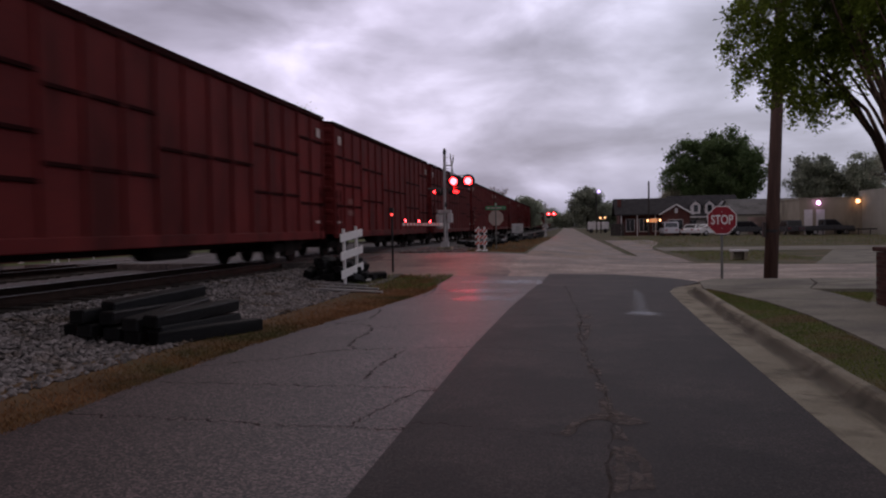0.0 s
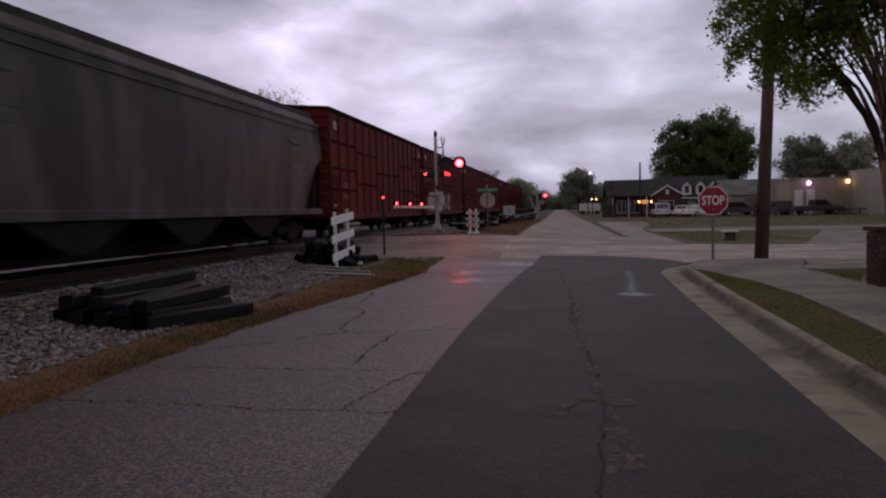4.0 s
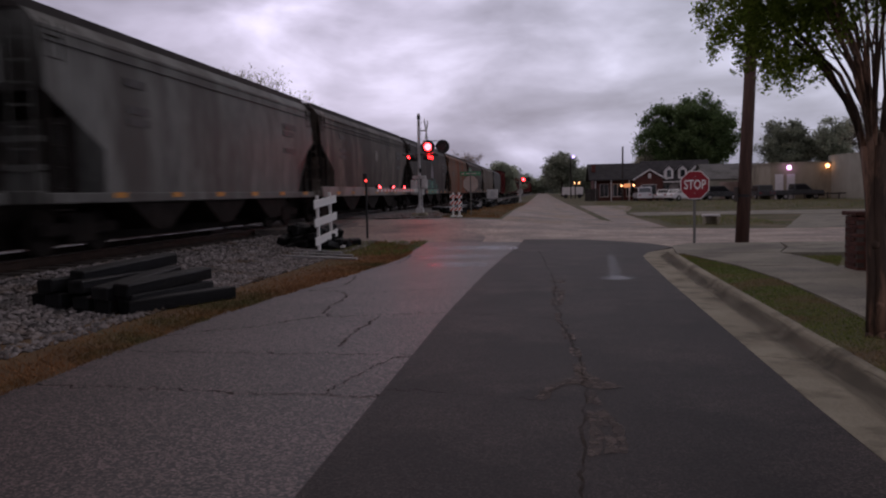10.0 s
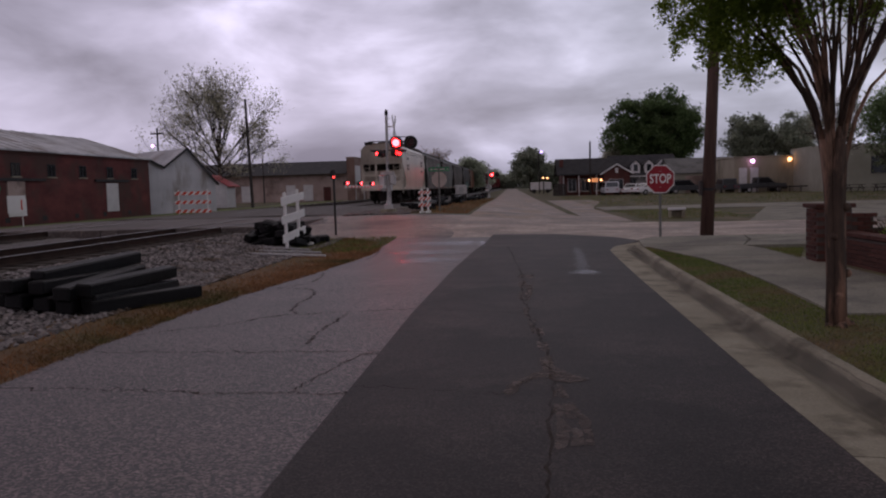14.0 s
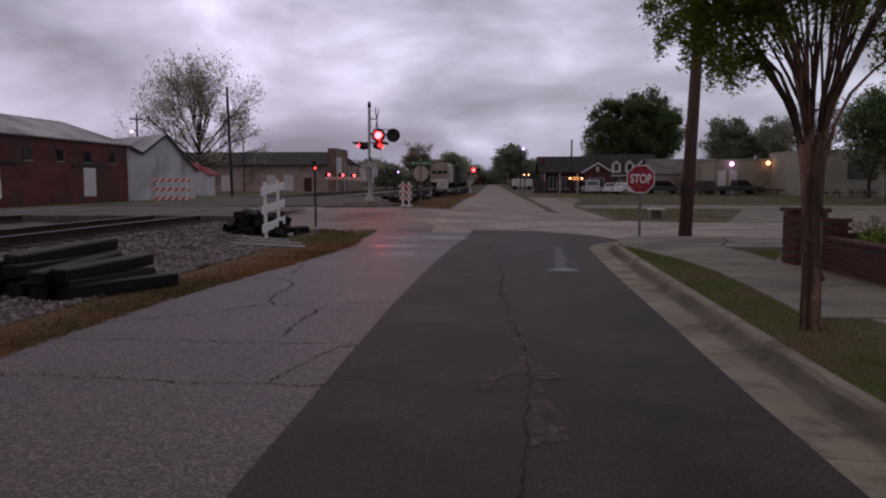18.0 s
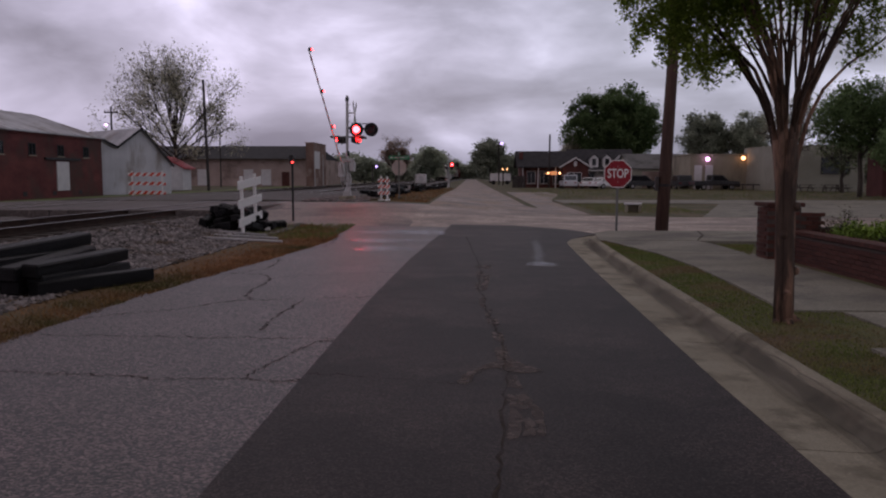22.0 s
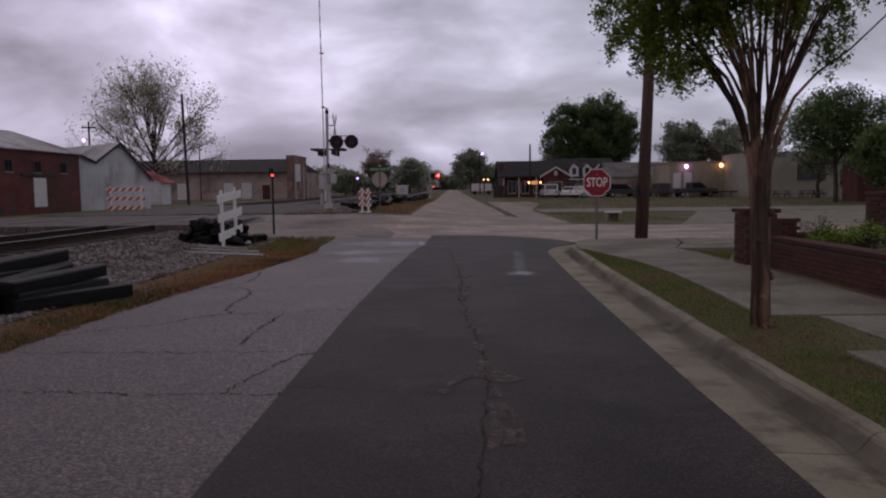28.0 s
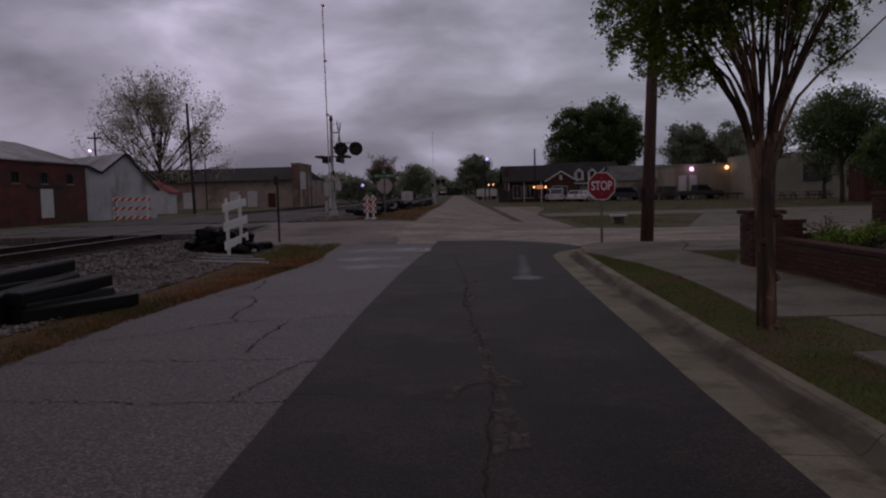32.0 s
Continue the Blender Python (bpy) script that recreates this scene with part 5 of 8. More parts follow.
signal_near, gate_near = crossing_signal(SX, SY, SZ, "aluminium crossing signal mast with flashers and a raised gate arm", GATE_OFF)
signal_far, gate_far = crossing_signal(-3.5, 100.0, 0.0, "distant crossing signal mast with red flashers", FAR_OFF, sides=False)
signal_west, gate_west = crossing_signal(-20.6, 21.0, 0.1, "aluminium crossing signal mast beyond the tracks", GATE_OFF, 180, 6.4)
crossing_signal_b, gate_far_b = crossing_signal(-14.5, 215.0, 0.0, "distant crossing signal beside the second track", FAR_OFF, 180, sides=False)


def octagon(bm, r, y0, y1):
    pts = [(r / math.cos(math.pi / 8) * math.cos(math.pi / 8 + k * math.pi / 4), y0, r / math.cos(math.pi / 8) * math.sin(math.pi / 8 + k * math.pi / 4)) for k in range(8)]
    ngon_prism(bm, pts, (0, y1 - y0, 0))


def text_mesh(words, size, material, parent, m, name="lettering"):
    cu = bpy.data.curves.new(name, "FONT")
    cu.body = words
    cu.size = size
    cu.align_x = "CENTER"
    cu.align_y = "CENTER"
    cu.extrude = 0.002
    cu.offset = size * 0.018
    tmp = bpy.data.objects.new(name, cu)
    scene.collection.objects.link(tmp)
    me = bpy.data.meshes.new_from_object(tmp.evaluated_get(bpy.context.evaluated_depsgraph_get()))
    bpy.data.objects.remove(tmp)
    me.materials.clear()
    me.materials.append(material)
    return part(name, me, material, parent, m=m)


def stop_sign(x, y, z, turn, h, label, street_sign=False):
    s = thing("stop_sign", pose(x, y, z, 0, 0, turn), label, "stop sign")
    bm = B()
    box(bm, -0.03, 0.03, 0.0, 0.03, -0.2, h + (0.7 if street_sign else 0.28), 0.006)
    part("post", bm, M_POSTG, s, "dull galvanised channel post")
    bm = B()
    octagon(bm, 0.35, -0.012, -0.006)
    plate = part("sign_plate", bm, M_WHITE, s, "red octagon with a white rim")
    plate.matrix_basis = pose(0, 0, h)
    bm = B()
    octagon(bm, 0.327, -0.015, -0.0122)
    part("sign_face", bm, M_RED, plate)
    bm = B()
    octagon(bm, 0.35, -0.0058, -0.003)
    part("sign_back", bm, M_SIGNBACK, plate)
    text_mesh("STOP", 0.285, M_WHITE, plate, pose(0, -0.0165, 0, 90, 0, 0) @ Matrix.Diagonal((0.78, 1.12, 1, 1)))
    for k in (-0.2, 0.2):
        tb("bolt", M_GALV, plate, (0, -0.02, k), (0, 0.0, k), 0.012, seg=8)
    if street_sign:
        for k, (a, dz) in enumerate(((0, 0.47), (90, 0.62))):
            bm = B()
            box(bm, -0.48, 0.48, -0.004, 0.004, -0.09, 0.09, 0.003)
            sg = part("street_name_sign", bm, M_GREEN, s, "green street-name blade with unreadable white writing")
            sg.matrix_basis = pose(0, 0, h + dz, 0, 0, a + 8)
            for j, (p, q) in enumerate(((-0.42, -0.36), (-0.3, 0.22), (0.28, 0.42))):
                bx("lettering_bar", M_LABEL, sg, p, q, 0.0041, 0.006, -0.03, 0.03)
    return s


stop_sign(3.58, 19.8, -0.03, 4, 1.62, "red octagonal stop sign on a galvanised post by the kerb")
stop_sign(-3.56, 36.0, 0.5, 172, 1.42, "bare back of a stop sign under a green street-name sign", True)


def barricade(x, y, z, turn, w, h, boards, striped, label, bh=0.2, lean=0, inset=0.22, tilt=0):
    b = thing("barricade", pose(x, y, z, lean, tilt, turn), label, "barricade")
    for sx in (-1, 1):
        xx = sx * (w / 2 - min(inset, w * 0.25))
        bm = B()
        box(bm, xx - 0.04, xx + 0.04, -0.035, 0.035, 0.0, h, 0.006)
        part("upright", bm, M_WHITE, b)
        bx("foot", M_WHITE, b, xx - 0.03, xx + 0.03, -0.38, 0.38, -0.02, 0.05, 0.005)
    for k in range(boards):
        zc = h - bh * 0.5 - 0.1 - k * (h - 0.35 - bh) / max(1, boards - 1)
        bm = B()
        box(bm, -w / 2, w / 2, -0.012, 0.012, -bh / 2, bh / 2, 0.005)
        bd = part("board", bm, M_WHITE, b)
        bd.matrix_basis = pose(0, -0.05, zc, 0, 0, 0)
        if striped:
            pitch_ = 0.40 if w > 1 else 0.17
            n = int(w / pitch_) + 1
            for j in range(-2, n + 1):
                x0 = -w / 2 + j * pitch_
                lim_ = w / 2
                q_ = [(x0, -bh / 2), (x0 + pitch_ / 2, -bh / 2), (x0 + pitch_ / 2 + bh, bh / 2), (x0 + bh, bh / 2)]
                if q_[1][0] < -lim_ + 0.02 and q_[2][0] < -lim_ + 0.02 or q_[0][0] > lim_ - 0.02:
                    continue
                pts = [(min(lim_, max(-lim_, a_)), b_) for a_, b_ in q_]
                if max(a_ for a_, b_ in pts) - min(a_ for a_, b_ in pts) < 0.04 or pts[0][0] == pts[1][0] or pts[2][0] == pts[3][0]:
                    continue
                bm = B()
                ngon_prism(bm, [(p[0], -0.0125, p[1]) for p in pts], (0, -0.003, 0))
                part("stripe", bm, M_ORANGE, bd)
    return b


barricade(-5.9, 20.0, 0.06, 91, 2.2, 1.5, 3, False, "white three-board barricade seen from its plain back", 0.21, inset=0.48, tilt=-3.5)
barricade(-3.9, 33.0, 0.5, -8, 0.54, 1.02, 3, True, "small red and white striped barricade", 0.14)
barricade(-18.9, 44.0, 0.22, 0, 2.2, 1.6, 3, True, "wide red and white striped barricade")
barricade(-27.3, 36.0, 0.0, 20, 2.2, 1.55, 3, True, "wide red and white striped barricade by the brick building")

# dark marker post, steel rods on the verge
mp_ = thing("marker_post", pose(-5.7, 24.0, 0.02), "thin dark marker post with a small box on top", "post")
tb("shaft", M_BLACK, mp_, (0, 0, -0.1), (0, 0, 2.05), 0.035, seg=8)
bx("head", M_BLACK, mp_, -0.09, 0.05, -0.06, 0.06, 1.88, 2.16, 0.02)
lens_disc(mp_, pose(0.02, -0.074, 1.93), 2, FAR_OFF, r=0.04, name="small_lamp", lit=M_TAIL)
for (a, b_) in (((-6.9, 18.9, 0.09), (-4.7, 18.2, 0.05)), ((-6.3, 17.9, 0.08), (-4.4, 17.4, 0.04)), ((-6.6, 19.6, 0.1), (-5.2, 19.0, 0.06))):
    rod = tb("steel_channel", M_GALV, None, a, b_, 0.03, seg=6)
    tagged(rod, "grey steel channel lying on the verge", "steel channel", "channels on the verge")

# ---- piles of replaced ties ----
bm = B()
box(bm, -1.12, 1.12, -0.115, 0.115, -0.09, 0.09, 0.022)
TIE_ME = mesh_of("timber_tie", bm, M_TIE)


def pile(name, x, y, z, turn, rows, label, rndseed):
    rnd_ = random.Random(rndseed)
    p = thing(name, pose(x, y, z, 0, 0, turn), label, "tie pile", "piles of old ties")
    for px, py, pz, rz in rows:
        part("timber_tie", TIE_ME, M_TIE, p, m=pose(px, py, pz + 0.09, rnd_.uniform(-6, 6), rnd_.uniform(-2, 2), rz))
    return p


pile("tie_pile", -5.9, 10.55, 0.03, 90, [(0.0, -0.42, 0.02, -3), (-0.15, -0.1, 0.03, 1), (-0.1, 0.2, 0.05, -1), (-0.2, 0.5, 0.08, -2), (0.0, 0.8, 0.12, -4), (-0.05, -0.4, 0.21, -4), (-0.2, -0.08, 0.22, 2), (-0.1, 0.24, 0.24, -2), (-0.25, 0.55, 0.26, -3), (0.15, 0.3, 0.40, -6)], "stack of black creosoted ties on the ballast", 1)
bm = B()
box(bm, -0.9, 0.9, -0.115, 0.115, -0.09, 0.09, 0.014)
TIE_MID = mesh_of("timber_tie", bm, M_TIE)
stub = thing("timber_tie", pose(-5.14, 10.2, 0.1, 0, 0, 64), "short black tie lying before the stack", "tie", "piles of old ties")
part("timber", TIE_MID, M_TIE, stub)
bm = B()
box(bm, -0.5, 0.5, -0.115, 0.115, -0.1, 0.1, 0.03)
TIE_CUT = mesh_of("cut_timber", bm, M_TIE)
rnd = random.Random(3)
heap = thing("tie_heap", pose(-6.5, 21.0, max(g(-6.5, 21.0), bed_z(-6.5, 21.0)) - 0.02), "jumbled heap of short black cut ties", "tie pile", "piles of old ties")
for k in range(34):
    lv = 0 if k < 15 else (1 if k < 26 else 2)
    q = (1.05, 0.75, 0.4)[lv]
    part("cut_timber", TIE_CUT, M_TIE, heap, m=pose(rnd.uniform(-q, q) * 0.85, rnd.uniform(-q, q) * 0.7, 0.10 + 0.19 * lv + rnd.uniform(-0.02, 0.04), rnd.uniform(-20, 20), rnd.uniform(-14, 14), rnd.uniform(0, 180)))
rnd = random.Random(8)
for k in range(12):
    yk = 38.8 + k * 6.4 + rnd.uniform(-0.8, 0.8)
    xk = -5.0 + 0.008 * (yk - 40) + rnd.uniform(-0.25, 0.25)
    far_heap = thing("tie_heap", pose(xk, yk, max(g(xk, yk), bed_z(xk, yk)) - 0.02, 0, 0, rnd.uniform(72, 104)), "heap of black ties beside the far road", "tie pile", "piles of old ties")
    n_ = rnd.randint(4, 6) if k == 0 else rnd.randint(7, 11)
    for q in range(n_):
        lv = 0 if q < n_ * 0.5 else (1 if q < n_ * 0.85 else 2)
        part("timber_tie", TIE_MID, M_TIE, far_heap, m=pose(rnd.uniform(-0.3, 0.3), rnd.uniform(-0.55, 0.55) * (1, 0.6, 0.25)[lv], 0.10 + 0.19 * lv, rnd.uniform(-15, 15), rnd.uniform(-7, 7), rnd.uniform(-30, 30)))

# ---- trees ----
def limb(bm, pts, r0, r1, seg=7):
    """A tapered bent limb through points."""
    n = len(pts)
    for i in range(n - 1):
        a = r0 + (r1 - r0) * i / (n - 1)
        b = r0 + (r1 - r0) * (i + 1) / (n - 1)
        tube(bm, pts[i], pts[i + 1], a, b, seg, caps=(i in (0, n - 2)))


def wood(v, f, pts, r0, r1, seg=6):
    """Adds a tapered limb through points to plain lists of corners and faces."""
    n = len(pts)
    k = len(v)
    for i, p in enumerate(pts):
        d = (Vector(pts[min(i + 1, n - 1)]) - Vector(pts[max(i - 1, 0)])).normalized()
        a = d.orthogonal().normalized()
        if i and a.dot(last) < 0.9:
            a = (last - d * last.dot(d)).normalized()
        last = a
        b = d.cross(a)
        r = r0 + (r1 - r0) * i / (n - 1)
        for q in range(seg):
            c = Vector(p) + (a * math.cos(q * 2 * math.pi / seg) + b * math.sin(q * 2 * math.pi / seg)) * r
            v.append((c.x, c.y, c.z))
    for i in range(n - 1):
        for q in range(seg):
            q2 = (q + 1) % seg
            f.append((k + i * seg + q, k + i * seg + q2, k + (i + 1) * seg + q2, k + (i + 1) * seg + q))
    f.append(tuple(k + q for q in range(seg))[::-1])
    f.append(tuple(k + (n - 1) * seg + q for q in range(seg)))


def fork(v, f, p, d, length, r, depth, rnd_, tips, wide=0.55, lift=0.25, kids=3):
    """A limb that forks again and again; its outermost ends are kept in tips."""
    p, d = Vector(p), Vector(d).normalized()
    bow = Vector((rnd_.uniform(-1, 1), rnd_.uniform(-1, 1), rnd_.uniform(0, 1))) * 0.12
    mid = p + (d + bow).normalized() * length * 0.5
    end = mid + (d + bow * 0.3 + Vector((0, 0, lift * 0.4))).normalized() * length * 0.5
    wood(v, f, [p, mid, end], r, r * 0.6, 5 if depth > 1 else 3)
    if depth == 0:
        tips.append(end)
        return
    tips.append(end)
    for k in range(kids):
        t = 0.35 + 0.65 * (k + rnd_.random()) / kids
        st = p.lerp(mid, t * 2) if t < 0.5 else mid.lerp(end, t * 2 - 1)
        side = Vector((rnd_.gauss(0, 1), rnd_.gauss(0, 1), rnd_.gauss(0, 0.6))).normalized()
        fork(v, f, st, d + side * wide + Vector((0, 0, lift)), length * rnd_.uniform(0.5, 0.72), r * 0.5, depth - 1, rnd_, tips, wide, lift, kids)


def leaf_cloud(name, spots, size, material, parent, label, rnd_, per=14, spread=0.5, flat=0.6):
    """Many single folded leaves round the given spots."""
    v, f = [], []
    for sx, sy, sz in spots:
        for _ in range(per):
            x, y, z = sx + rnd_.gauss(0, spread), sy + rnd_.gauss(0, spread), sz + rnd_.gauss(0, spread * flat)
            s = size * rnd_.uniform(0.6, 1.3)
            a, b = rnd_.uniform(0, 6.283), rnd_.uniform(-0.9, 0.9)
            ux, uy, uz = math.cos(a) * math.cos(b), math.sin(a) * math.cos(b), math.sin(b)
            wx, wy, wz = -math.sin(a), math.cos(a), rnd_.uniform(-0.5, 0.5)
            k = len(v)
            v += [(x - ux * s, y - uy * s, z - uz * s), (x + wx * s * 0.45, y + wy * s * 0.45, z + wz * s * 0.45 + s * 0.12), (x + ux * s, y + uy * s, z + uz * s - s * 0.2), (x - wx * s * 0.45, y - wy * s * 0.45, z - wz * s * 0.45 + s * 0.12)]
            f += [(k, k + 1, k + 2), (k, k + 2, k + 3)]
    me = bpy.data.meshes.new(name)
    me.from_pydata(v, [], f)
    me.materials.append(material)
    return part(name, me, material, parent, label)


def bend(p, q, rnd_, wob, n=4):
    p, q = Vector(p), Vector(q)
    out = []
    for i in range(n + 1):
        t = i / n
        d = p.lerp(q, t)
        if 0 < i < n:
            d = d + Vector((rnd_.uniform(-wob, wob), rnd_.uniform(-wob, wob), rnd_.uniform(-wob, wob) * 0.5))
        out.append(d)
    return out


# street tree by the sidewalk: limbs fused into one fluted trunk, a fan of many thin stems, drooping leaf sprays
rnd = random.Random(21)
crape = thing("street_tree", pose(2.96, 7.55, 0.12), "multi-stemmed street tree with smooth brown bark and fresh leaves", "tree")
v, f = [], []
wood(v, f, [(0.035, 0, -0.12), (0.03, 0, 0.02), (0.025, 0, 0.3), (0.02, 0, 0.7), (0.0, 0, 1.1), (-0.01, 0.01, 1.5), (-0.01, 0.01, 1.6)], 0.092, 0.06, 14)
wood(v, f, [(0.09, 0.02, -0.08), (0.075, 0.01, 0.3), (0.06, 0.0, 0.8), (0.055, 0.0, 1.25), (0.07, 0.0, 1.7)], 0.052, 0.045, 9)
wood(v, f, [(-0.03, -0.04, -0.08), (-0.025, -0.03, 0.45), (-0.04, -0.02, 0.95), (-0.06, -0.02, 1.4), (-0.10, 0.0, 1.75)], 0.055, 0.042, 9)
wood(v, f, [(0.03, -0.07, -0.08), (0.03, -0.06, 0.5), (0.015, -0.05, 1.0), (0.0, -0.06, 1.5), (0.02, -0.07, 1.75)], 0.055, 0.05, 9)
for ax, ay in ((0.2, -0.05), (-0.14, -0.09), (0.02, -0.2), (0.1, 0.14)):
    wood(v, f, [(0.03, 0.0, 0.06), (0.03 + ax * 0.6, ay * 0.6, 0.0), (0.03 + ax, ay, -0.05)], 0.075, 0.02, 7)
trunk = raw("trunk", v, f, M_BARK, crape, "fluted knotty brown trunk", True)
for zk, ak in ((0.5, -0.4), (0.85, -2.2), (1.12, -0.9), (0.3, -1.7)):
    bm = B()
    bmesh.ops.create_icosphere(bm, subdivisions=2, radius=0.042, matrix=Matrix.Translation((0.03 + 0.085 * math.cos(ak), 0.085 * math.sin(ak), zk)))
    part("knot", bm, M_BARK, trunk, smooth=True)
fan = lerp_table([(0.9, 0.07), (1.5, 0.14), (1.95, 0.29), (2.4, 0.70), (2.9, 1.3), (3.4, 1.95), (4.3, 2.9)])   # width of the whole fan by height
mid_line = lerp_table([(0.9, 0.0), (1.5, -0.01), (2.4, -0.01), (2.9, -0.05), (4.3, -0.1)])
tops = []
for k in range(9):
    u = (k + 0.5) / 9 - 0.5
    dy = (0.3, -0.42, 0.12, -0.2, 0.45, -0.35, 0.2, -0.1, 0.35)[k]

    def at(z, uu, yy):
        return Vector((mid_line(z) + uu * fan(z), yy * fan(z) * 0.75, z))
    split = rnd.uniform(1.85, 2.2)
    v, f = [], []
    zs_ = [0.9, 1.3, 1.6, split * 0.95, split]
    wood(v, f, [at(z, u, dy) + Vector((rnd.uniform(-0.008, 0.008), 0, 0)) for z in zs_], 0.037, 0.024, 9)
    main = raw("limb", v, f, M_BARK, crape, "", True)
    for q in range(5):
        uu = u + (q - 2) * 0.052 + rnd.uniform(-0.02, 0.02)
        yy = dy + rnd.uniform(-0.35, 0.35)
        top = rnd.uniform(3.5, 4.4)
        v, f = [], []
        z0_ = split - rnd.uniform(0.02, 0.3)
        n_ = 7
        pts = []
        for a in range(n_):
            z = z0_ + (top - z0_) * a / (n_ - 1)
            t = a / (n_ - 1)
            pts.append(at(z, u + (uu - u) * min(1, t * 2.2), dy + (yy - dy) * min(1, t * 2)) + Vector((rnd.uniform(-0.02, 0.02), 0, 0)) * (1 if a else 0))
        wood(v, f, pts, rnd.uniform(0.012, 0.021), 0.006, 6)
        stem = raw("stem", v, f, M_BARK, main, "", True)
        for w_ in range(4):
            a = pts[2 + w_].lerp(pts[3 + w_], rnd.random())
            e_ = a + Vector((rnd.uniform(-0.25, 0.25) + (uu * 0.4), rnd.uniform(-0.35, 0.35), rnd.uniform(0.2, 0.55)))
            v, f = [], []
            wood(v, f, bend(a, e_, rnd, 0.03, 3), 0.006, 0.002, 4)
            raw("twig", v, f, M_BARK, stem)
            tops.append(e_)
        tops += [pts[4], pts[5], pts[6]]
# a long bare shoot to one side, and drooping shoots to the other
for pts, r_ in (([(0.06, 0, 1.4), (0.18, 0, 1.94), (0.31, 0.0, 2.22), (0.53, 0.02, 2.45), (0.86, 0.05, 2.68), (1.25, 0.05, 3.05), (1.5, 0.05, 3.3)], 0.022), ([(-0.08, 0, 1.6), (-0.18, 0.02, 2.08), (-0.33, 0.0, 2.4), (-0.56, 0.0, 2.64), (-0.8, 0, 2.85), (-1.1, 0, 3.0), (-1.4, 0, 2.98)], 0.024), ([(-0.5, 0.1, 2.7), (-0.75, 0.15, 2.72), (-0.95, 0.15, 2.6), (-1.03, 0.15, 2.4)], 0.007), ([(-0.45, -0.1, 2.62), (-0.62, -0.12, 2.6), (-0.78, -0.12, 2.35)], 0.006)):
    v, f = [], []
    wood(v, f, pts, r_, 0.004, 7)
    raw("stem", v, f, M_BARK, crape, "", True)
leaf_floor = lerp_table([(-1.72, 3.17), (-1.64, 2.95), (-1.45, 2.84), (-1.31, 2.64), (-1.23, 2.56), (-1.06, 2.31), (-0.98, 2.27), (-0.90, 2.45), (-0.79, 2.24), (-0.62, 2.34), (-0.46, 2.34), (-0.35, 2.42), (-0.29, 2.68), (-0.07, 2.95), (0.31, 2.88), (0.53, 2.72), (0.62, 2.45), (0.69, 2.34), (0.75, 2.66), (0.86, 2.95), (1.19, 3.1), (1.6, 3.25)])
sprays = []
while len(sprays) < 200:   # the heavy drooping side
    x = rnd.uniform(-1.52, -0.3)
    z = leaf_floor(x) + 0.16 + 1.6 * rnd.random() ** 1.2
    if math.sin(x * 6.3 + 1.0) * math.sin(z * 5.1 + 0.6) > -0.5:
        sprays.append((x, rnd.uniform(-0.55, 0.55), z))
for p in tops:
    if p.z > leaf_floor(p.x) + 0.25 and rnd.random() < 0.5:
        sprays.append(tuple(p))
for _ in range(34):
    x = rnd.uniform(-0.8, 0.1)
    sprays.append((x, rnd.uniform(-0.9, 0.9), 2.62 + 0.9 * rnd.random()))
for _ in range(95):
    x = rnd.uniform(-0.3, 1.05)
    sprays.append((x, rnd.uniform(-0.9, 0.9), leaf_floor(x) + 0.2 + 1.5 * rnd.random() ** 0.8))
for _ in range(60):
    x = rnd.uniform(0.3, 1.5)
    sprays.append((x, rnd.uniform(-0.8, 0.8), max(2.95, leaf_floor(x) + 0.25) + 0.9 * rnd.random()))
sprays += [(0.66 + rnd.uniform(-0.06, 0.06), rnd.uniform(-0.1, 0.1), 2.52 + 0.1 * k) for k in range(7)]
spots = []
for x, y, z in sprays:   # each spray hangs from its shoot in a short drooping line
    a, ln = rnd.uniform(0, 6.283), rnd.uniform(0.08, 0.22)
    for q in range(5):
        t = q / 4
        spots.append((x + math.cos(a) * ln * t, y + math.sin(a) * ln * t, z + 0.05 - 0.2 * t * t))
leaf_cloud("foliage", spots, 0.027, M_LEAFN, crape, "sprays of small fresh green leaves", rnd, 22, 0.038, 0.9)

# leaning utility pole
pole = thing("utility_pole", pose(5.22, 22.0, 0.02), "leaning brown creosoted utility pole", "utility pole")
bm = B()
tube(bm, (0, 0, -0.3), (0.215, 0, 5.2), 0.185, 0.15, 16)
tube(bm, (0.215, 0, 5.2), (0.42, 0, 10.5), 0.15, 0.12, 16)
part("shaft", bm, M_POLE, pole, smooth=True)
tb("strap", M_BLACK, pole, (0.045, 0, 1.22), (0.05, 0, 1.3), 0.183, seg=16)
bx("tag_board", M_DPOLE, pole, -0.19, -0.12, -0.12, 0.1, 1.1, 1.5, 0.01)
bm = B()
box(bm, -1.2, 1.2, -0.06, 0.06, -0.06, 0.06, 0.01)
ca = part("crossarm", bm, M_DPOLE, pole)
ca.matrix_basis = pose(0.4, 0, 9.9, 0, 0, 60)

# ---- brick planter: pier, low wall, shrubs ----
planter = thing("brick_planter", pose(0, 0, 0), "low dark red brick planter wall with a square pier", "planter wall")
cores = [(4.88, 5.42, 13.1, 13.66, 0.89), (5.17, 5.41, 4.0, 13.1, 0.46), (5.42, 5.78, 13.16, 13.6, 0.80), (5.78, 7.15, 13.3, 13.54, 0.55), (7.15, 7.75, 13.1, 13.66, 1.15)]
for x0, x1, y0, y1, h in cores:
    bx("core", M_MORTAR, planter, x0 + 0.01, x1 - 0.01, y0 + 0.01, y1 - 0.01, 0.0, 0.13 + h - 0.015)
bm = B()
box(bm, -0.098, 0.098, -0.055, 0.055, -0.029, 0.029, 0.003)
BRICK_ME = mesh_of("brick", bm, M_BRICK)
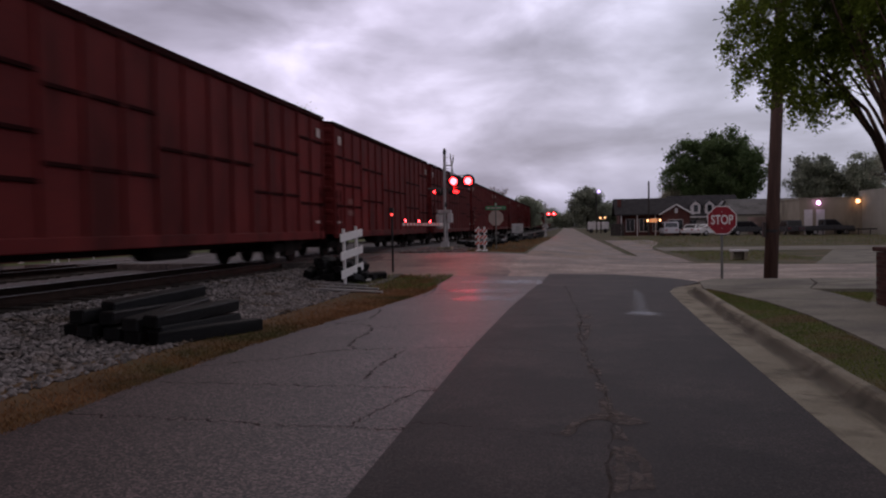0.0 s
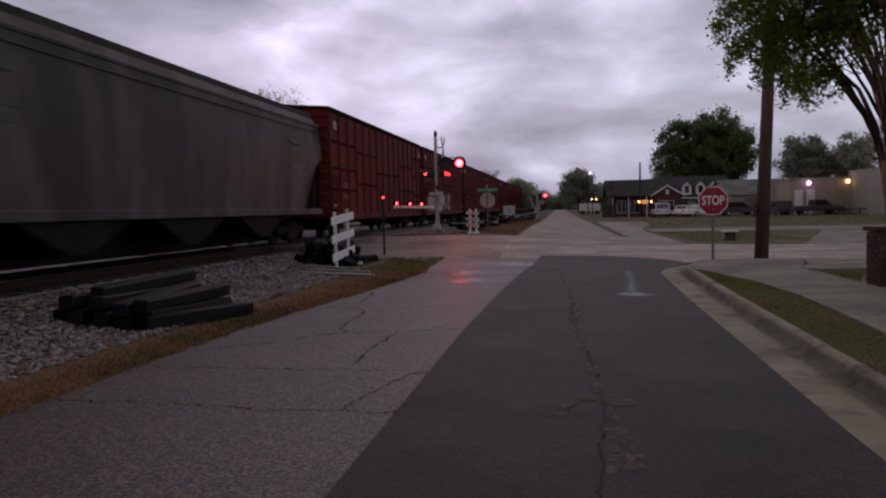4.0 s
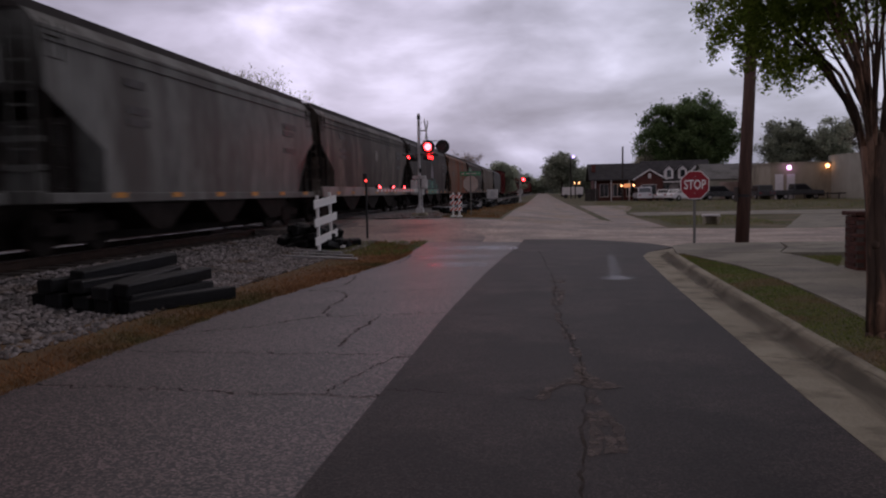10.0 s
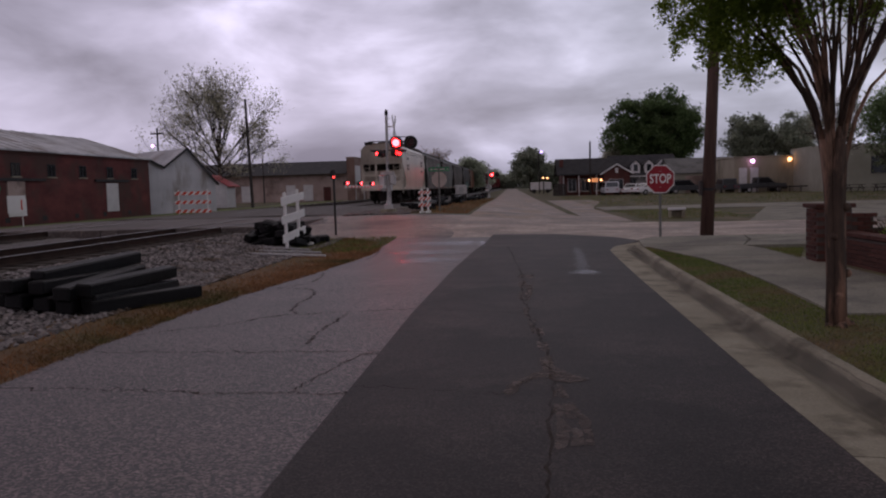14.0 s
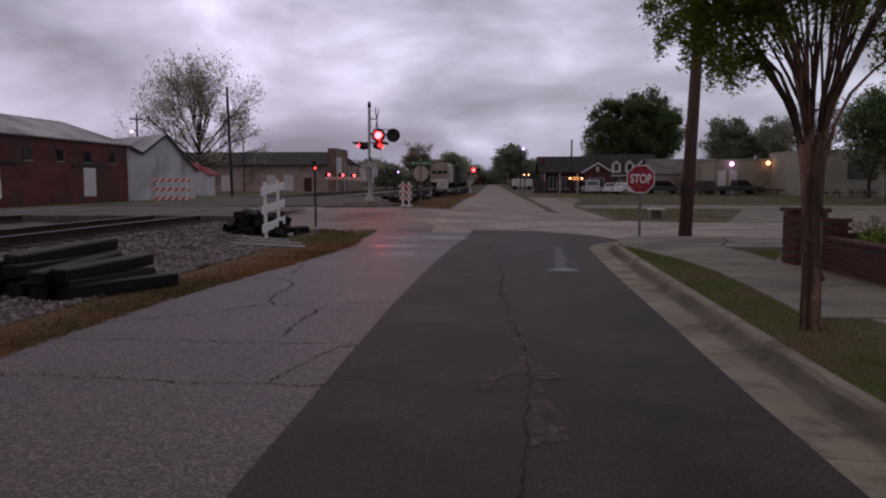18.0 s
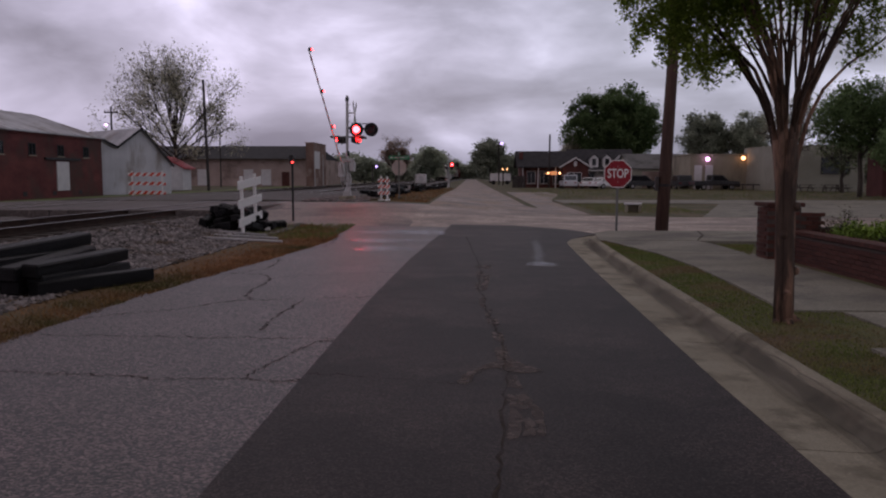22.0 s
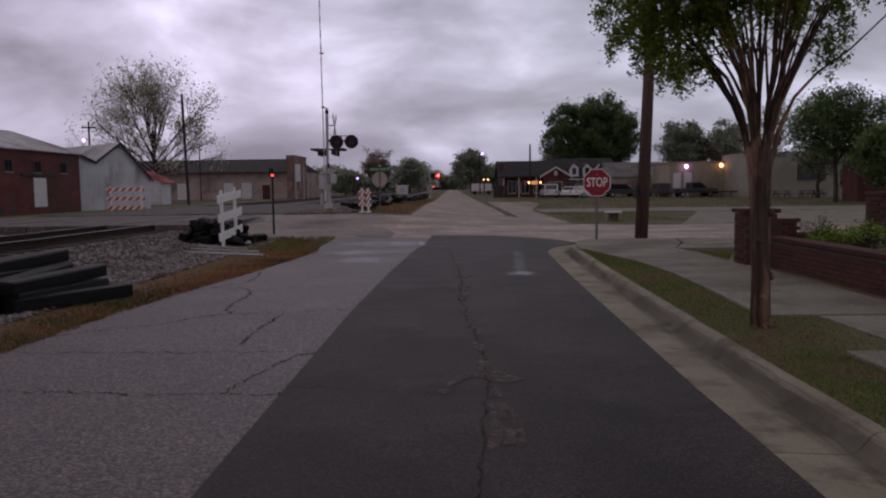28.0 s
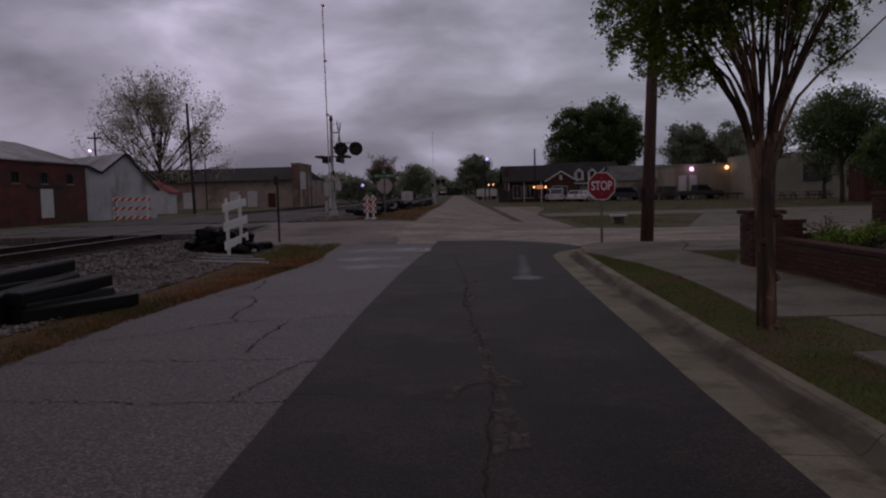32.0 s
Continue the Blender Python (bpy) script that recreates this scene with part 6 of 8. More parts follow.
bm = B()
box(bm, 0, 0.62, 0, 0.62, 0, 0.07, 0.01)
capm = part("pier_cap", bm, M_BRICK, planter, "brick cap course of the pier")
capm.matrix_basis = pose(4.84, 13.07, 0.13 + 0.89)
part("pier_cap", capm.data, M_BRICK, planter, m=pose(7.14, 13.07, 0.13 + 1.15))


def lay(face_axis, fixed, a0, a1, z0_, z1_, out):
    """Courses of bricks on one face."""
    rows_ = int((z1_ - z0_) / 0.068)
    for r in range(rows_):
        z = z0_ + 0.034 + r * 0.068
        a = a0 + 0.1 + (0.103 if r % 2 else 0)
        while a < a1 - 0.05:
            if face_axis == "x":
                part("brick", BRICK_ME, M_BRICK, planter, m=pose(fixed + out * -0.045, a, z, 0, 0, 90))
            else:
                part("brick", BRICK_ME, M_BRICK, planter, m=pose(a, fixed + out * -0.045, z))
            a += 0.206


lay("x", 4.88, 13.1, 13.66, 0.13, 1.02, -1)
lay("y", 13.1, 4.88, 5.42, 0.13, 1.02, -1)
lay("y", 13.1, 7.15, 7.75, 0.5, 1.28, -1)
lay("x", 7.15, 13.1, 13.66, 0.5, 1.28, -1)
lay("y", 13.16, 5.42, 5.78, 0.45, 0.93, -1)
lay("y", 13.3, 5.78, 7.15, 0.45, 0.68, -1)
lay("x", 5.17, 6.9, 13.1, 0.13, 0.59, -1)
bm = B()
box(bm, -0.055, 0.055, -0.15, 0.15, -0.03, 0.03, 0.004)
cap_me = mesh_of("cap_brick", bm, M_BRICK)
yk = 6.0
while yk < 13.05:
    part("brick", cap_me, M_BRICK, planter, m=pose(5.29, yk, 0.62, 0, 0, 90))
    yk += 0.118
soil = bx("planter_soil", M_LAWN, None, 5.415, 8.6, 4.0, 13.1, 0.0, 0.48)
tagged(soil, "dark soil bed behind the planter wall", "soil", kind="structure")


def shrub(x, y, z, r, h, material, label, seed, n=26, leaf=0.035, per=26):
    rnd_ = random.Random(seed)
    s = thing("shrub", pose(x, y, z), label, "shrub")
    bm = B()
    spots_ = []
    for k in range(n):
        a = rnd_.uniform(0, 6.283)
        q = r * math.sqrt(rnd_.random())
        top = (q * math.cos(a), q * math.sin(a), h * (1 - 0.5 * (q / r) ** 2) * rnd_.uniform(0.6, 1.05))
        limb(bm, bend((0, 0, -0.03), top, rnd_, 0.03, 3), 0.008, 0.003, 4)
        spots_.append(top)
    part("branchwork", bm, M_TRUNK, s)
    leaf_cloud("foliage", spots_, leaf, material, s, "", rnd_, per, r * 0.2, 0.7)
    return s


shrub(5.85, 12.3, 0.46, 0.30, 0.34, M_SHRUB, "bright lime-green low shrub in the planter", 1, 30, 0.03, 30)
shrub(6.3, 11.9, 0.46, 0.36, 0.44, M_SHRUB, "bright green low shrub in the planter", 2, 34, 0.03, 30)
shrub(6.95, 11.6, 0.46, 0.34, 0.38, M_SHRUB, "bright green low shrub in the planter", 3, 30, 0.03, 30)
shrub(5.95, 12.85, 0.46, 0.32, 0.52, M_SHRUBD, "dull brown-green twiggy shrub in the planter", 4, 44, 0.02, 14)
shrub(6.6, 12.75, 0.46, 0.34, 0.42, M_SHRUBD, "dull brown-green twiggy shrub beside the pier", 5, 44, 0.02, 14)
shrub(6.6, 10.4, 0.46, 0.36, 0.36, M_SHRUB, "bright green low shrub further along the planter", 6, 30, 0.03, 26)

# ---- road wear: cracks, patches, puddle, water streak ----
def ribbon(bm, pts, w, z, rnd_, sub=5):
    fine = []
    for p, q in zip(pts, pts[1:]):
        for i in range(sub):
            t = i / sub
            fine.append((p[0] + (q[0] - p[0]) * t + rnd_.gauss(0, 0.013), p[1] + (q[1] - p[1]) * t + rnd_.gauss(0, 0.03)))
    fine.append(pts[-1])
    prev = None
    for i, (x, y) in enumerate(fine):
        j = min(i + 1, len(fine) - 1)
        k = max(i - 1, 0)
        dx, dy = fine[j][0] - fine[k][0], fine[j][1] - fine[k][1]
        L = math.hypot(dx, dy) or 1
        ww = w * rnd_.uniform(0.25, 1.6)
        zz = g(x, y) + z
        cur = (bm.verts.new((x - dy / L * ww, y + dx / L * ww, zz)), bm.verts.new((x + dy / L * ww, y - dx / L * ww, zz)))
        if prev:
            bm.faces.new((prev[0], prev[1], cur[1], cur[0]))
        prev = cur


rnd = random.Random(2)
cracks = [
    ([(-4.3, 5.8), (-3.7, 5.74), (-3.28, 5.73), (-2.94, 5.67), (-2.59, 5.67), (-2.33, 5.56), (-1.87, 5.59), (-1.66, 5.62), (-1.43, 5.55), (-1.3, 5.6)], 0.017),
    ([(-1.74, 5.62), (-1.69, 5.86), (-1.62, 6.27), (-1.52, 6.68), (-1.43, 6.99), (-1.27, 6.98)], 0.013),
    ([(-4.12, 7.13), (-3.72, 7.09), (-3.17, 7.08), (-2.69, 7.1), (-2.19, 7.07), (-1.81, 7.06), (-1.28, 7.05)], 0.012),
    ([(-4.2, 7.95), (-3.93, 8.23), (-3.61, 8.39), (-3.33, 8.66), (-3.12, 8.98), (-2.91, 9.2), (-2.52, 9.3), (-1.99, 9.45), (-1.45, 9.56), (-1.24, 9.61)], 0.018),
    ([(-2.1, 9.27), (-2.11, 8.74), (-2.15, 8.36), (-2.14, 7.86), (-2.1, 7.42)], 0.018),
    ([(-3.84, 11.88), (-3.27, 11.75), (-3.03, 11.29), (-2.96, 10.63), (-2.99, 10.19), (-2.91, 9.65), (-2.74, 9.29)], 0.022),
    ([(-3.03, 11.29), (-2.63, 11.63), (-2.14, 11.86), (-1.2, 12.1)], 0.012),
    ([(-3.62, 14.06), (-3.44, 13.23), (-3.43, 12.33), (-3.84, 11.88)], 0.020),
    ([(-3.57, 15.84), (-3.28, 16.5), (-3.26, 17.51), (-3.45, 19.16)], 0.024),
    ([(-3.3, 17.4), (-2.4, 17.3), (-1.0, 17.6)], 0.022),
    ([(-3.4, 19.2), (-2.2, 19.4), (-0.9, 19.7)], 0.026),
]
for pts, w in cracks:
    bm = B()
    ribbon(bm, pts, w * 0.95, 0.0105, rnd, 9)
    tagged(part("road_crack", bm, M_CRACK), "weathered crack across the old asphalt", "road crack", "cracks in the road", "structure")
dark_cracks = [([(0.13, 2.4), (0.13, 3.67), (0.17, 4.32), (0.24, 5.53), (0.26, 6.64), (0.2, 7.64), (0.15, 8.27), (0.11, 9.43), (0.04, 10.39), (0.09, 11.92), (0.03, 13.97), (-0.08, 16.19), (-0.24, 19.23)], 0.024), ([(-1.28, 5.67), (-0.95, 5.65), (-0.51, 5.55), (-0.1, 5.47)], 0.012), ([(-1.14, 9.39), (-0.58, 9.27), (0.04, 9.01)], 0.014), ([(0.09, 11.92), (0.67, 12.16)], 0.02), ([(-1.0, 13.04), (0.05, 12.51)], 0.016), ([(-1.0, 16.9), (0.4, 17.0), (1.9, 16.8)], 0.014)]
for pts, w in dark_cracks:
    bm = B()
    ribbon(bm, pts, w * 0.45, 0.0335, rnd, 8)
    tagged(part("road_crack", bm, M_CRACK), "crack in the dark asphalt overlay", "road crack", "cracks in the road", "structure")


def blot(name, cx, cy, pts, z, material, label, category):
    """An uneven flat patch with a ragged rim."""
    bm = B()
    rim = []
    n = len(pts)
    rnd_ = random.Random(int(cx * 100 + cy))
    for i in range(n):
        p, q = pts[i], pts[(i + 1) % n]
        for k in range(4):
            t = k / 4
            rim.append((p[0] + (q[0] - p[0]) * t + rnd_.uniform(-0.006, 0.006), p[1] + (q[1] - p[1]) * t + rnd_.uniform(-0.016, 0.016)))
    bm.faces.new([bm.verts.new((x, y, g(x, y) + z)) for x, y in rim])
    bmesh.ops.triangulate(bm, faces=bm.faces)
    return tagged(part(name, bm, material), label, category, kind="structure")


def wet(cx, cy, rx, ry, z, material, label, name="puddle", category="puddle"):
    """A thin round film or worn spot on the road."""
    bm = B()
    bm.faces.new([bm.verts.new((cx + rx * math.cos(k * math.pi / 16), cy + ry * math.sin(k * math.pi / 16), g(cx + rx * math.cos(k * math.pi / 16), cy + ry * math.sin(k * math.pi / 16)) + z)) for k in range(32)])
    tagged(part(name, bm, material), label, category, kind="structure")


blot("worn_patch", 0.2, 6.1, [(0.17, 6.63), (0.28, 6.75), (0.28, 6.32), (0.38, 6.08), (0.55, 5.87), (0.37, 5.79), (0.26, 5.84), (0.2, 5.94), (0.08, 5.92), (0.0, 5.75), (-0.01, 5.52), (-0.08, 5.44), (-0.13, 5.52), (-0.04, 5.84), (0.11, 6.09), (0.19, 6.18)], 0.033, M_PATCH, "worn pale patch reaching across the crack", "road patch")
# small plates of broken asphalt along the crack, parted by fine joints
def broken_plates(xa, xb, y0, y1, nx, ny, seed, keep=0.9):
    rnd_ = random.Random(seed)
    dx, dy = 1.0 / nx, (y1 - y0) / ny
    knots = {}
    for i in range(nx + 1):
        for j in range(ny + 1):
            y = y0 + (j + rnd_.uniform(-0.32, 0.32)) * dy
            x = xa(y) + (xb(y) - xa(y)) * (i + rnd_.uniform(-0.3, 0.3)) * dx
            knots[i, j] = (x, y)
    for i in range(nx):
        for j in range(ny):
            pts = [knots[i, j], knots[i + 1, j], knots[i + 1, j + 1], knots[i, j + 1]]
            if rnd_.random() > keep:
                continue
            cx_, cy_ = sum(p[0] for p in pts) / 4, sum(p[1] for p in pts) / 4
            pts = [(cx_ + (a - cx_) * 0.86, cy_ + (b - cy_) * 0.89) for a, b in pts]
            blot("worn_patch", pts[0][0] + i, pts[0][1] + j, pts, 0.0335, M_PATCH, "pale plate of broken asphalt in the overlay", "road patch")


broken_plates(lerp_table([(4.3, 0.20), (5.5, 0.24)]), lerp_table([(4.3, 0.44), (4.75, 0.45), (5.1, 0.39), (5.6, 0.32)]), 4.3, 5.75, 3, 8, 4)
broken_plates(lerp_table([(7.0, 0.16), (9.5, 0.04)]), lerp_table([(7.0, 0.27), (9.5, 0.17)]), 7.0, 9.4, 2, 7, 5, 0.5)
broken_plates(lerp_table([(10.0, 0.0), (13.0, 0.0)]), lerp_table([(10.0, 0.15), (13.0, 0.30)]), 10.0, 13.0, 2, 7, 6, 0.6)
fine_cracks = [[(0.2, 6.5), (0.24, 6.2), (0.3, 5.9)], [(-0.05, 5.6), (0.1, 5.95), (0.3, 6.05)]]
for pts in fine_cracks:
    bm = B()
    ribbon(bm, pts, 0.007, 0.036, rnd, 5)
    tagged(part("road_crack", bm, M_CRACK), "fine crack in the worn patch", "road crack", "cracks in the road", "structure")
wet(1.14, 13.2, 0.40, 0.46, 0.0335, M_WATER, "shallow puddle on the dark asphalt")
wet(1.13, 13.95, 0.16, 1.1, 0.0345, M_TRICKLE, "narrow trickle of water running into the puddle")
wet(1.24, 15.2, 0.15, 1.5, 0.0355, M_TRICKLE, "narrow trickle of water running into the puddle")
wet(1.34, 17.0, 0.15, 1.6, 0.0345, M_TRICKLE, "narrow trickle of water running down the overlay")
wet(-0.9, 20.3, 0.16, 0.9, 0.0335, M_WATER, "wet strip along the edge of the overlay")
wet(-2.2, 18.2, 1.3, 0.9, 0.0095, M_WETFILM, "damp film across the old asphalt")
wet(-1.9, 20.9, 1.6, 1.0, 0.0095, M_WETFILM, "damp film near the crossing")
wet(-1.9, 16.2, 0.9, 0.9, 0.0095, M_WETFILM, "damp film on the old asphalt")

# ---- grass ----
def grass(name, n, place, h, material, label, seed, lean=0.5):
    rnd_ = random.Random(seed)
    v, f = [], []
    for _ in range(n):
        x, y, z = place(rnd_)
        a = rnd_.uniform(0, 6.283)
        hh = h * rnd_.uniform(0.4, 1.3)
        w = 0.006 + hh * 0.04
        dx, dy = rnd_.gauss(0, lean) * hh, rnd_.gauss(0, lean) * hh
        k = len(v)
        v += [(x - w * math.cos(a), y - w * math.sin(a), z), (x + w * math.cos(a), y + w * math.sin(a), z), (x + dx, y + dy, z + hh)]
        f.append((k, k + 1, k + 2))
    tagged(raw(name, v, f, material), label, "grass", kind="stuff")


def verge_spot(r):
    y = 3 + 20 * r.random() ** 0.75
    e = verge_edge(y)
    lo = -5.9 if y < 15 else -5.9 - 0.4 * step(15, 20, y)
    x = e + 0.03 - abs(r.gauss(0, 0.45)) * (e - lo) * 0.6
    return x, y, max(g(x, y) - 0.02, bed_z(x, y) - 0.01)


grass("dry_grass", 26000, verge_spot, 0.055, M_DRY, "dry brown grass verge between road and ballast", 31, 0.9)
grass("grass", 3500, lambda r: (lambda y: (lambda x: (x, y, max(g(x, y), bed_z(x, y)) - 0.01))(-3.6 - r.random() ** 1.3 * 2.4))(18.5 + 4.5 * r.random()), 0.10, M_GRASS, "green tufts of grass by the crossing", 32)
grass("grass", 15000, lambda r: (lambda y: (lambda a, b: (a + (b - a) * r.random(), y, 0.125))(gutter_in(y) + 0.68, walk_l(y) - 0.01))(7.9 + 9.2 * r.random()), 0.022, M_GRASS, "short green grass strip behind the kerb", 33)
grass("grass", 12000, lambda r: (lambda y: (gutter_in(5) + 0.68 + r.random() * (0.72 if y < 6.25 else 1.3), y, 0.125))(2.5 + 5.5 * r.random()), 0.022, M_GRASS, "short patchy grass between kerb and sidewalk", 34)
grass("grass", 2600, lambda r: (lambda q: (4.82 + q * 0.06 + 0.75 * q * r.random(), 13.75 + 2.1 * q, 0.125))(math.sqrt(r.random())), 0.05, M_GRASS, "small green grass wedge beside the brick pier", 38)
grass("dry_grass", 9000, lambda r: (lambda y: (lambda x: (x, y, max(g(x, y), bed_z(x, y) - 0.02)))(-2.05 - 0.0076 * (y - 31) - r.random() * (3.0 + 0.02 * (y - 33))))(33.5 + 60 * r.random() ** 1.5), 0.10, M_DRY, "dry brown grass strip along the far road", 35)
grass("grass", 9000, lambda r: (5 + 30 * r.random(), 52 + 40 * r.random(), 0.0), 0.16, M_GRASS, "rough green grass field before the houses", 36)
grass("grass", 3000, lambda r: (5.2 + 4.5 * r.random(), 32.5 + 11 * r.random(), 0.0), 0.10, M_GRASS, "green grass island by the street", 37)

# ---- broad trees ----
def big_tree(name, x, y, h, w, trunk_h, material, label, seed, leaf=0.28, clumps=60, per=40, bare=0.0, low=0.3, trunk_r=0.3, squash=1.0, spread=None, side=0.0):
    rnd_ = random.Random(seed)
    t = thing(name, pose(x, y, 0), label, "tree")
    bm = B()
    limb(bm, bend((0, 0, -0.3), (rnd_.uniform(-0.3, 0.3), 0, trunk_h * 1.4), rnd_, 0.12), trunk_r, trunk_r * 0.62, 10)
    part("trunk", bm, M_TRUNK, t, smooth=True)
    spots_ = []
    limbs = B()
    n_l = 20 if bare else 11
    zc_, rz_ = trunk_h * 0.75 + (h - trunk_h * 0.75) * 0.5, (h - trunk_h * 0.75) * 0.5
    for k in range(n_l):
        a = k * 2.399 + rnd_.uniform(-0.3, 0.3)
        s_ = -0.35 + 1.3 * (k + 0.5) / n_l + rnd_.uniform(-0.1, 0.1)
        s_ = min(s_, 0.97)
        rad = math.sqrt(max(0.05, 1 - s_ * s_)) * w / 2 * rnd_.uniform(0.75, 0.98)
        tip = Vector((side * (0.4 + 0.6 * (1 - abs(s_))) + rad * math.cos(a), rad * math.sin(a), zc_ + s_ * rz_ * rnd_.uniform(0.88, 1.0)))
        st = Vector((0, 0, trunk_h * rnd_.uniform(0.6, 1.35)))
        knee = st.lerp(tip, 0.45) + Vector((0, 0, (tip.z - st.z) * 0.12))
        path = bend(st, knee, rnd_, w * 0.015, 2) + bend(knee, tip, rnd_, w * 0.02, 2)[1:]
        limb(limbs, path, trunk_r * 0.36, 0.03, 6)
        for j in range(7):
            b0 = path[1].lerp(tip, rnd_.random())
            e_ = b0 + Vector((rnd_.uniform(-1, 1) * w * 0.13, rnd_.uniform(-1, 1) * w * 0.13, rnd_.uniform(-0.1, 1) * h * 0.12))
            limb(limbs, bend(b0, e_, rnd_, 0.08, 2), 0.05, 0.012, 4)
            if bare:
                for q in range(4):
                    e2 = e_ + Vector((rnd_.uniform(-1, 1), rnd_.uniform(-1, 1), rnd_.uniform(-0.4, 1.1))) * (w * 0.06)
                    limb(limbs, [b0.lerp(e_, 0.6), e2], 0.025, 0.008, 3)
                    spots_.append(tuple(e2))
            spots_.append(tuple(e_))
    part("branchwork", limbs, M_TRUNK, t)
    cz, rz = trunk_h * (1 - low) + (h - trunk_h * (1 - low)) * 0.52, (h - trunk_h * (1 - low)) * 0.5
    while len(spots_) < clumps:
        a, q, s = rnd_.uniform(0, 6.283), rnd_.random() ** 0.4, rnd_.uniform(-1, 1)
        rr_ = math.sqrt(1 - s * s)
        lump = 1 + 0.22 * math.sin(a * 3 + seed) + 0.12 * math.sin(a * 5 + s * 6)
        spots_.append((q * rr_ * w / 2 * lump * math.cos(a), q * rr_ * w / 2 * lump * math.sin(a), cz + s * rz * q * squash))
    leaf_cloud("crown", spots_, leaf, material, t, "", rnd_, per, spread or w * 0.055, 0.8)
    return t


# ---- west of the tracks ----
def gable_block(name, x0, x1, y0, y1, eave, ridge, wall_mat, roof_mat, label, along="y", category="building", over=0.3):
    b = thing(name, pose(0, 0, 0), label, category)
    bm = B()
    if along == "y":
        xm = (x0 + x1) / 2
        ngon_prism(bm, [(x0, y0, -0.1), (x1, y0, -0.1), (x1, y0, eave), (xm, y0, ridge - 0.12), (x0, y0, eave)], (0, y1 - y0, 0))
        part("wall", bm, wall_mat, b)
        for s, xe in ((-1, x0), (1, x1)):
            bm = B()
            ex = xe + s * over
            sl = (ridge - eave) / abs(xe - xm)
            ngon_prism(bm, [(ex, y0 - over, eave - sl * over + 0.01), (xm, y0 - over, ridge), (xm, y0 - over, ridge + 0.1), (ex, y0 - over, eave - sl * over + 0.11)], (0, y1 - y0 + 2 * over, 0))
            part("roof", bm, roof_mat, b)
    else:
        ym = (y0 + y1) / 2
        ngon_prism(bm, [(x0, y0, -0.1), (x0, y1, -0.1), (x0, y1, eave), (x0, ym, ridge - 0.12), (x0, y0, eave)], (x1 - x0, 0, 0))
        part("wall", bm, wall_mat, b)
        for s, ye in ((-1, y0), (1, y1)):
            bm = B()
            ey = ye + s * over
            sl = (ridge - eave) / abs(ye - ym)
            ngon_prism(bm, [(x0 - over, ey, eave - sl * over + 0.01), (x0 - over, ym, ridge), (x0 - over, ym, ridge + 0.1), (x0 - over, ey, eave - sl * over + 0.11)], (x1 - x0 + 2 * over, 0, 0))
            part("roof", bm, roof_mat, b)
    return b


def opening(b, x, y0, y1, z0, z1, face, name="window", frame_mat=None, pane_mat=None, axis_="x", sill=True):
    """A window or door set in a wall: frame, recessed pane, sill. face: outward sign."""
    fm, pm = frame_mat or M_DARKIN, pane_mat or M_GLASS
    bm = B()
    d0, d1 = x - face * 0.05, x + face * 0.035
    lo, hi = min(d0, d1), max(d0, d1)
    t = 0.06
    for a0, a1, c0, c1 in ((y0, y1, z1 - t, z1), (y0, y1, z0, z0 + t), (y0, y0 + t, z0 + t, z1 - t), (y1 - t, y1, z0 + t, z1 - t), ((y0 + y1) / 2 - 0.02, (y0 + y1) / 2 + 0.02, z0 + t, z1 - t)):
        if axis_ == "x":
            box(bm, lo, hi, a0, a1, c0, c1)
        else:
            box(bm, a0, a1, lo, hi, c0, c1)
    w = part(name, bm, fm, b)
    e0, e1 = sorted((x - face * 0.05, x + face * 0.012))
    if axis_ == "x":
        bx("pane", pm, w, e0, e1, y0 + t, y1 - t, z0 + t, z1 - t)
        if sill:
            bx("sill", M_CONC, w, *sorted((x, x + face * 0.09)), y0 - 0.06, y1 + 0.06, z0 - 0.07, z0)
    else:
        bx("pane", pm, w, y0 + t, y1 - t, e0, e1, z0 + t, z1 - t)
        if sill:
            bx("sill", M_CONC, w, y0 - 0.06, y1 + 0.06, *sorted((x, x + face * 0.09)), z0 - 0.07, z0)
    return w


brick = gable_block("brick_warehouse", -39.6, -29.0, 12.0, 59.3, 4.42, 6.15, M_BRICKW, M_TINROOF, "long painted red brick warehouse with a tin roof", category="warehouse", over=0.25)
yw = 14.6
while yw < 58:
    opening(brick, -29.0, yw - 0.42, yw + 0.42, 2.88, 3.68, 1, frame_mat=M_DARKIN)
    bx("vent", M_DARKIN, brick, -29.03, -28.985, yw - 1.2, yw - 0.75, 0.2, 0.5)
    yw += 3.52
bx("parapet_band", M_BRICKW, brick, -29.0, -28.93, 12.0, 59.3, 4.2, 4.38)
for y0, y1 in ((40.9, 45.5), (51.2, 55.9)):
    bx("lintel", M_DARKIN, brick, -28.99, -28.88, y0, y1, 2.62, 2.78)
d = bx("door", M_TRIM, brick, -29.02, -28.94, 52.7, 54.3, 0.5, 2.52, 0.01, "white boarded loading door")
d = bx("door", M_WHITE, brick, -29.02, -28.94, 41.9, 43.5, 0.55, 1.55, 0.01, "white lower board of a loading door")
d = bx("door", M_TAN, brick, -29.02, -28.945, 41.9, 43.5, 1.56, 2.6, 0.01, "tan upper board of a loading door")
opening(brick, -29.0, 20.5, 22.0, 0.4, 2.5, 1, "door", M_TRIM, M_DARKIN, sill=False)
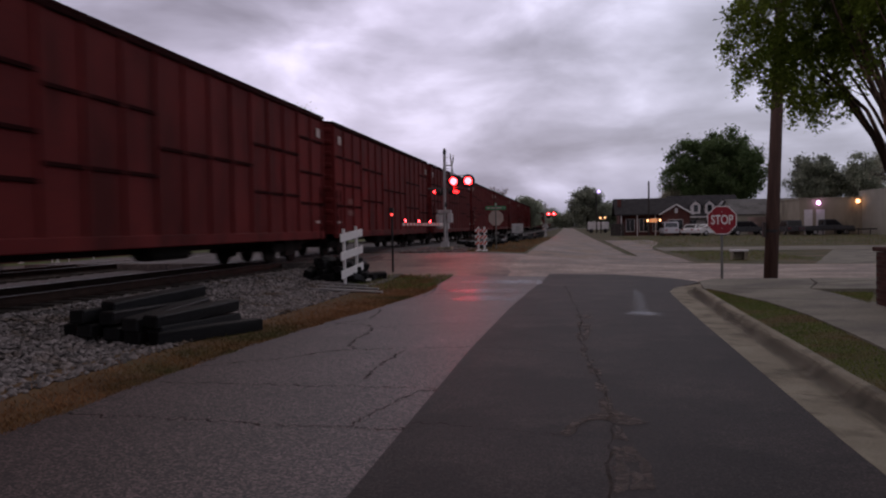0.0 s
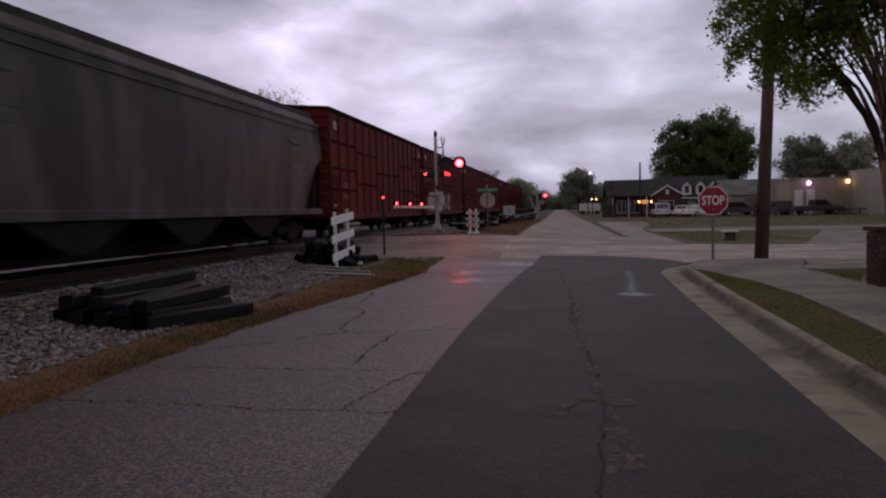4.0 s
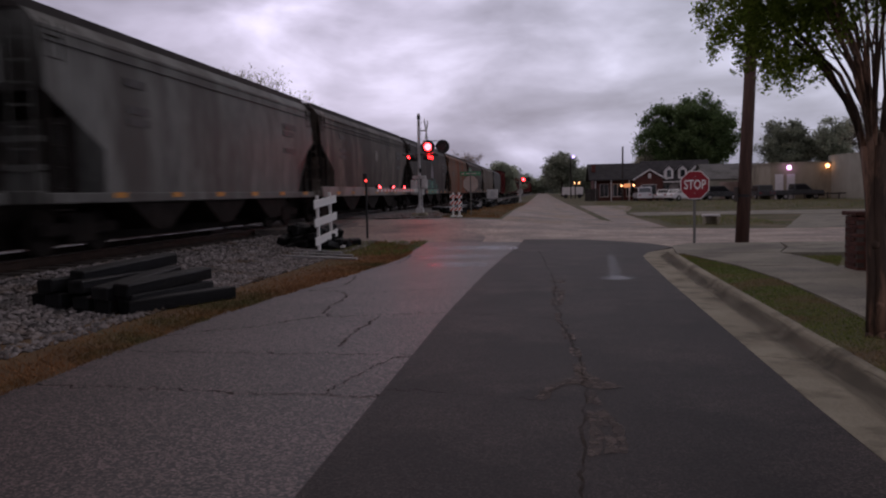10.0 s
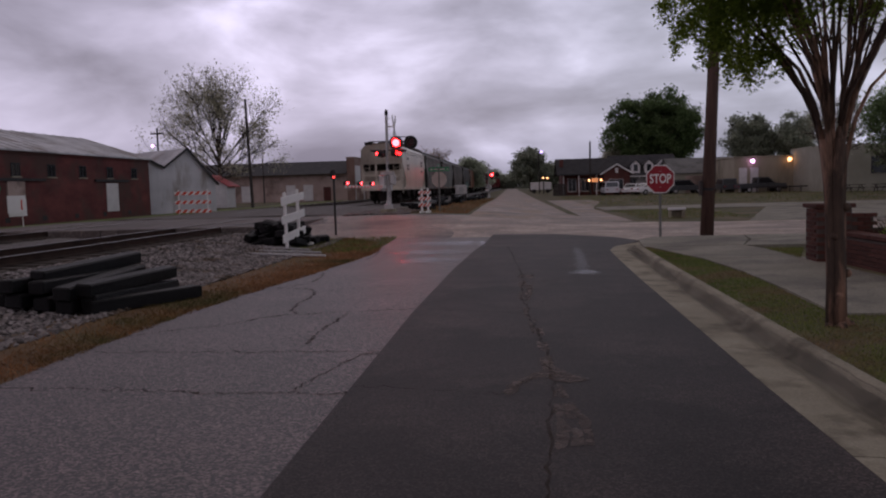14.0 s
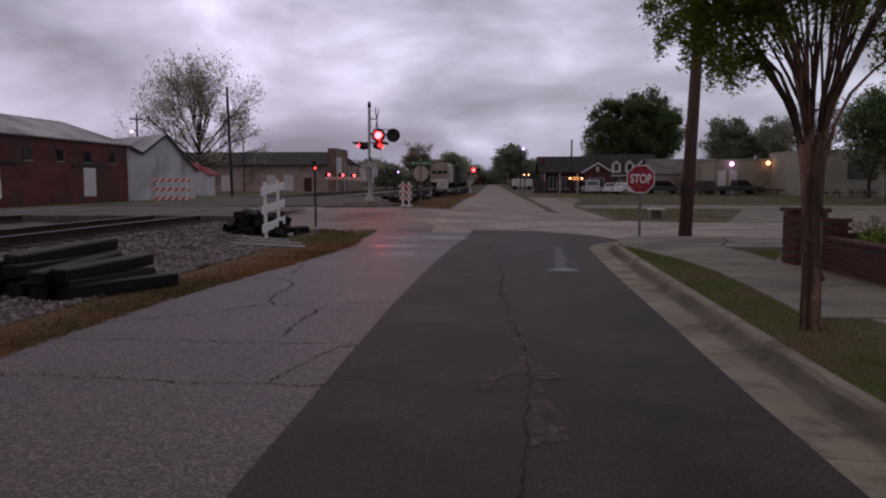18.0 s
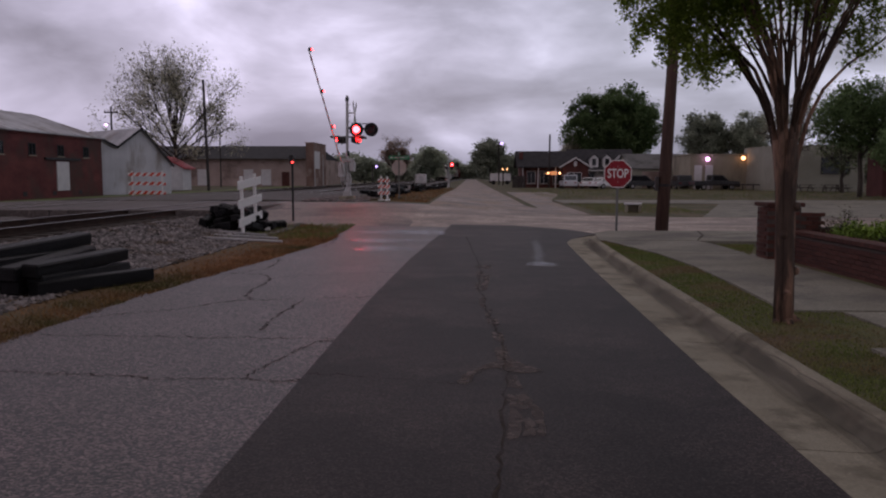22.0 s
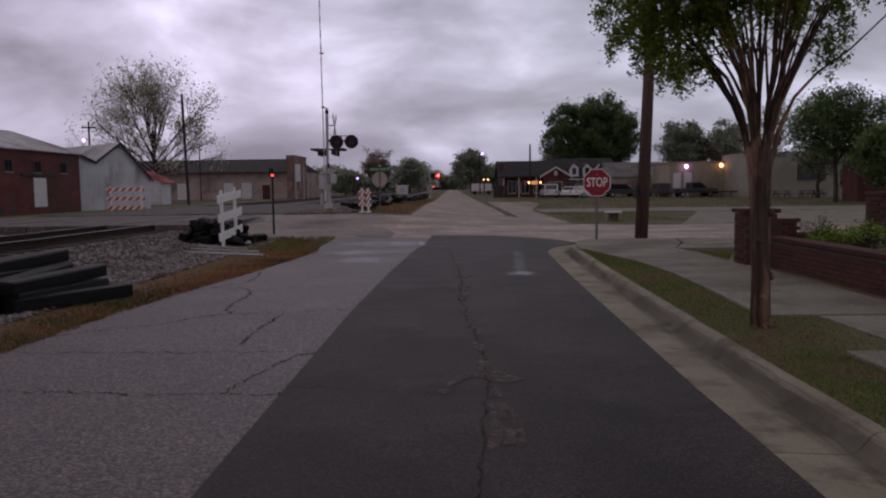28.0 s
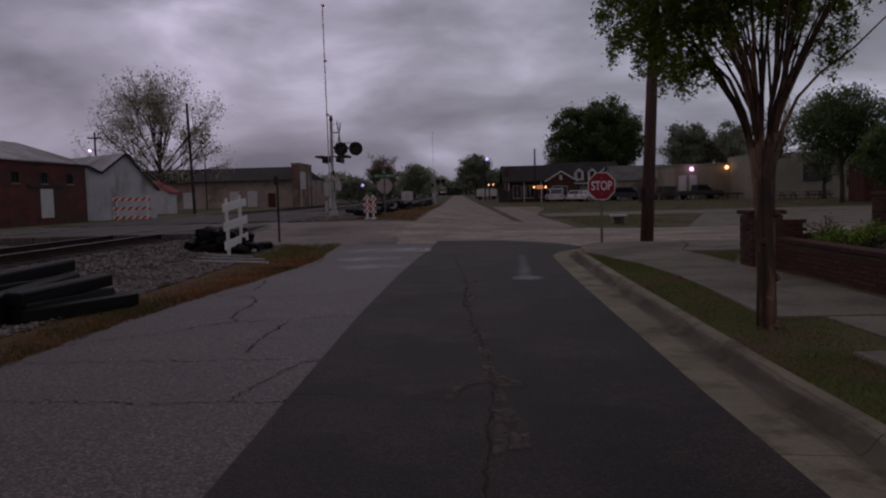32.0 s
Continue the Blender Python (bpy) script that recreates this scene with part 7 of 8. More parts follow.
# seams of the tin roof
xm_, sl_ = -34.3, (6.15 - 4.42) / 5.3
k = 12.0
while k < 59.5:
    bm = B()
    ngon_prism(bm, [(-28.75, k, 4.42 - sl_ * 0.25 + 0.115), (-34.3, k, 6.255), (-34.3, k, 6.29), (-28.75, k, 4.42 - sl_ * 0.25 + 0.15)], (0, 0.05, 0))
    part("roof_seam", bm, M_TINROOF, brick)
    k += 1.2

# green hexagonal sign on two legs
hs = thing("roadside_sign", pose(-26.1, 36.0, 0.0, 0, 0, 20), "green hexagonal roadside sign with a pale strip", "sign")
bm = B()
ngon_prism(bm, [(-0.72, 0, 2.1), (-0.62, 0, 1.75), (0, 0, 1.6), (0.62, 0, 1.75), (0.72, 0, 2.1), (0.62, 0, 2.42), (0, 0, 2.58), (-0.62, 0, 2.42)], (0, 0.04, 0))
hp = part("panel", bm, M_GREEN, hs)
bx("lettering_bar", M_WHITE, hp, -0.4, 0.4, -0.004, 0.0, 2.05, 2.22)
for sx in (-0.4, 0.4):
    tb("leg", M_WHITE, hs, (sx, 0.06, -0.1), (sx, 0.06, 2.0), 0.03, seg=8)
ws = thing("notice_board", pose(-27.6, 40.6, 0.0, 0, 0, 60), "small white notice board on a thin leg", "sign")
bx("panel", M_WHITE, ws, -0.5, 0.5, -0.02, 0.02, 0.75, 1.75, 0.005)
bx("lettering_bar", M_ORANGE, ws, 0.22, 0.3, -0.024, -0.02, 0.95, 1.5)
tb("leg", M_WHITE, ws, (0.3, 0.03, -0.1), (0.3, 0.03, 0.8), 0.03, seg=8)

shed = thing("tin_shed", pose(-30.45, 61.5, 0, 0, 0, 51.3), "grey corrugated tin shed with a steep gable and valley roof", "shed")
prof_ = [(0.0, 4.6), (1.56, 3.85), (3.69, 5.45), (6.4, 2.5)]
bm = B()
ngon_prism(bm, [(0, 0, -0.1), (6.4, 0, -0.1)] + [(px, 0, pz) for px, pz in prof_[::-1]], (0, 14, 0))
part("wall", bm, M_TIN, shed)
for (xa, za), (xb, zb) in zip(prof_, prof_[1:]):
    if xb > 6:
        xb, zb = 6.55, 2.35
    bm = B()
    ngon_prism(bm, [(xa, -0.3, za + 0.02), (xb, -0.3, zb + 0.02), (xb, -0.3, zb + 0.1), (xa, -0.3, za + 0.1)], (0, 14.5, 0))
    part("roof", bm, M_TINROOF, shed)
    bm = B()
    ngon_prism(bm, [(xa, -0.35, za - 0.1), (xb, -0.35, zb - 0.1), (xb, -0.35, zb + 0.11), (xa, -0.35, za + 0.11)], (0, 0.045, 0))
    part("verge_board", bm, M_DARKIN, shed)
for k in range(31):
    xk = 0.1 + k * 0.2
    hk = next(za + (zb - za) * (xk - xa) / (xb - xa) for (xa, za), (xb, zb) in zip(prof_, prof_[1:]) if xa <= xk <= xb)
    tb("corrugation", M_TIN, shed, (xk, -0.004, 0.0), (xk, -0.004, hk - 0.12), 0.02, seg=6)

annexe = gable_block("annexe", -36.2, -32.1, 84.0, 86.5, 2.5, 3.6, M_TRIM, M_REDROOF, "small white building with a red metal roof", category="building", over=0.4)
opening(annexe, 84.0, -34.9, -33.6, 0.1, 2.2, -1, "door", M_DARKIN, M_DARKIN, "y", False)
bx("sign_panel", M_TRIM, annexe, -33.3, -32.4, 83.9, 83.99, 0.3, 2.2)

mill = thing("far_warehouse", pose(0, 0, 0), "long tan block warehouse with a dark roof", "warehouse")
bm = B()
box(bm, -60, -26.2, 120, 150, -0.1, 4.4)
part("wall", bm, M_TAN, mill)
bm = B()
ngon_prism(bm, [(-62, 118.6, 4.2), (-62, 128, 6.5), (-62, 151, 4.2)], (35.8, 0, 0))
part("roof", bm, M_SHINGLE, mill)
bx("end_wall", M_OLDBRICK, mill, -26.2, -25.0, 119.2, 129.0, -0.1, 6.6, label="taller brick end wall with pale patches")
bx("coping", M_TAN, mill, -26.3, -24.9, 119.1, 129.1, 6.603, 6.75, 0.02)
bx("white_board", M_TRIM, mill, -24.998, -24.93, 119.8, 123.6, 2.7, 5.4)
for yk in (119.45, 126.0):
    tb("drainpipe", M_TRIM, mill, (-24.9, yk, 0.0), (-24.9, yk, 5.0), 0.07, seg=6)
bx("door", M_HBRICK, mill, -30.2, -29.0, 119.95, 119.998, 0.0, 2.2, label="dark red door")
for xk in (-43.5, -36.2, -33.4):
    bx("patched_panel", M_TRIM, mill, xk, xk + 1.5, 119.95, 119.998, 0.1, 2.6, label="pale boarded opening")

# trees and poles to the west
def dome_tree(x, y, h, w, trunk_h, limbs_, material, label, seed, leaf, per, spread, trunk_r=0.36, depth=3):
    """A broad tree of forking limbs with sparse tufts of leaves on the twigs."""
    rnd_ = random.Random(seed)
    t = thing("tree", pose(x, y, 0), label, "tree")
    v, f = [], []
    wood(v, f, [(0, 0, -0.3), (0.05, 0, trunk_h * 0.5), (0, 0.05, trunk_h), (0.05, 0, trunk_h * 1.9), (-0.05, 0.1, trunk_h * 2.8)], trunk_r, trunk_r * 0.3, 10)
    raw("trunk", v, f, M_TRUNK, t, "", True)
    tips = []
    v, f = [], []
    for k in range(limbs_):
        a = k * 2.399 + rnd_.uniform(-0.2, 0.2)
        q = (k + 0.5) / limbs_
        tilt = radians(6 + 76 * q)
        st = Vector((0, 0, trunk_h * (0.85 + 1.1 * (1 - q))))
        d = Vector((math.sin(tilt) * math.cos(a), math.sin(tilt) * math.sin(a), math.cos(tilt)))
        reach = 1 / math.sqrt((d.x ** 2 + d.y ** 2) / (w / 2) ** 2 + d.z ** 2 / (h - st.z) ** 2)
        fork(v, f, st, d, reach * 0.6, trunk_r * 0.28, depth, rnd_, tips, 0.62, 0.10, 4)
    raw("branchwork", v, f, M_TRUNK, t)
    leaf_cloud("crown", [tuple(p) for p in tips if p.z > trunk_h * 1.1], leaf, material, t, "", rnd_, per, spread, 0.8)
    return t


dome_tree(-35.2, 90.0, 15.2, 16.5, 3.2, 19, M_LEAFL, "tall half-bare tree with pale young leaves", 3, 0.17, 8, 0.40)


def plain_pole(x, y, h, label, arm=0.0, lamp=None, lean=0.0, r=0.13, turn=0, drop=0.35):
    p = thing("pole", pose(x, y, g(x, y), 0, 0, turn), label, "pole")
    tb("shaft", M_DPOLE, p, (0, 0, -0.2), (lean, 0, h), r, r * 0.7, 10)
    if arm:
        bx("crossarm", M_DPOLE, p, lean - arm, lean + arm, -0.06, 0.06, h - 0.7, h - 0.55)
        for q in (-0.9, -0.4, 0.4, 0.9):
            tb("insulator", M_CONC, p, (lean + q * arm, 0, h - 0.55), (lean + q * arm, 0, h - 0.35), 0.05, seg=6)
    if lamp:
        tb("bracket", M_DPOLE, p, (lean, 0, h - drop), (lean + 0.7, -0.5, h - drop + 0.15), 0.04, seg=6)
        bm = B()
        bmesh.ops.create_uvsphere(bm, u_segments=14, v_segments=10, radius=lamp[1], matrix=Matrix.Translation((lean + 0.7, -0.5, h - drop)))
        part("lamp_globe", bm, lamp[0], p, "glowing lamp")
    return p


plain_pole(-27.85, 80.0, 11.4, "dark timber pole west of the tracks", lean=-0.3, r=0.17)
plain_pole(-38.9, 82.0, 8.9, "timber utility pole with a crossarm and a lit lamp", 0.7, (M_LAMPP, 0.15), drop=1.9, turn=190)
plain_pole(-36.5, 110.0, 8.0, "thin dark pole before the far warehouse", r=0.11)
plain_pole(5.6, 184.0, 9.6, "timber pole with a lit violet-white street lamp", 0, (M_LAMPV, 0.33), lean=-0.3)
plain_pole(10.1, 108.0, 7.3, "dark timber pole before the brick house", r=0.15, lean=0.05)
plain_pole(-17.3, 130.0, 3.4, "timber pole with a small lit lamp", 0, (M_LAMPV, 0.19))
plain_pole(-10.5, 260.0, 10.0, "distant timber pole by the tracks", 0.9)
plain_pole(4.3, 146.0, 3.2, "low pole with an orange lamp", 0, (M_LAMPO, 0.14))
plain_pole(5.1, 146.0, 3.2, "low pole with an orange lamp", 0, (M_LAMPO, 0.14))

# ---- trees beyond ----
big_tree("tree", 27.0, 152.0, 17.9, 17.0, 5.0, M_LEAFD, "large dense dark green oak behind the houses", 5, leaf=0.36, clumps=520, per=95, trunk_r=0.6, low=0.35, spread=0.62)
big_tree("tree", 20.5, 158.0, 11.0, 7.0, 3.0, M_LEAFL, "small pale spring tree beside the oak", 6, leaf=0.28, clumps=80, per=10, bare=1.0, trunk_r=0.2)
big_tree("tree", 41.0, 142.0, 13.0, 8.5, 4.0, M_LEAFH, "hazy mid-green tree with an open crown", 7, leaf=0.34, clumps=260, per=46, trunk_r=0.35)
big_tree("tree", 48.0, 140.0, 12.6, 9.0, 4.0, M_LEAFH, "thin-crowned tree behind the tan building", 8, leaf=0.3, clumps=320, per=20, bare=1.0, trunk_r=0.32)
big_tree("tree", 29.5, 61.0, 8.5, 7.2, 4.4, M_LEAFD, "dark green yard tree with a broad crown", 9, leaf=0.15, clumps=300, per=60, trunk_r=0.2, low=0.22)
big_tree("tree", 30.9, 56.0, 5.8, 4.6, 2.2, M_LEAFD, "dark green bushy yard tree before the brick building", 10, leaf=0.17, clumps=280, per=70, trunk_r=0.2, low=0.5)
big_tree("tree", 36.0, 78.0, 7.0, 6.0, 2.0, M_LEAFM, "small mid-green tree by the grey building", 12, leaf=0.2, clumps=110, per=16, trunk_r=0.2)
big_tree("tree", 28.5, 72.0, 9.5, 6.0, 3.0, M_LEAFL, "thin bare-twigged tree in the yard", 11, leaf=0.12, clumps=60, per=5, bare=1.0, trunk_r=0.16)
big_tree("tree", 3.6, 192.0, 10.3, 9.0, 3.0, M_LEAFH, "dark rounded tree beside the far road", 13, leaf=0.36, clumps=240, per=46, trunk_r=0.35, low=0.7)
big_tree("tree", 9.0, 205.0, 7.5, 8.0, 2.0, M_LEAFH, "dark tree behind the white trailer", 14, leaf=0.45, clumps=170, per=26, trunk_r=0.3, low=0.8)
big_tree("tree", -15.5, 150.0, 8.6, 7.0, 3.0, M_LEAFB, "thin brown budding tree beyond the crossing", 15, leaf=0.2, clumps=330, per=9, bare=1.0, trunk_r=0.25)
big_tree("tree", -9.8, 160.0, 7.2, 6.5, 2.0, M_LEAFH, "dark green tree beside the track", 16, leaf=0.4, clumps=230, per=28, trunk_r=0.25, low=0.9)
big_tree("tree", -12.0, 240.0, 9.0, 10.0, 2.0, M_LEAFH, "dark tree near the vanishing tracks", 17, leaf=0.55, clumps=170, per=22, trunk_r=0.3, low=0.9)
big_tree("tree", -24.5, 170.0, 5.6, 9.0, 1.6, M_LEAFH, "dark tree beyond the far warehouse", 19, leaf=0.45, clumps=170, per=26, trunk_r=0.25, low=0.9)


def tree_belt(x0, x1, y, h, seed, n=800):
    rnd_ = random.Random(seed)
    spots_ = []
    for _ in range(n):
        t = rnd_.random()
        x = x0 + (x1 - x0) * t
        top = h * (0.72 + 0.16 * math.sin(t * 17 + seed) + 0.12 * math.sin(t * 41))
        spots_.append((x, y + rnd_.uniform(-6, 6), top * rnd_.random() ** 0.7))
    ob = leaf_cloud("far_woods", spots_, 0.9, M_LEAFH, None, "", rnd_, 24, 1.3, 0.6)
    tagged(ob, "distant dark belt of trees along the horizon", "woods", kind="stuff")


tree_belt(-150, -22, 300, 10, 1, 1500)
tree_belt(-22, 10, 420, 10, 2, 300)
tree_belt(6, 130, 300, 9, 3, 900)
tree_belt(60, 170, 160, 8, 4, 600)
tree_belt(-260, -150, 260, 10, 5, 500)

# ---- houses and lots to the east ----
station = gable_block("brick_house", 6.4, 13.2, 110.0, 118.0, 3.1, 5.1, M_HBRICK, M_SHINGLE, "low dark brick house with a deep porch and dark roof", "x", "house", 0.7)
for xk in (7.2, 9.0, 10.8):
    opening(station, 110.0, xk, xk + 1.2, 0.5, 2.3, -1, "window", M_TRIM, M_GLASS, "y")
for xk in (6.5, 8.6, 11.0):
    bx("porch_post", M_TRIM, station, xk - 0.06, xk + 0.06, 108.0, 108.16, -0.05, 2.75)
bx("porch_roof", M_SHINGLE, station, 6.0, 12.0, 107.7, 110.0, 2.75, 2.95, 0.02)
bx("lit_sign", M_WARM, station, 10.3, 11.15, 107.78, 107.86, 1.75, 2.25, label="warm lit shop window")
for xk, mt in ((11.55, M_LAMPO), (9.95, M_LAMPO)):
    bm = B()
    bmesh.ops.create_uvsphere(bm, u_segments=10, v_segments=8, radius=0.14, matrix=Matrix.Translation((xk, 107.6, 2.0)))
    part("porch_lamp", bm, mt, station, "glowing porch lamp")
bx("chimney", M_HBRICK, station, 6.2, 6.7, 111.5, 112.2, 3.5, 5.0)

wing = gable_block("house_wing", 11.9, 15.5, 108.0, 115.0, 2.9, 4.0, M_HBRICK, M_SHINGLE, "brick house wing with a white-trimmed front gable", "y", "house", 0.35)
for s in (-1, 1):
    bm = B()
    ngon_prism(bm, [(13.7 + s * 2.25, 107.6, 2.62), (13.7, 107.6, 3.98), (13.7, 107.6, 4.2), (13.7 + s * 2.25, 107.6, 2.84)], (0, 0.08, 0))
    part("barge_board", bm, M_TRIM, wing)
bx("gable_vent", M_TRIM, wing, 13.5, 13.9, 107.95, 108.0, 2.95, 3.6)
opening(wing, 108.0, 12.6, 14.6, 0.7, 2.1, -1, "window", M_TRIM, M_GLASS, "y")

dorm = gable_block("dormer_house", 14.2, 23.0, 115.0, 123.0, 2.5, 5.55, M_TRIM, M_SHINGLE, "white house with a dark roof and three dormers", "x", "house", 0.5)
for xk in (17.35, 19.25, 21.05):
    bm = B()
    ngon_prism(bm, [(xk - 0.62, 115.3, 2.9), (xk + 0.62, 115.3, 2.9), (xk + 0.62, 115.3, 4.15), (xk, 115.3, 4.75), (xk - 0.62, 115.3, 4.15)], (0, 2.6, 0))
    dm = part("dormer", bm, M_TRIM, dorm, "white gabled dormer")
    bx("window", M_GLASS, dm, xk - 0.3, xk + 0.3, 115.26, 115.3, 3.15, 4.15)
    for s in (-1, 1):
        bm = B()
        ngon_prism(bm, [(xk + s * 0.8, 115.15, 4.02), (xk, 115.15, 4.79), (xk, 115.15, 4.9), (xk + s * 0.8, 115.15, 4.13)], (0, 2.6, 0))
        part("dormer_roof", bm, M_SHINGLE, dm)
for xk in (15.8, 17.6, 19.4, 21.2, 22.7):
    bx("porch_post", M_TRIM, dorm, xk - 0.07, xk + 0.07, 113.4, 113.55, -0.05, 2.3)
bx("porch_roof", M_TRIM, dorm, 15.5, 23.0, 113.2, 115.0, 2.3, 2.5, 0.02)
for xk in (16.4, 18.6, 20.6):
    opening(dorm, 115.0, xk, xk + 1.0, 0.6, 2.1, -1, "window", M_TRIM, M_GLASS, "y")

store = gable_block("metal_store", 20.6, 29.0, 104.0, 116.0, 2.6, 4.6, M_GREYWALL, M_GREYROOF, "low grey-green metal store with a grey roof", "x", "store", 0.3)
bx("shed_door", M_TAN, store, 22.0, 25.5, 103.95, 104.0, 0.0, 2.2)
tan = thing("tan_shop", pose(0, 0, 0), "tan flat-roofed shop with lit wall lamps", "shop")
bx("wall", M_KHAKI, tan, 25.8, 36.5, 95.0, 110.0, -0.1, 4.05)
bx("parapet", M_KHAKI, tan, 25.7, 36.6, 94.9, 110.1, 4.05, 4.25, 0.03)
for xk in (26.3, 27.6):
    bx("door", M_TRIM, tan, xk, xk + 0.9, 94.93, 95.02, 0.0, 2.9, 0.01, "pale tall shop door")
for xk, mt, z in ((27.75, M_LAMPP, 3.65), (31.95, M_LAMPO, 3.75)):
    bm = B()
    bmesh.ops.create_uvsphere(bm, u_segments=12, v_segments=8, radius=0.24, matrix=Matrix.Translation((xk, 94.6, z)))
    lp = part("wall_lamp", bm, mt, tan, "glowing wall lamp")
    tb("bracket", M_BLACK, lp, (xk, 94.65, z + 0.15), (xk, 95.0, z + 0.2), 0.04, seg=6)
bx("lit_door", M_WARM, tan, 34.6, 35.2, 94.93, 95.02, 0.3, 3.2, label="doorway lit warm from inside")
grey = thing("grey_shop", pose(0, 0, 0), "grey-green flat-roofed building with a dark window", "building")
bx("wall", M_GREYWALL, grey, 32.5, 41.5, 85.0, 96.0, -0.1, 4.95)
opening(grey, 85.0, 36.9, 39.9, 1.8, 3.6, -1, "window", M_DARKIN, M_GLASS, "y")
brickr = thing("brick_building", pose(0, 0, 0), "low dark red brick building behind yard trees", "building")
bx("wall", M_HBRICK, brickr, 31.7, 46.0, 62.0, 64.5, -0.1, 4.0)
bx("roof_edge", M_SHINGLE, brickr, 31.5, 46.2, 61.8, 64.7, 4.003, 4.2, 0.02)
opening(brickr, 62.0, 35.0, 36.2, 1.0, 2.4, -1, "window", M_TRIM, M_GLASS, "y")


def picnic_table(x, y, turn):
    t = thing("picnic_table", pose(x, y, 0, 0, 0, turn), "weathered timber picnic table with benches", "table", "picnic tables")
    bx("tabletop", M_TIEOLD, t, -0.9, 0.9, -0.37, 0.37, 0.70, 0.75, 0.01)
    for sy in (-1, 1):
        bx("bench", M_TIEOLD, t, -0.9, 0.9, sy * 0.72 - 0.13, sy * 0.72 + 0.13, 0.42, 0.46, 0.01)
    for sx in (-0.6, 0.6):
        tb("leg", M_TIEOLD, t, (sx, -0.6, 0.0), (sx, -0.15, 0.7), 0.05, seg=4)
        tb("leg", M_TIEOLD, t, (sx, 0.6, 0.0), (sx, 0.15, 0.7), 0.05, seg=4)
        bx("brace", M_TIEOLD, t, sx - 0.04, sx + 0.04, -0.75, 0.75, 0.35, 0.42)


picnic_table(33.2, 80.0, 5)
picnic_table(35.4, 79.0, -8)
picnic_table(36.9, 80.5, 20)
trailer = thing("white_trailer", pose(4.7, 150.0, 0.0), "long white storage trailer by the far road", "trailer")
bx("body", M_TRIM, trailer, -1.95, 1.95, -1.2, 1.2, 0.65, 2.1, 0.05)
for sx in (-1.3, 1.3):
    bm = B()
    tube(bm, (sx, -1.22, 0.4), (sx, -1.0, 0.4), 0.4, seg=14)
    part("wheel", bm, M_TYRE, trailer)
screen = thing("timber_screen", pose(5.9, 106.5, 0), "dark stained timber screen beside the house", "fence")
for k in range(9):
    bx("board", M_DPOLE, screen, -0.9 + k * 0.2, -0.72 + k * 0.2, -0.03, 0.03, 0.02, 1.62 + 0.03 * (k % 2), 0.005)
for sx in (-0.8, 0.8):
    bx("post", M_DPOLE, screen, sx - 0.06, sx + 0.06, 0.033, 0.15, -0.1, 1.6)
bx("rail", M_DPOLE, screen, -0.9, 0.9, 0.033, 0.07, 1.2, 1.3)
ub = thing("utility_box", pose(6.75, 33.6, 0.0, 0, 0, -8), "low pale concrete utility box open at the front", "utility box")
bx("lid", M_TRIM, ub, -0.36, 0.36, -0.28, 0.28, 0.32, 0.40, 0.02)
bx("back", M_CONC, ub, -0.30, 0.30, 0.16, 0.24, -0.05, 0.317)
for sx in (-0.27, 0.27):
    bx("side", M_CONC, ub, sx - 0.06, sx + 0.06, -0.24, 0.157, -0.05, 0.317)
rb = thing("relay_cabinet", pose(-4.95, 70.0, 0.2), "pale signal relay cabinet on two short dark posts", "cabinet")
bx("body", M_ALU, rb, -0.5, 0.5, -0.3, 0.3, 0.72, 1.55, 0.02)
bx("door", M_GALV, rb, -0.14, 0.2, -0.32, -0.3, 0.86, 1.36)
for sx in (-0.4, 0.4):
    bx("leg", M_DPOLE, rb, sx - 0.05, sx + 0.05, -0.06, 0.06, -0.3, 0.72)


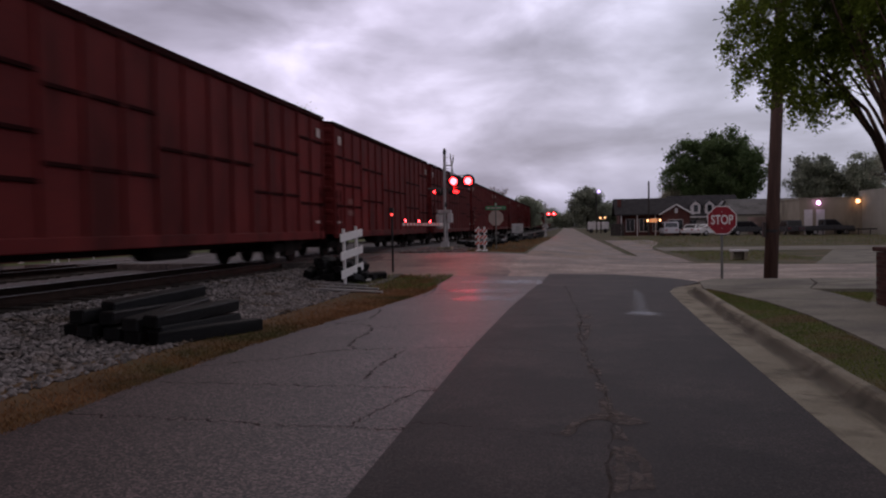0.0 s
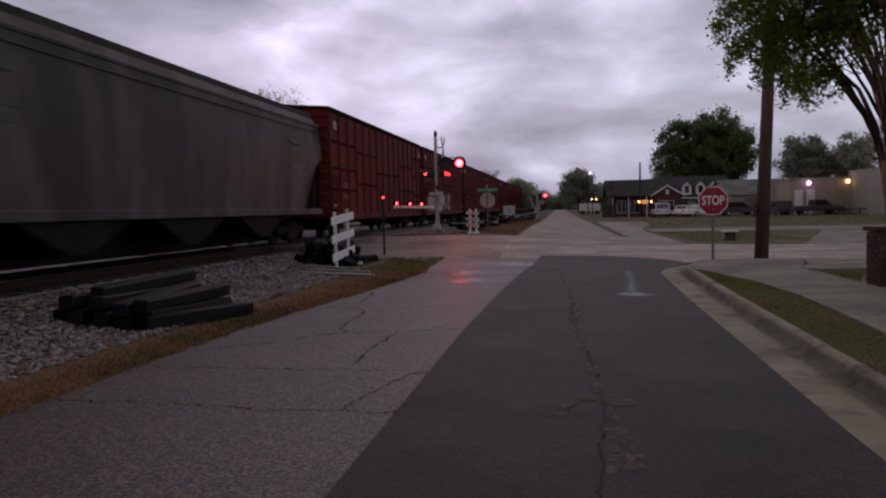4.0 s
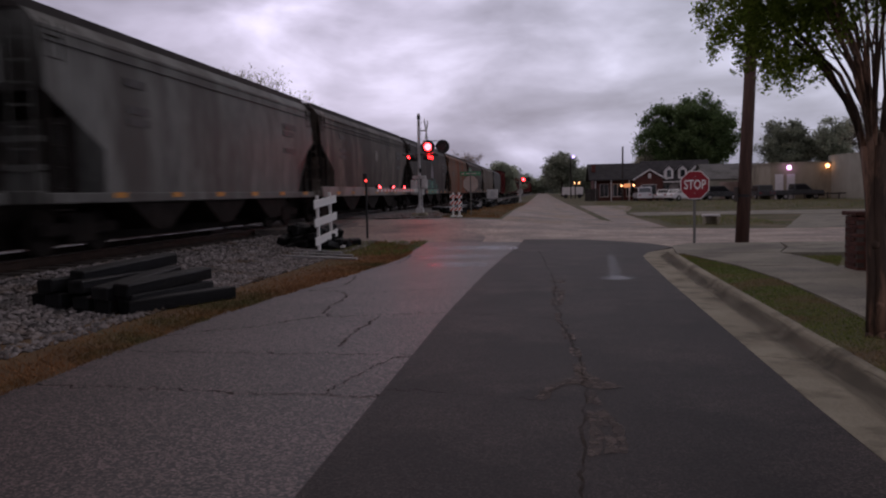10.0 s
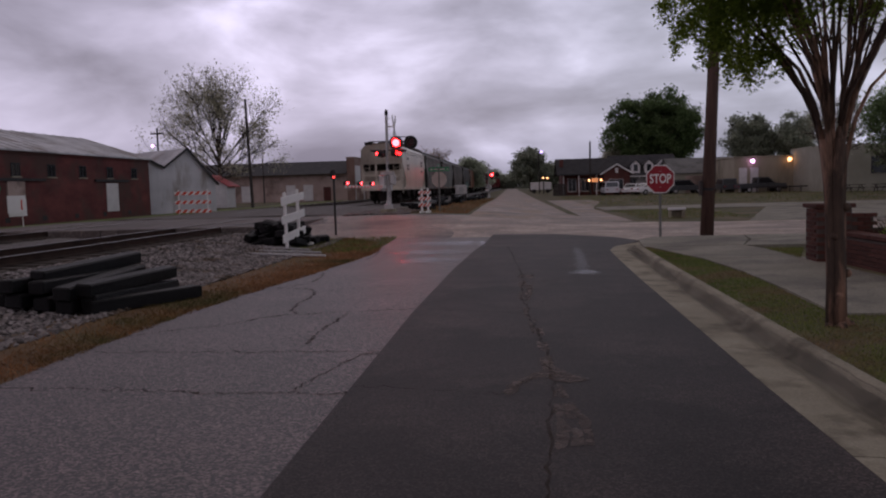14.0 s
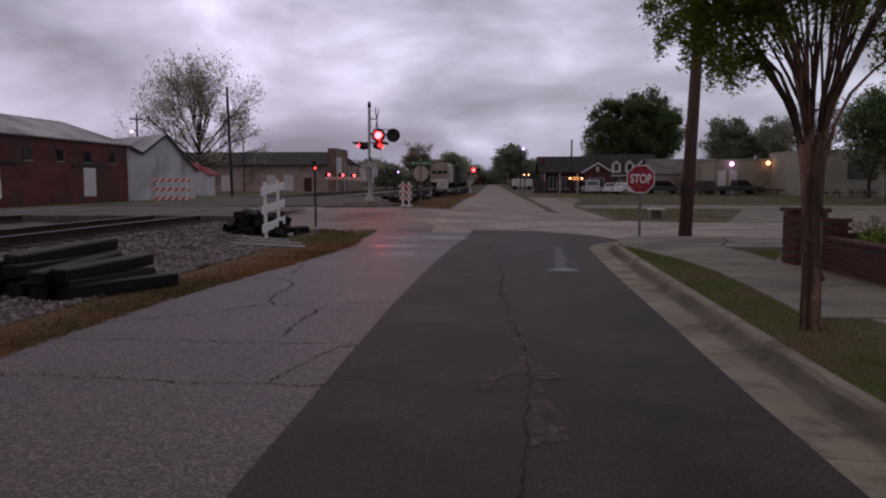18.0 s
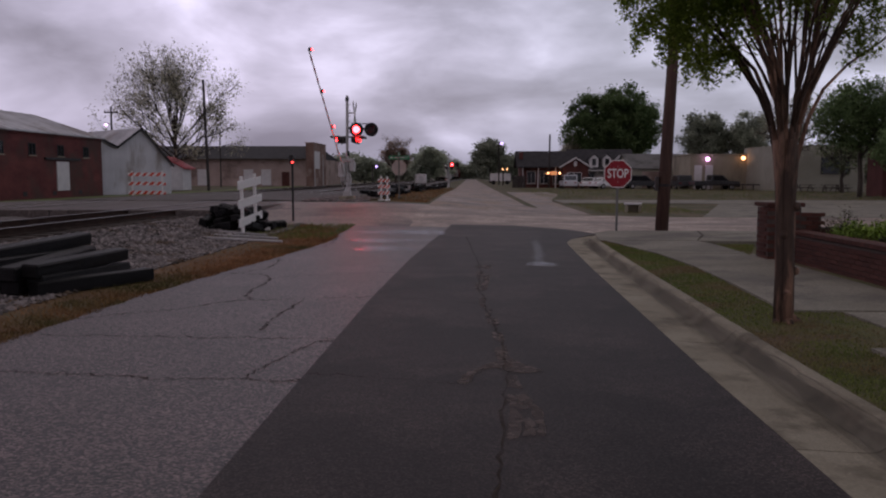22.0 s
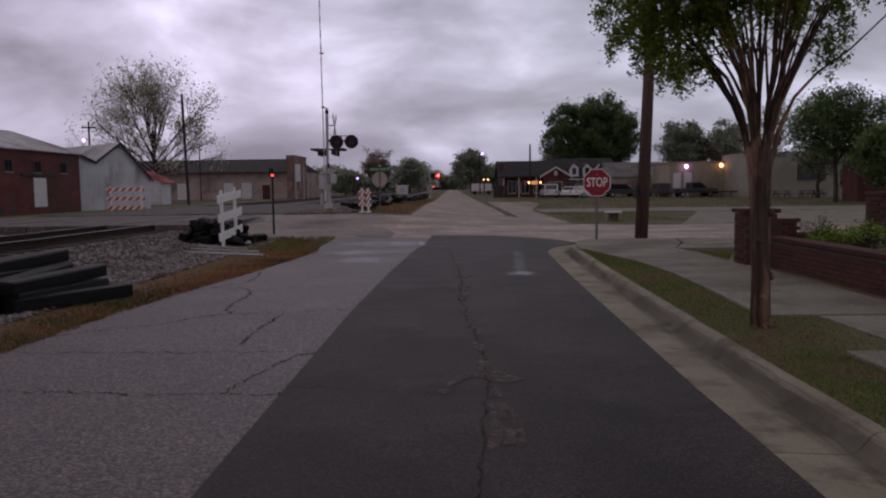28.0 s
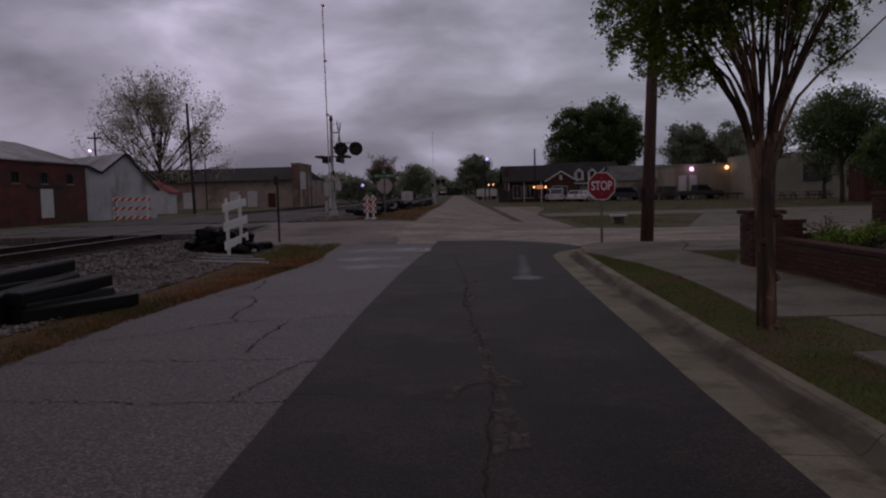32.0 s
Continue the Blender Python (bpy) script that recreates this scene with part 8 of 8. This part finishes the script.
# ---- parked cars ----
def car_thing(x, y, turn, paint, label, kind="sedan", name="car"):
    c = thing(name, pose(x, y, 0, 0, 0, turn), label, "car", "parked cars")
    tall = {"sedan": 1.42, "van": 1.75, "suv": 1.7, "pickup": 1.75}[kind]
    L, W = {"sedan": (4.6, 1.75), "van": (4.9, 1.9), "suv": (4.7, 1.85), "pickup": (5.4, 1.95)}[kind]
    low = {"sedan": [(-2.3, 0.35), (-2.32, 0.75), (-1.5, 0.92), (1.2, 0.95), (2.2, 0.85), (2.3, 0.5), (2.25, 0.3)], "van": [(-2.45, 0.35), (-2.45, 0.95), (2.0, 1.0), (2.42, 0.8), (2.45, 0.35)], "suv": [(-2.35, 0.4), (-2.35, 0.95), (1.3, 1.0), (2.3, 0.92), (2.35, 0.4)], "pickup": [(-2.7, 0.5), (-2.7, 1.05), (1.4, 1.05), (2.6, 1.0), (2.7, 0.5)]}[kind]
    cab = {"sedan": [(-1.7, 0.92), (-1.0, tall), (0.45, tall), (1.25, 0.95)], "van": [(-2.42, 0.96), (-2.3, tall), (0.7, tall), (1.7, 1.0)], "suv": [(-2.32, 0.96), (-2.1, tall), (0.4, tall), (1.2, 1.0)], "pickup": [(-0.7, 1.05), (-0.6, tall), (0.6, tall), (1.4, 1.05)]}[kind]
    bm = B()
    ngon_prism(bm, [(px, -W / 2, pz) for px, pz in low], (0, W, 0))
    bmesh.ops.bevel(bm, geom=bm.edges[:], offset=0.06, segments=2, affect="EDGES")
    body = part("body", bm, paint, c, smooth=False)
    bm = B()
    ngon_prism(bm, [(px, -W / 2 + 0.1, pz) for px, pz in cab], (0, W - 0.2, 0))
    bmesh.ops.bevel(bm, geom=bm.edges[:], offset=0.05, segments=2, affect="EDGES")
    part("cabin", bm, paint, c)
    zc0, zc1 = cab[0][1] + 0.06, tall - 0.12
    for sy in (-1, 1):
        bm = B()
        f0 = 0.1
        pts = [(cab[0][0] + 0.25, zc0), (cab[1][0] + 0.12, zc1), (cab[2][0] - 0.05, zc1), (cab[3][0] - 0.22, zc0)]
        ngon_prism(bm, [(px, sy * (W / 2 - 0.097), pz) for px, pz in pts], (0, sy * 0.01, 0))
        part("side_window", bm, M_GLASS, c)
    for (ax, az), (bx_, bz) in ((cab[0], cab[1]), (cab[3], cab[2])):
        n_ = 0.012 * (-1 if ax < 0 else 1)
        bm = B()
        p0, p1 = Vector((ax, 0, az)).lerp(Vector((bx_, 0, bz)), 0.15), Vector((ax, 0, az)).lerp(Vector((bx_, 0, bz)), 0.85)
        ngon_prism(bm, [(p0.x + n_, -W / 2 + 0.22, p0.z), (p0.x + n_, W / 2 - 0.22, p0.z), (p1.x + n_, W / 2 - 0.25, p1.z), (p1.x + n_, -W / 2 + 0.25, p1.z)], (n_, 0, 0.004))
        part("windscreen", bm, M_GLASS, c)
    for wx in (-L * 0.3, L * 0.31):
        for sy in (-1, 1):
            bm = B()
            tube(bm, (wx, sy * (W / 2 - 0.2), 0.33), (wx, sy * (W / 2 + 0.01), 0.33), 0.33, seg=16)
            wh = part("wheel", bm, M_TYRE, c)
            tb("rim", M_GALV, wh, (wx, sy * (W / 2 - 0.02), 0.33), (wx, sy * (W / 2 + 0.018), 0.33), 0.2, seg=12)
    for sy in (-0.6, 0.6):
        bx("headlight", M_LABEL, c, L / 2 - 0.06, L / 2 + 0.0, sy - 0.16, sy + 0.16, 0.62, 0.76)
        bx("tail_light", M_RED, c, -L / 2 - 0.03, -L / 2 + 0.03, sy - 0.12, sy + 0.12, 0.68, 0.82)
    bx("bumper", M_BLACK, c, L / 2 - 0.08, L / 2 + 0.04, -W / 2 + 0.15, W / 2 - 0.15, 0.36, 0.52, 0.03)
    return c


P_SILVER = mat("silver_car_paint", (0.50, 0.50, 0.53), (0.60, 0.60, 0.63), 1, 0.35, 0.0, 10, metal=0.4, spread=0.03)
P_WHITE = mat("white_car_paint", (0.72, 0.72, 0.74), (0.80, 0.80, 0.82), 1, 0.35, 0.0, 10, spread=0.03)
P_DARK = mat("dark_car_paint", (0.06, 0.064, 0.07), (0.085, 0.089, 0.096), 1, 0.3, 0.0, 10, metal=0.2, spread=0.05)
car_thing(12.0, 101.5, 90, P_SILVER, "silver minivan parked nose away", "van")
car_thing(15.0, 101.0, 60, P_WHITE, "white sedan parked before the house")
car_thing(16.6, 98.0, 25, P_WHITE, "white sedan parked askew in the yard")
car_thing(20.7, 98.5, 10, P_DARK, "dark hatchback parked on the grass edge", "suv")
car_thing(25.2, 97.0, 90, P_DARK, "dark utility vehicle parked by the store", "suv")
car_thing(28.0, 92.5, 5, P_DARK, "dark pickup truck parked by the tan shop", "pickup", "pickup_truck")
fence = thing("yard_rail", pose(0, 0, 0), "low dark yard rail beside the tan shop", "fence")
for k in range(8):
    tb("post", M_DPOLE, fence, (27 + k * 1.2, 90.5, -0.1), (27 + k * 1.2, 90.5, 0.75), 0.06, seg=6)
bx("rail", M_DPOLE, fence, 26.9, 35.5, 90.46, 90.54, 0.55, 0.68)


# ---- what moves ----
def motions():
    # the train rolls away at a steady speed
    for ob, s in TRAIN:
        x, y, z = ob.matrix_basis.translation
        walk(ob, [(t, pose(x, y + SPEED * t, z)) for t in (0, 8, 16, 24, 32)])
    # gate arms: down until 19 s, then they swing upright
    up = [(0, 0), (16, 0), (18.9, 0), (19.5, 6.5), (20, 11.5), (21, 21.5), (22, 31), (23, 40), (24, 50), (25, 61), (25.5, 67), (26.5, 78), (27.5, 86), (28, 87.5), (30, 88), (32, 88)]
    walk(gate_near, [(t, pose(-0.12, 0, 1.13, -a)) for t, a in up])
    walk(gate_west, [(t, pose(-0.12, 0, 1.13, -a)) for t, a in up])
    late = [(0, 0), (26.5, 0), (28, 20), (30, 60), (31, 86), (32, 88)]
    for arm in (gate_far, gate_far_b):
        walk(arm, [(t, pose(-0.12, 0, 1.13, -a)) for t, a in late])
    # flashers: lens discs flip in turn between bright and dark faces, imitating switched lamps
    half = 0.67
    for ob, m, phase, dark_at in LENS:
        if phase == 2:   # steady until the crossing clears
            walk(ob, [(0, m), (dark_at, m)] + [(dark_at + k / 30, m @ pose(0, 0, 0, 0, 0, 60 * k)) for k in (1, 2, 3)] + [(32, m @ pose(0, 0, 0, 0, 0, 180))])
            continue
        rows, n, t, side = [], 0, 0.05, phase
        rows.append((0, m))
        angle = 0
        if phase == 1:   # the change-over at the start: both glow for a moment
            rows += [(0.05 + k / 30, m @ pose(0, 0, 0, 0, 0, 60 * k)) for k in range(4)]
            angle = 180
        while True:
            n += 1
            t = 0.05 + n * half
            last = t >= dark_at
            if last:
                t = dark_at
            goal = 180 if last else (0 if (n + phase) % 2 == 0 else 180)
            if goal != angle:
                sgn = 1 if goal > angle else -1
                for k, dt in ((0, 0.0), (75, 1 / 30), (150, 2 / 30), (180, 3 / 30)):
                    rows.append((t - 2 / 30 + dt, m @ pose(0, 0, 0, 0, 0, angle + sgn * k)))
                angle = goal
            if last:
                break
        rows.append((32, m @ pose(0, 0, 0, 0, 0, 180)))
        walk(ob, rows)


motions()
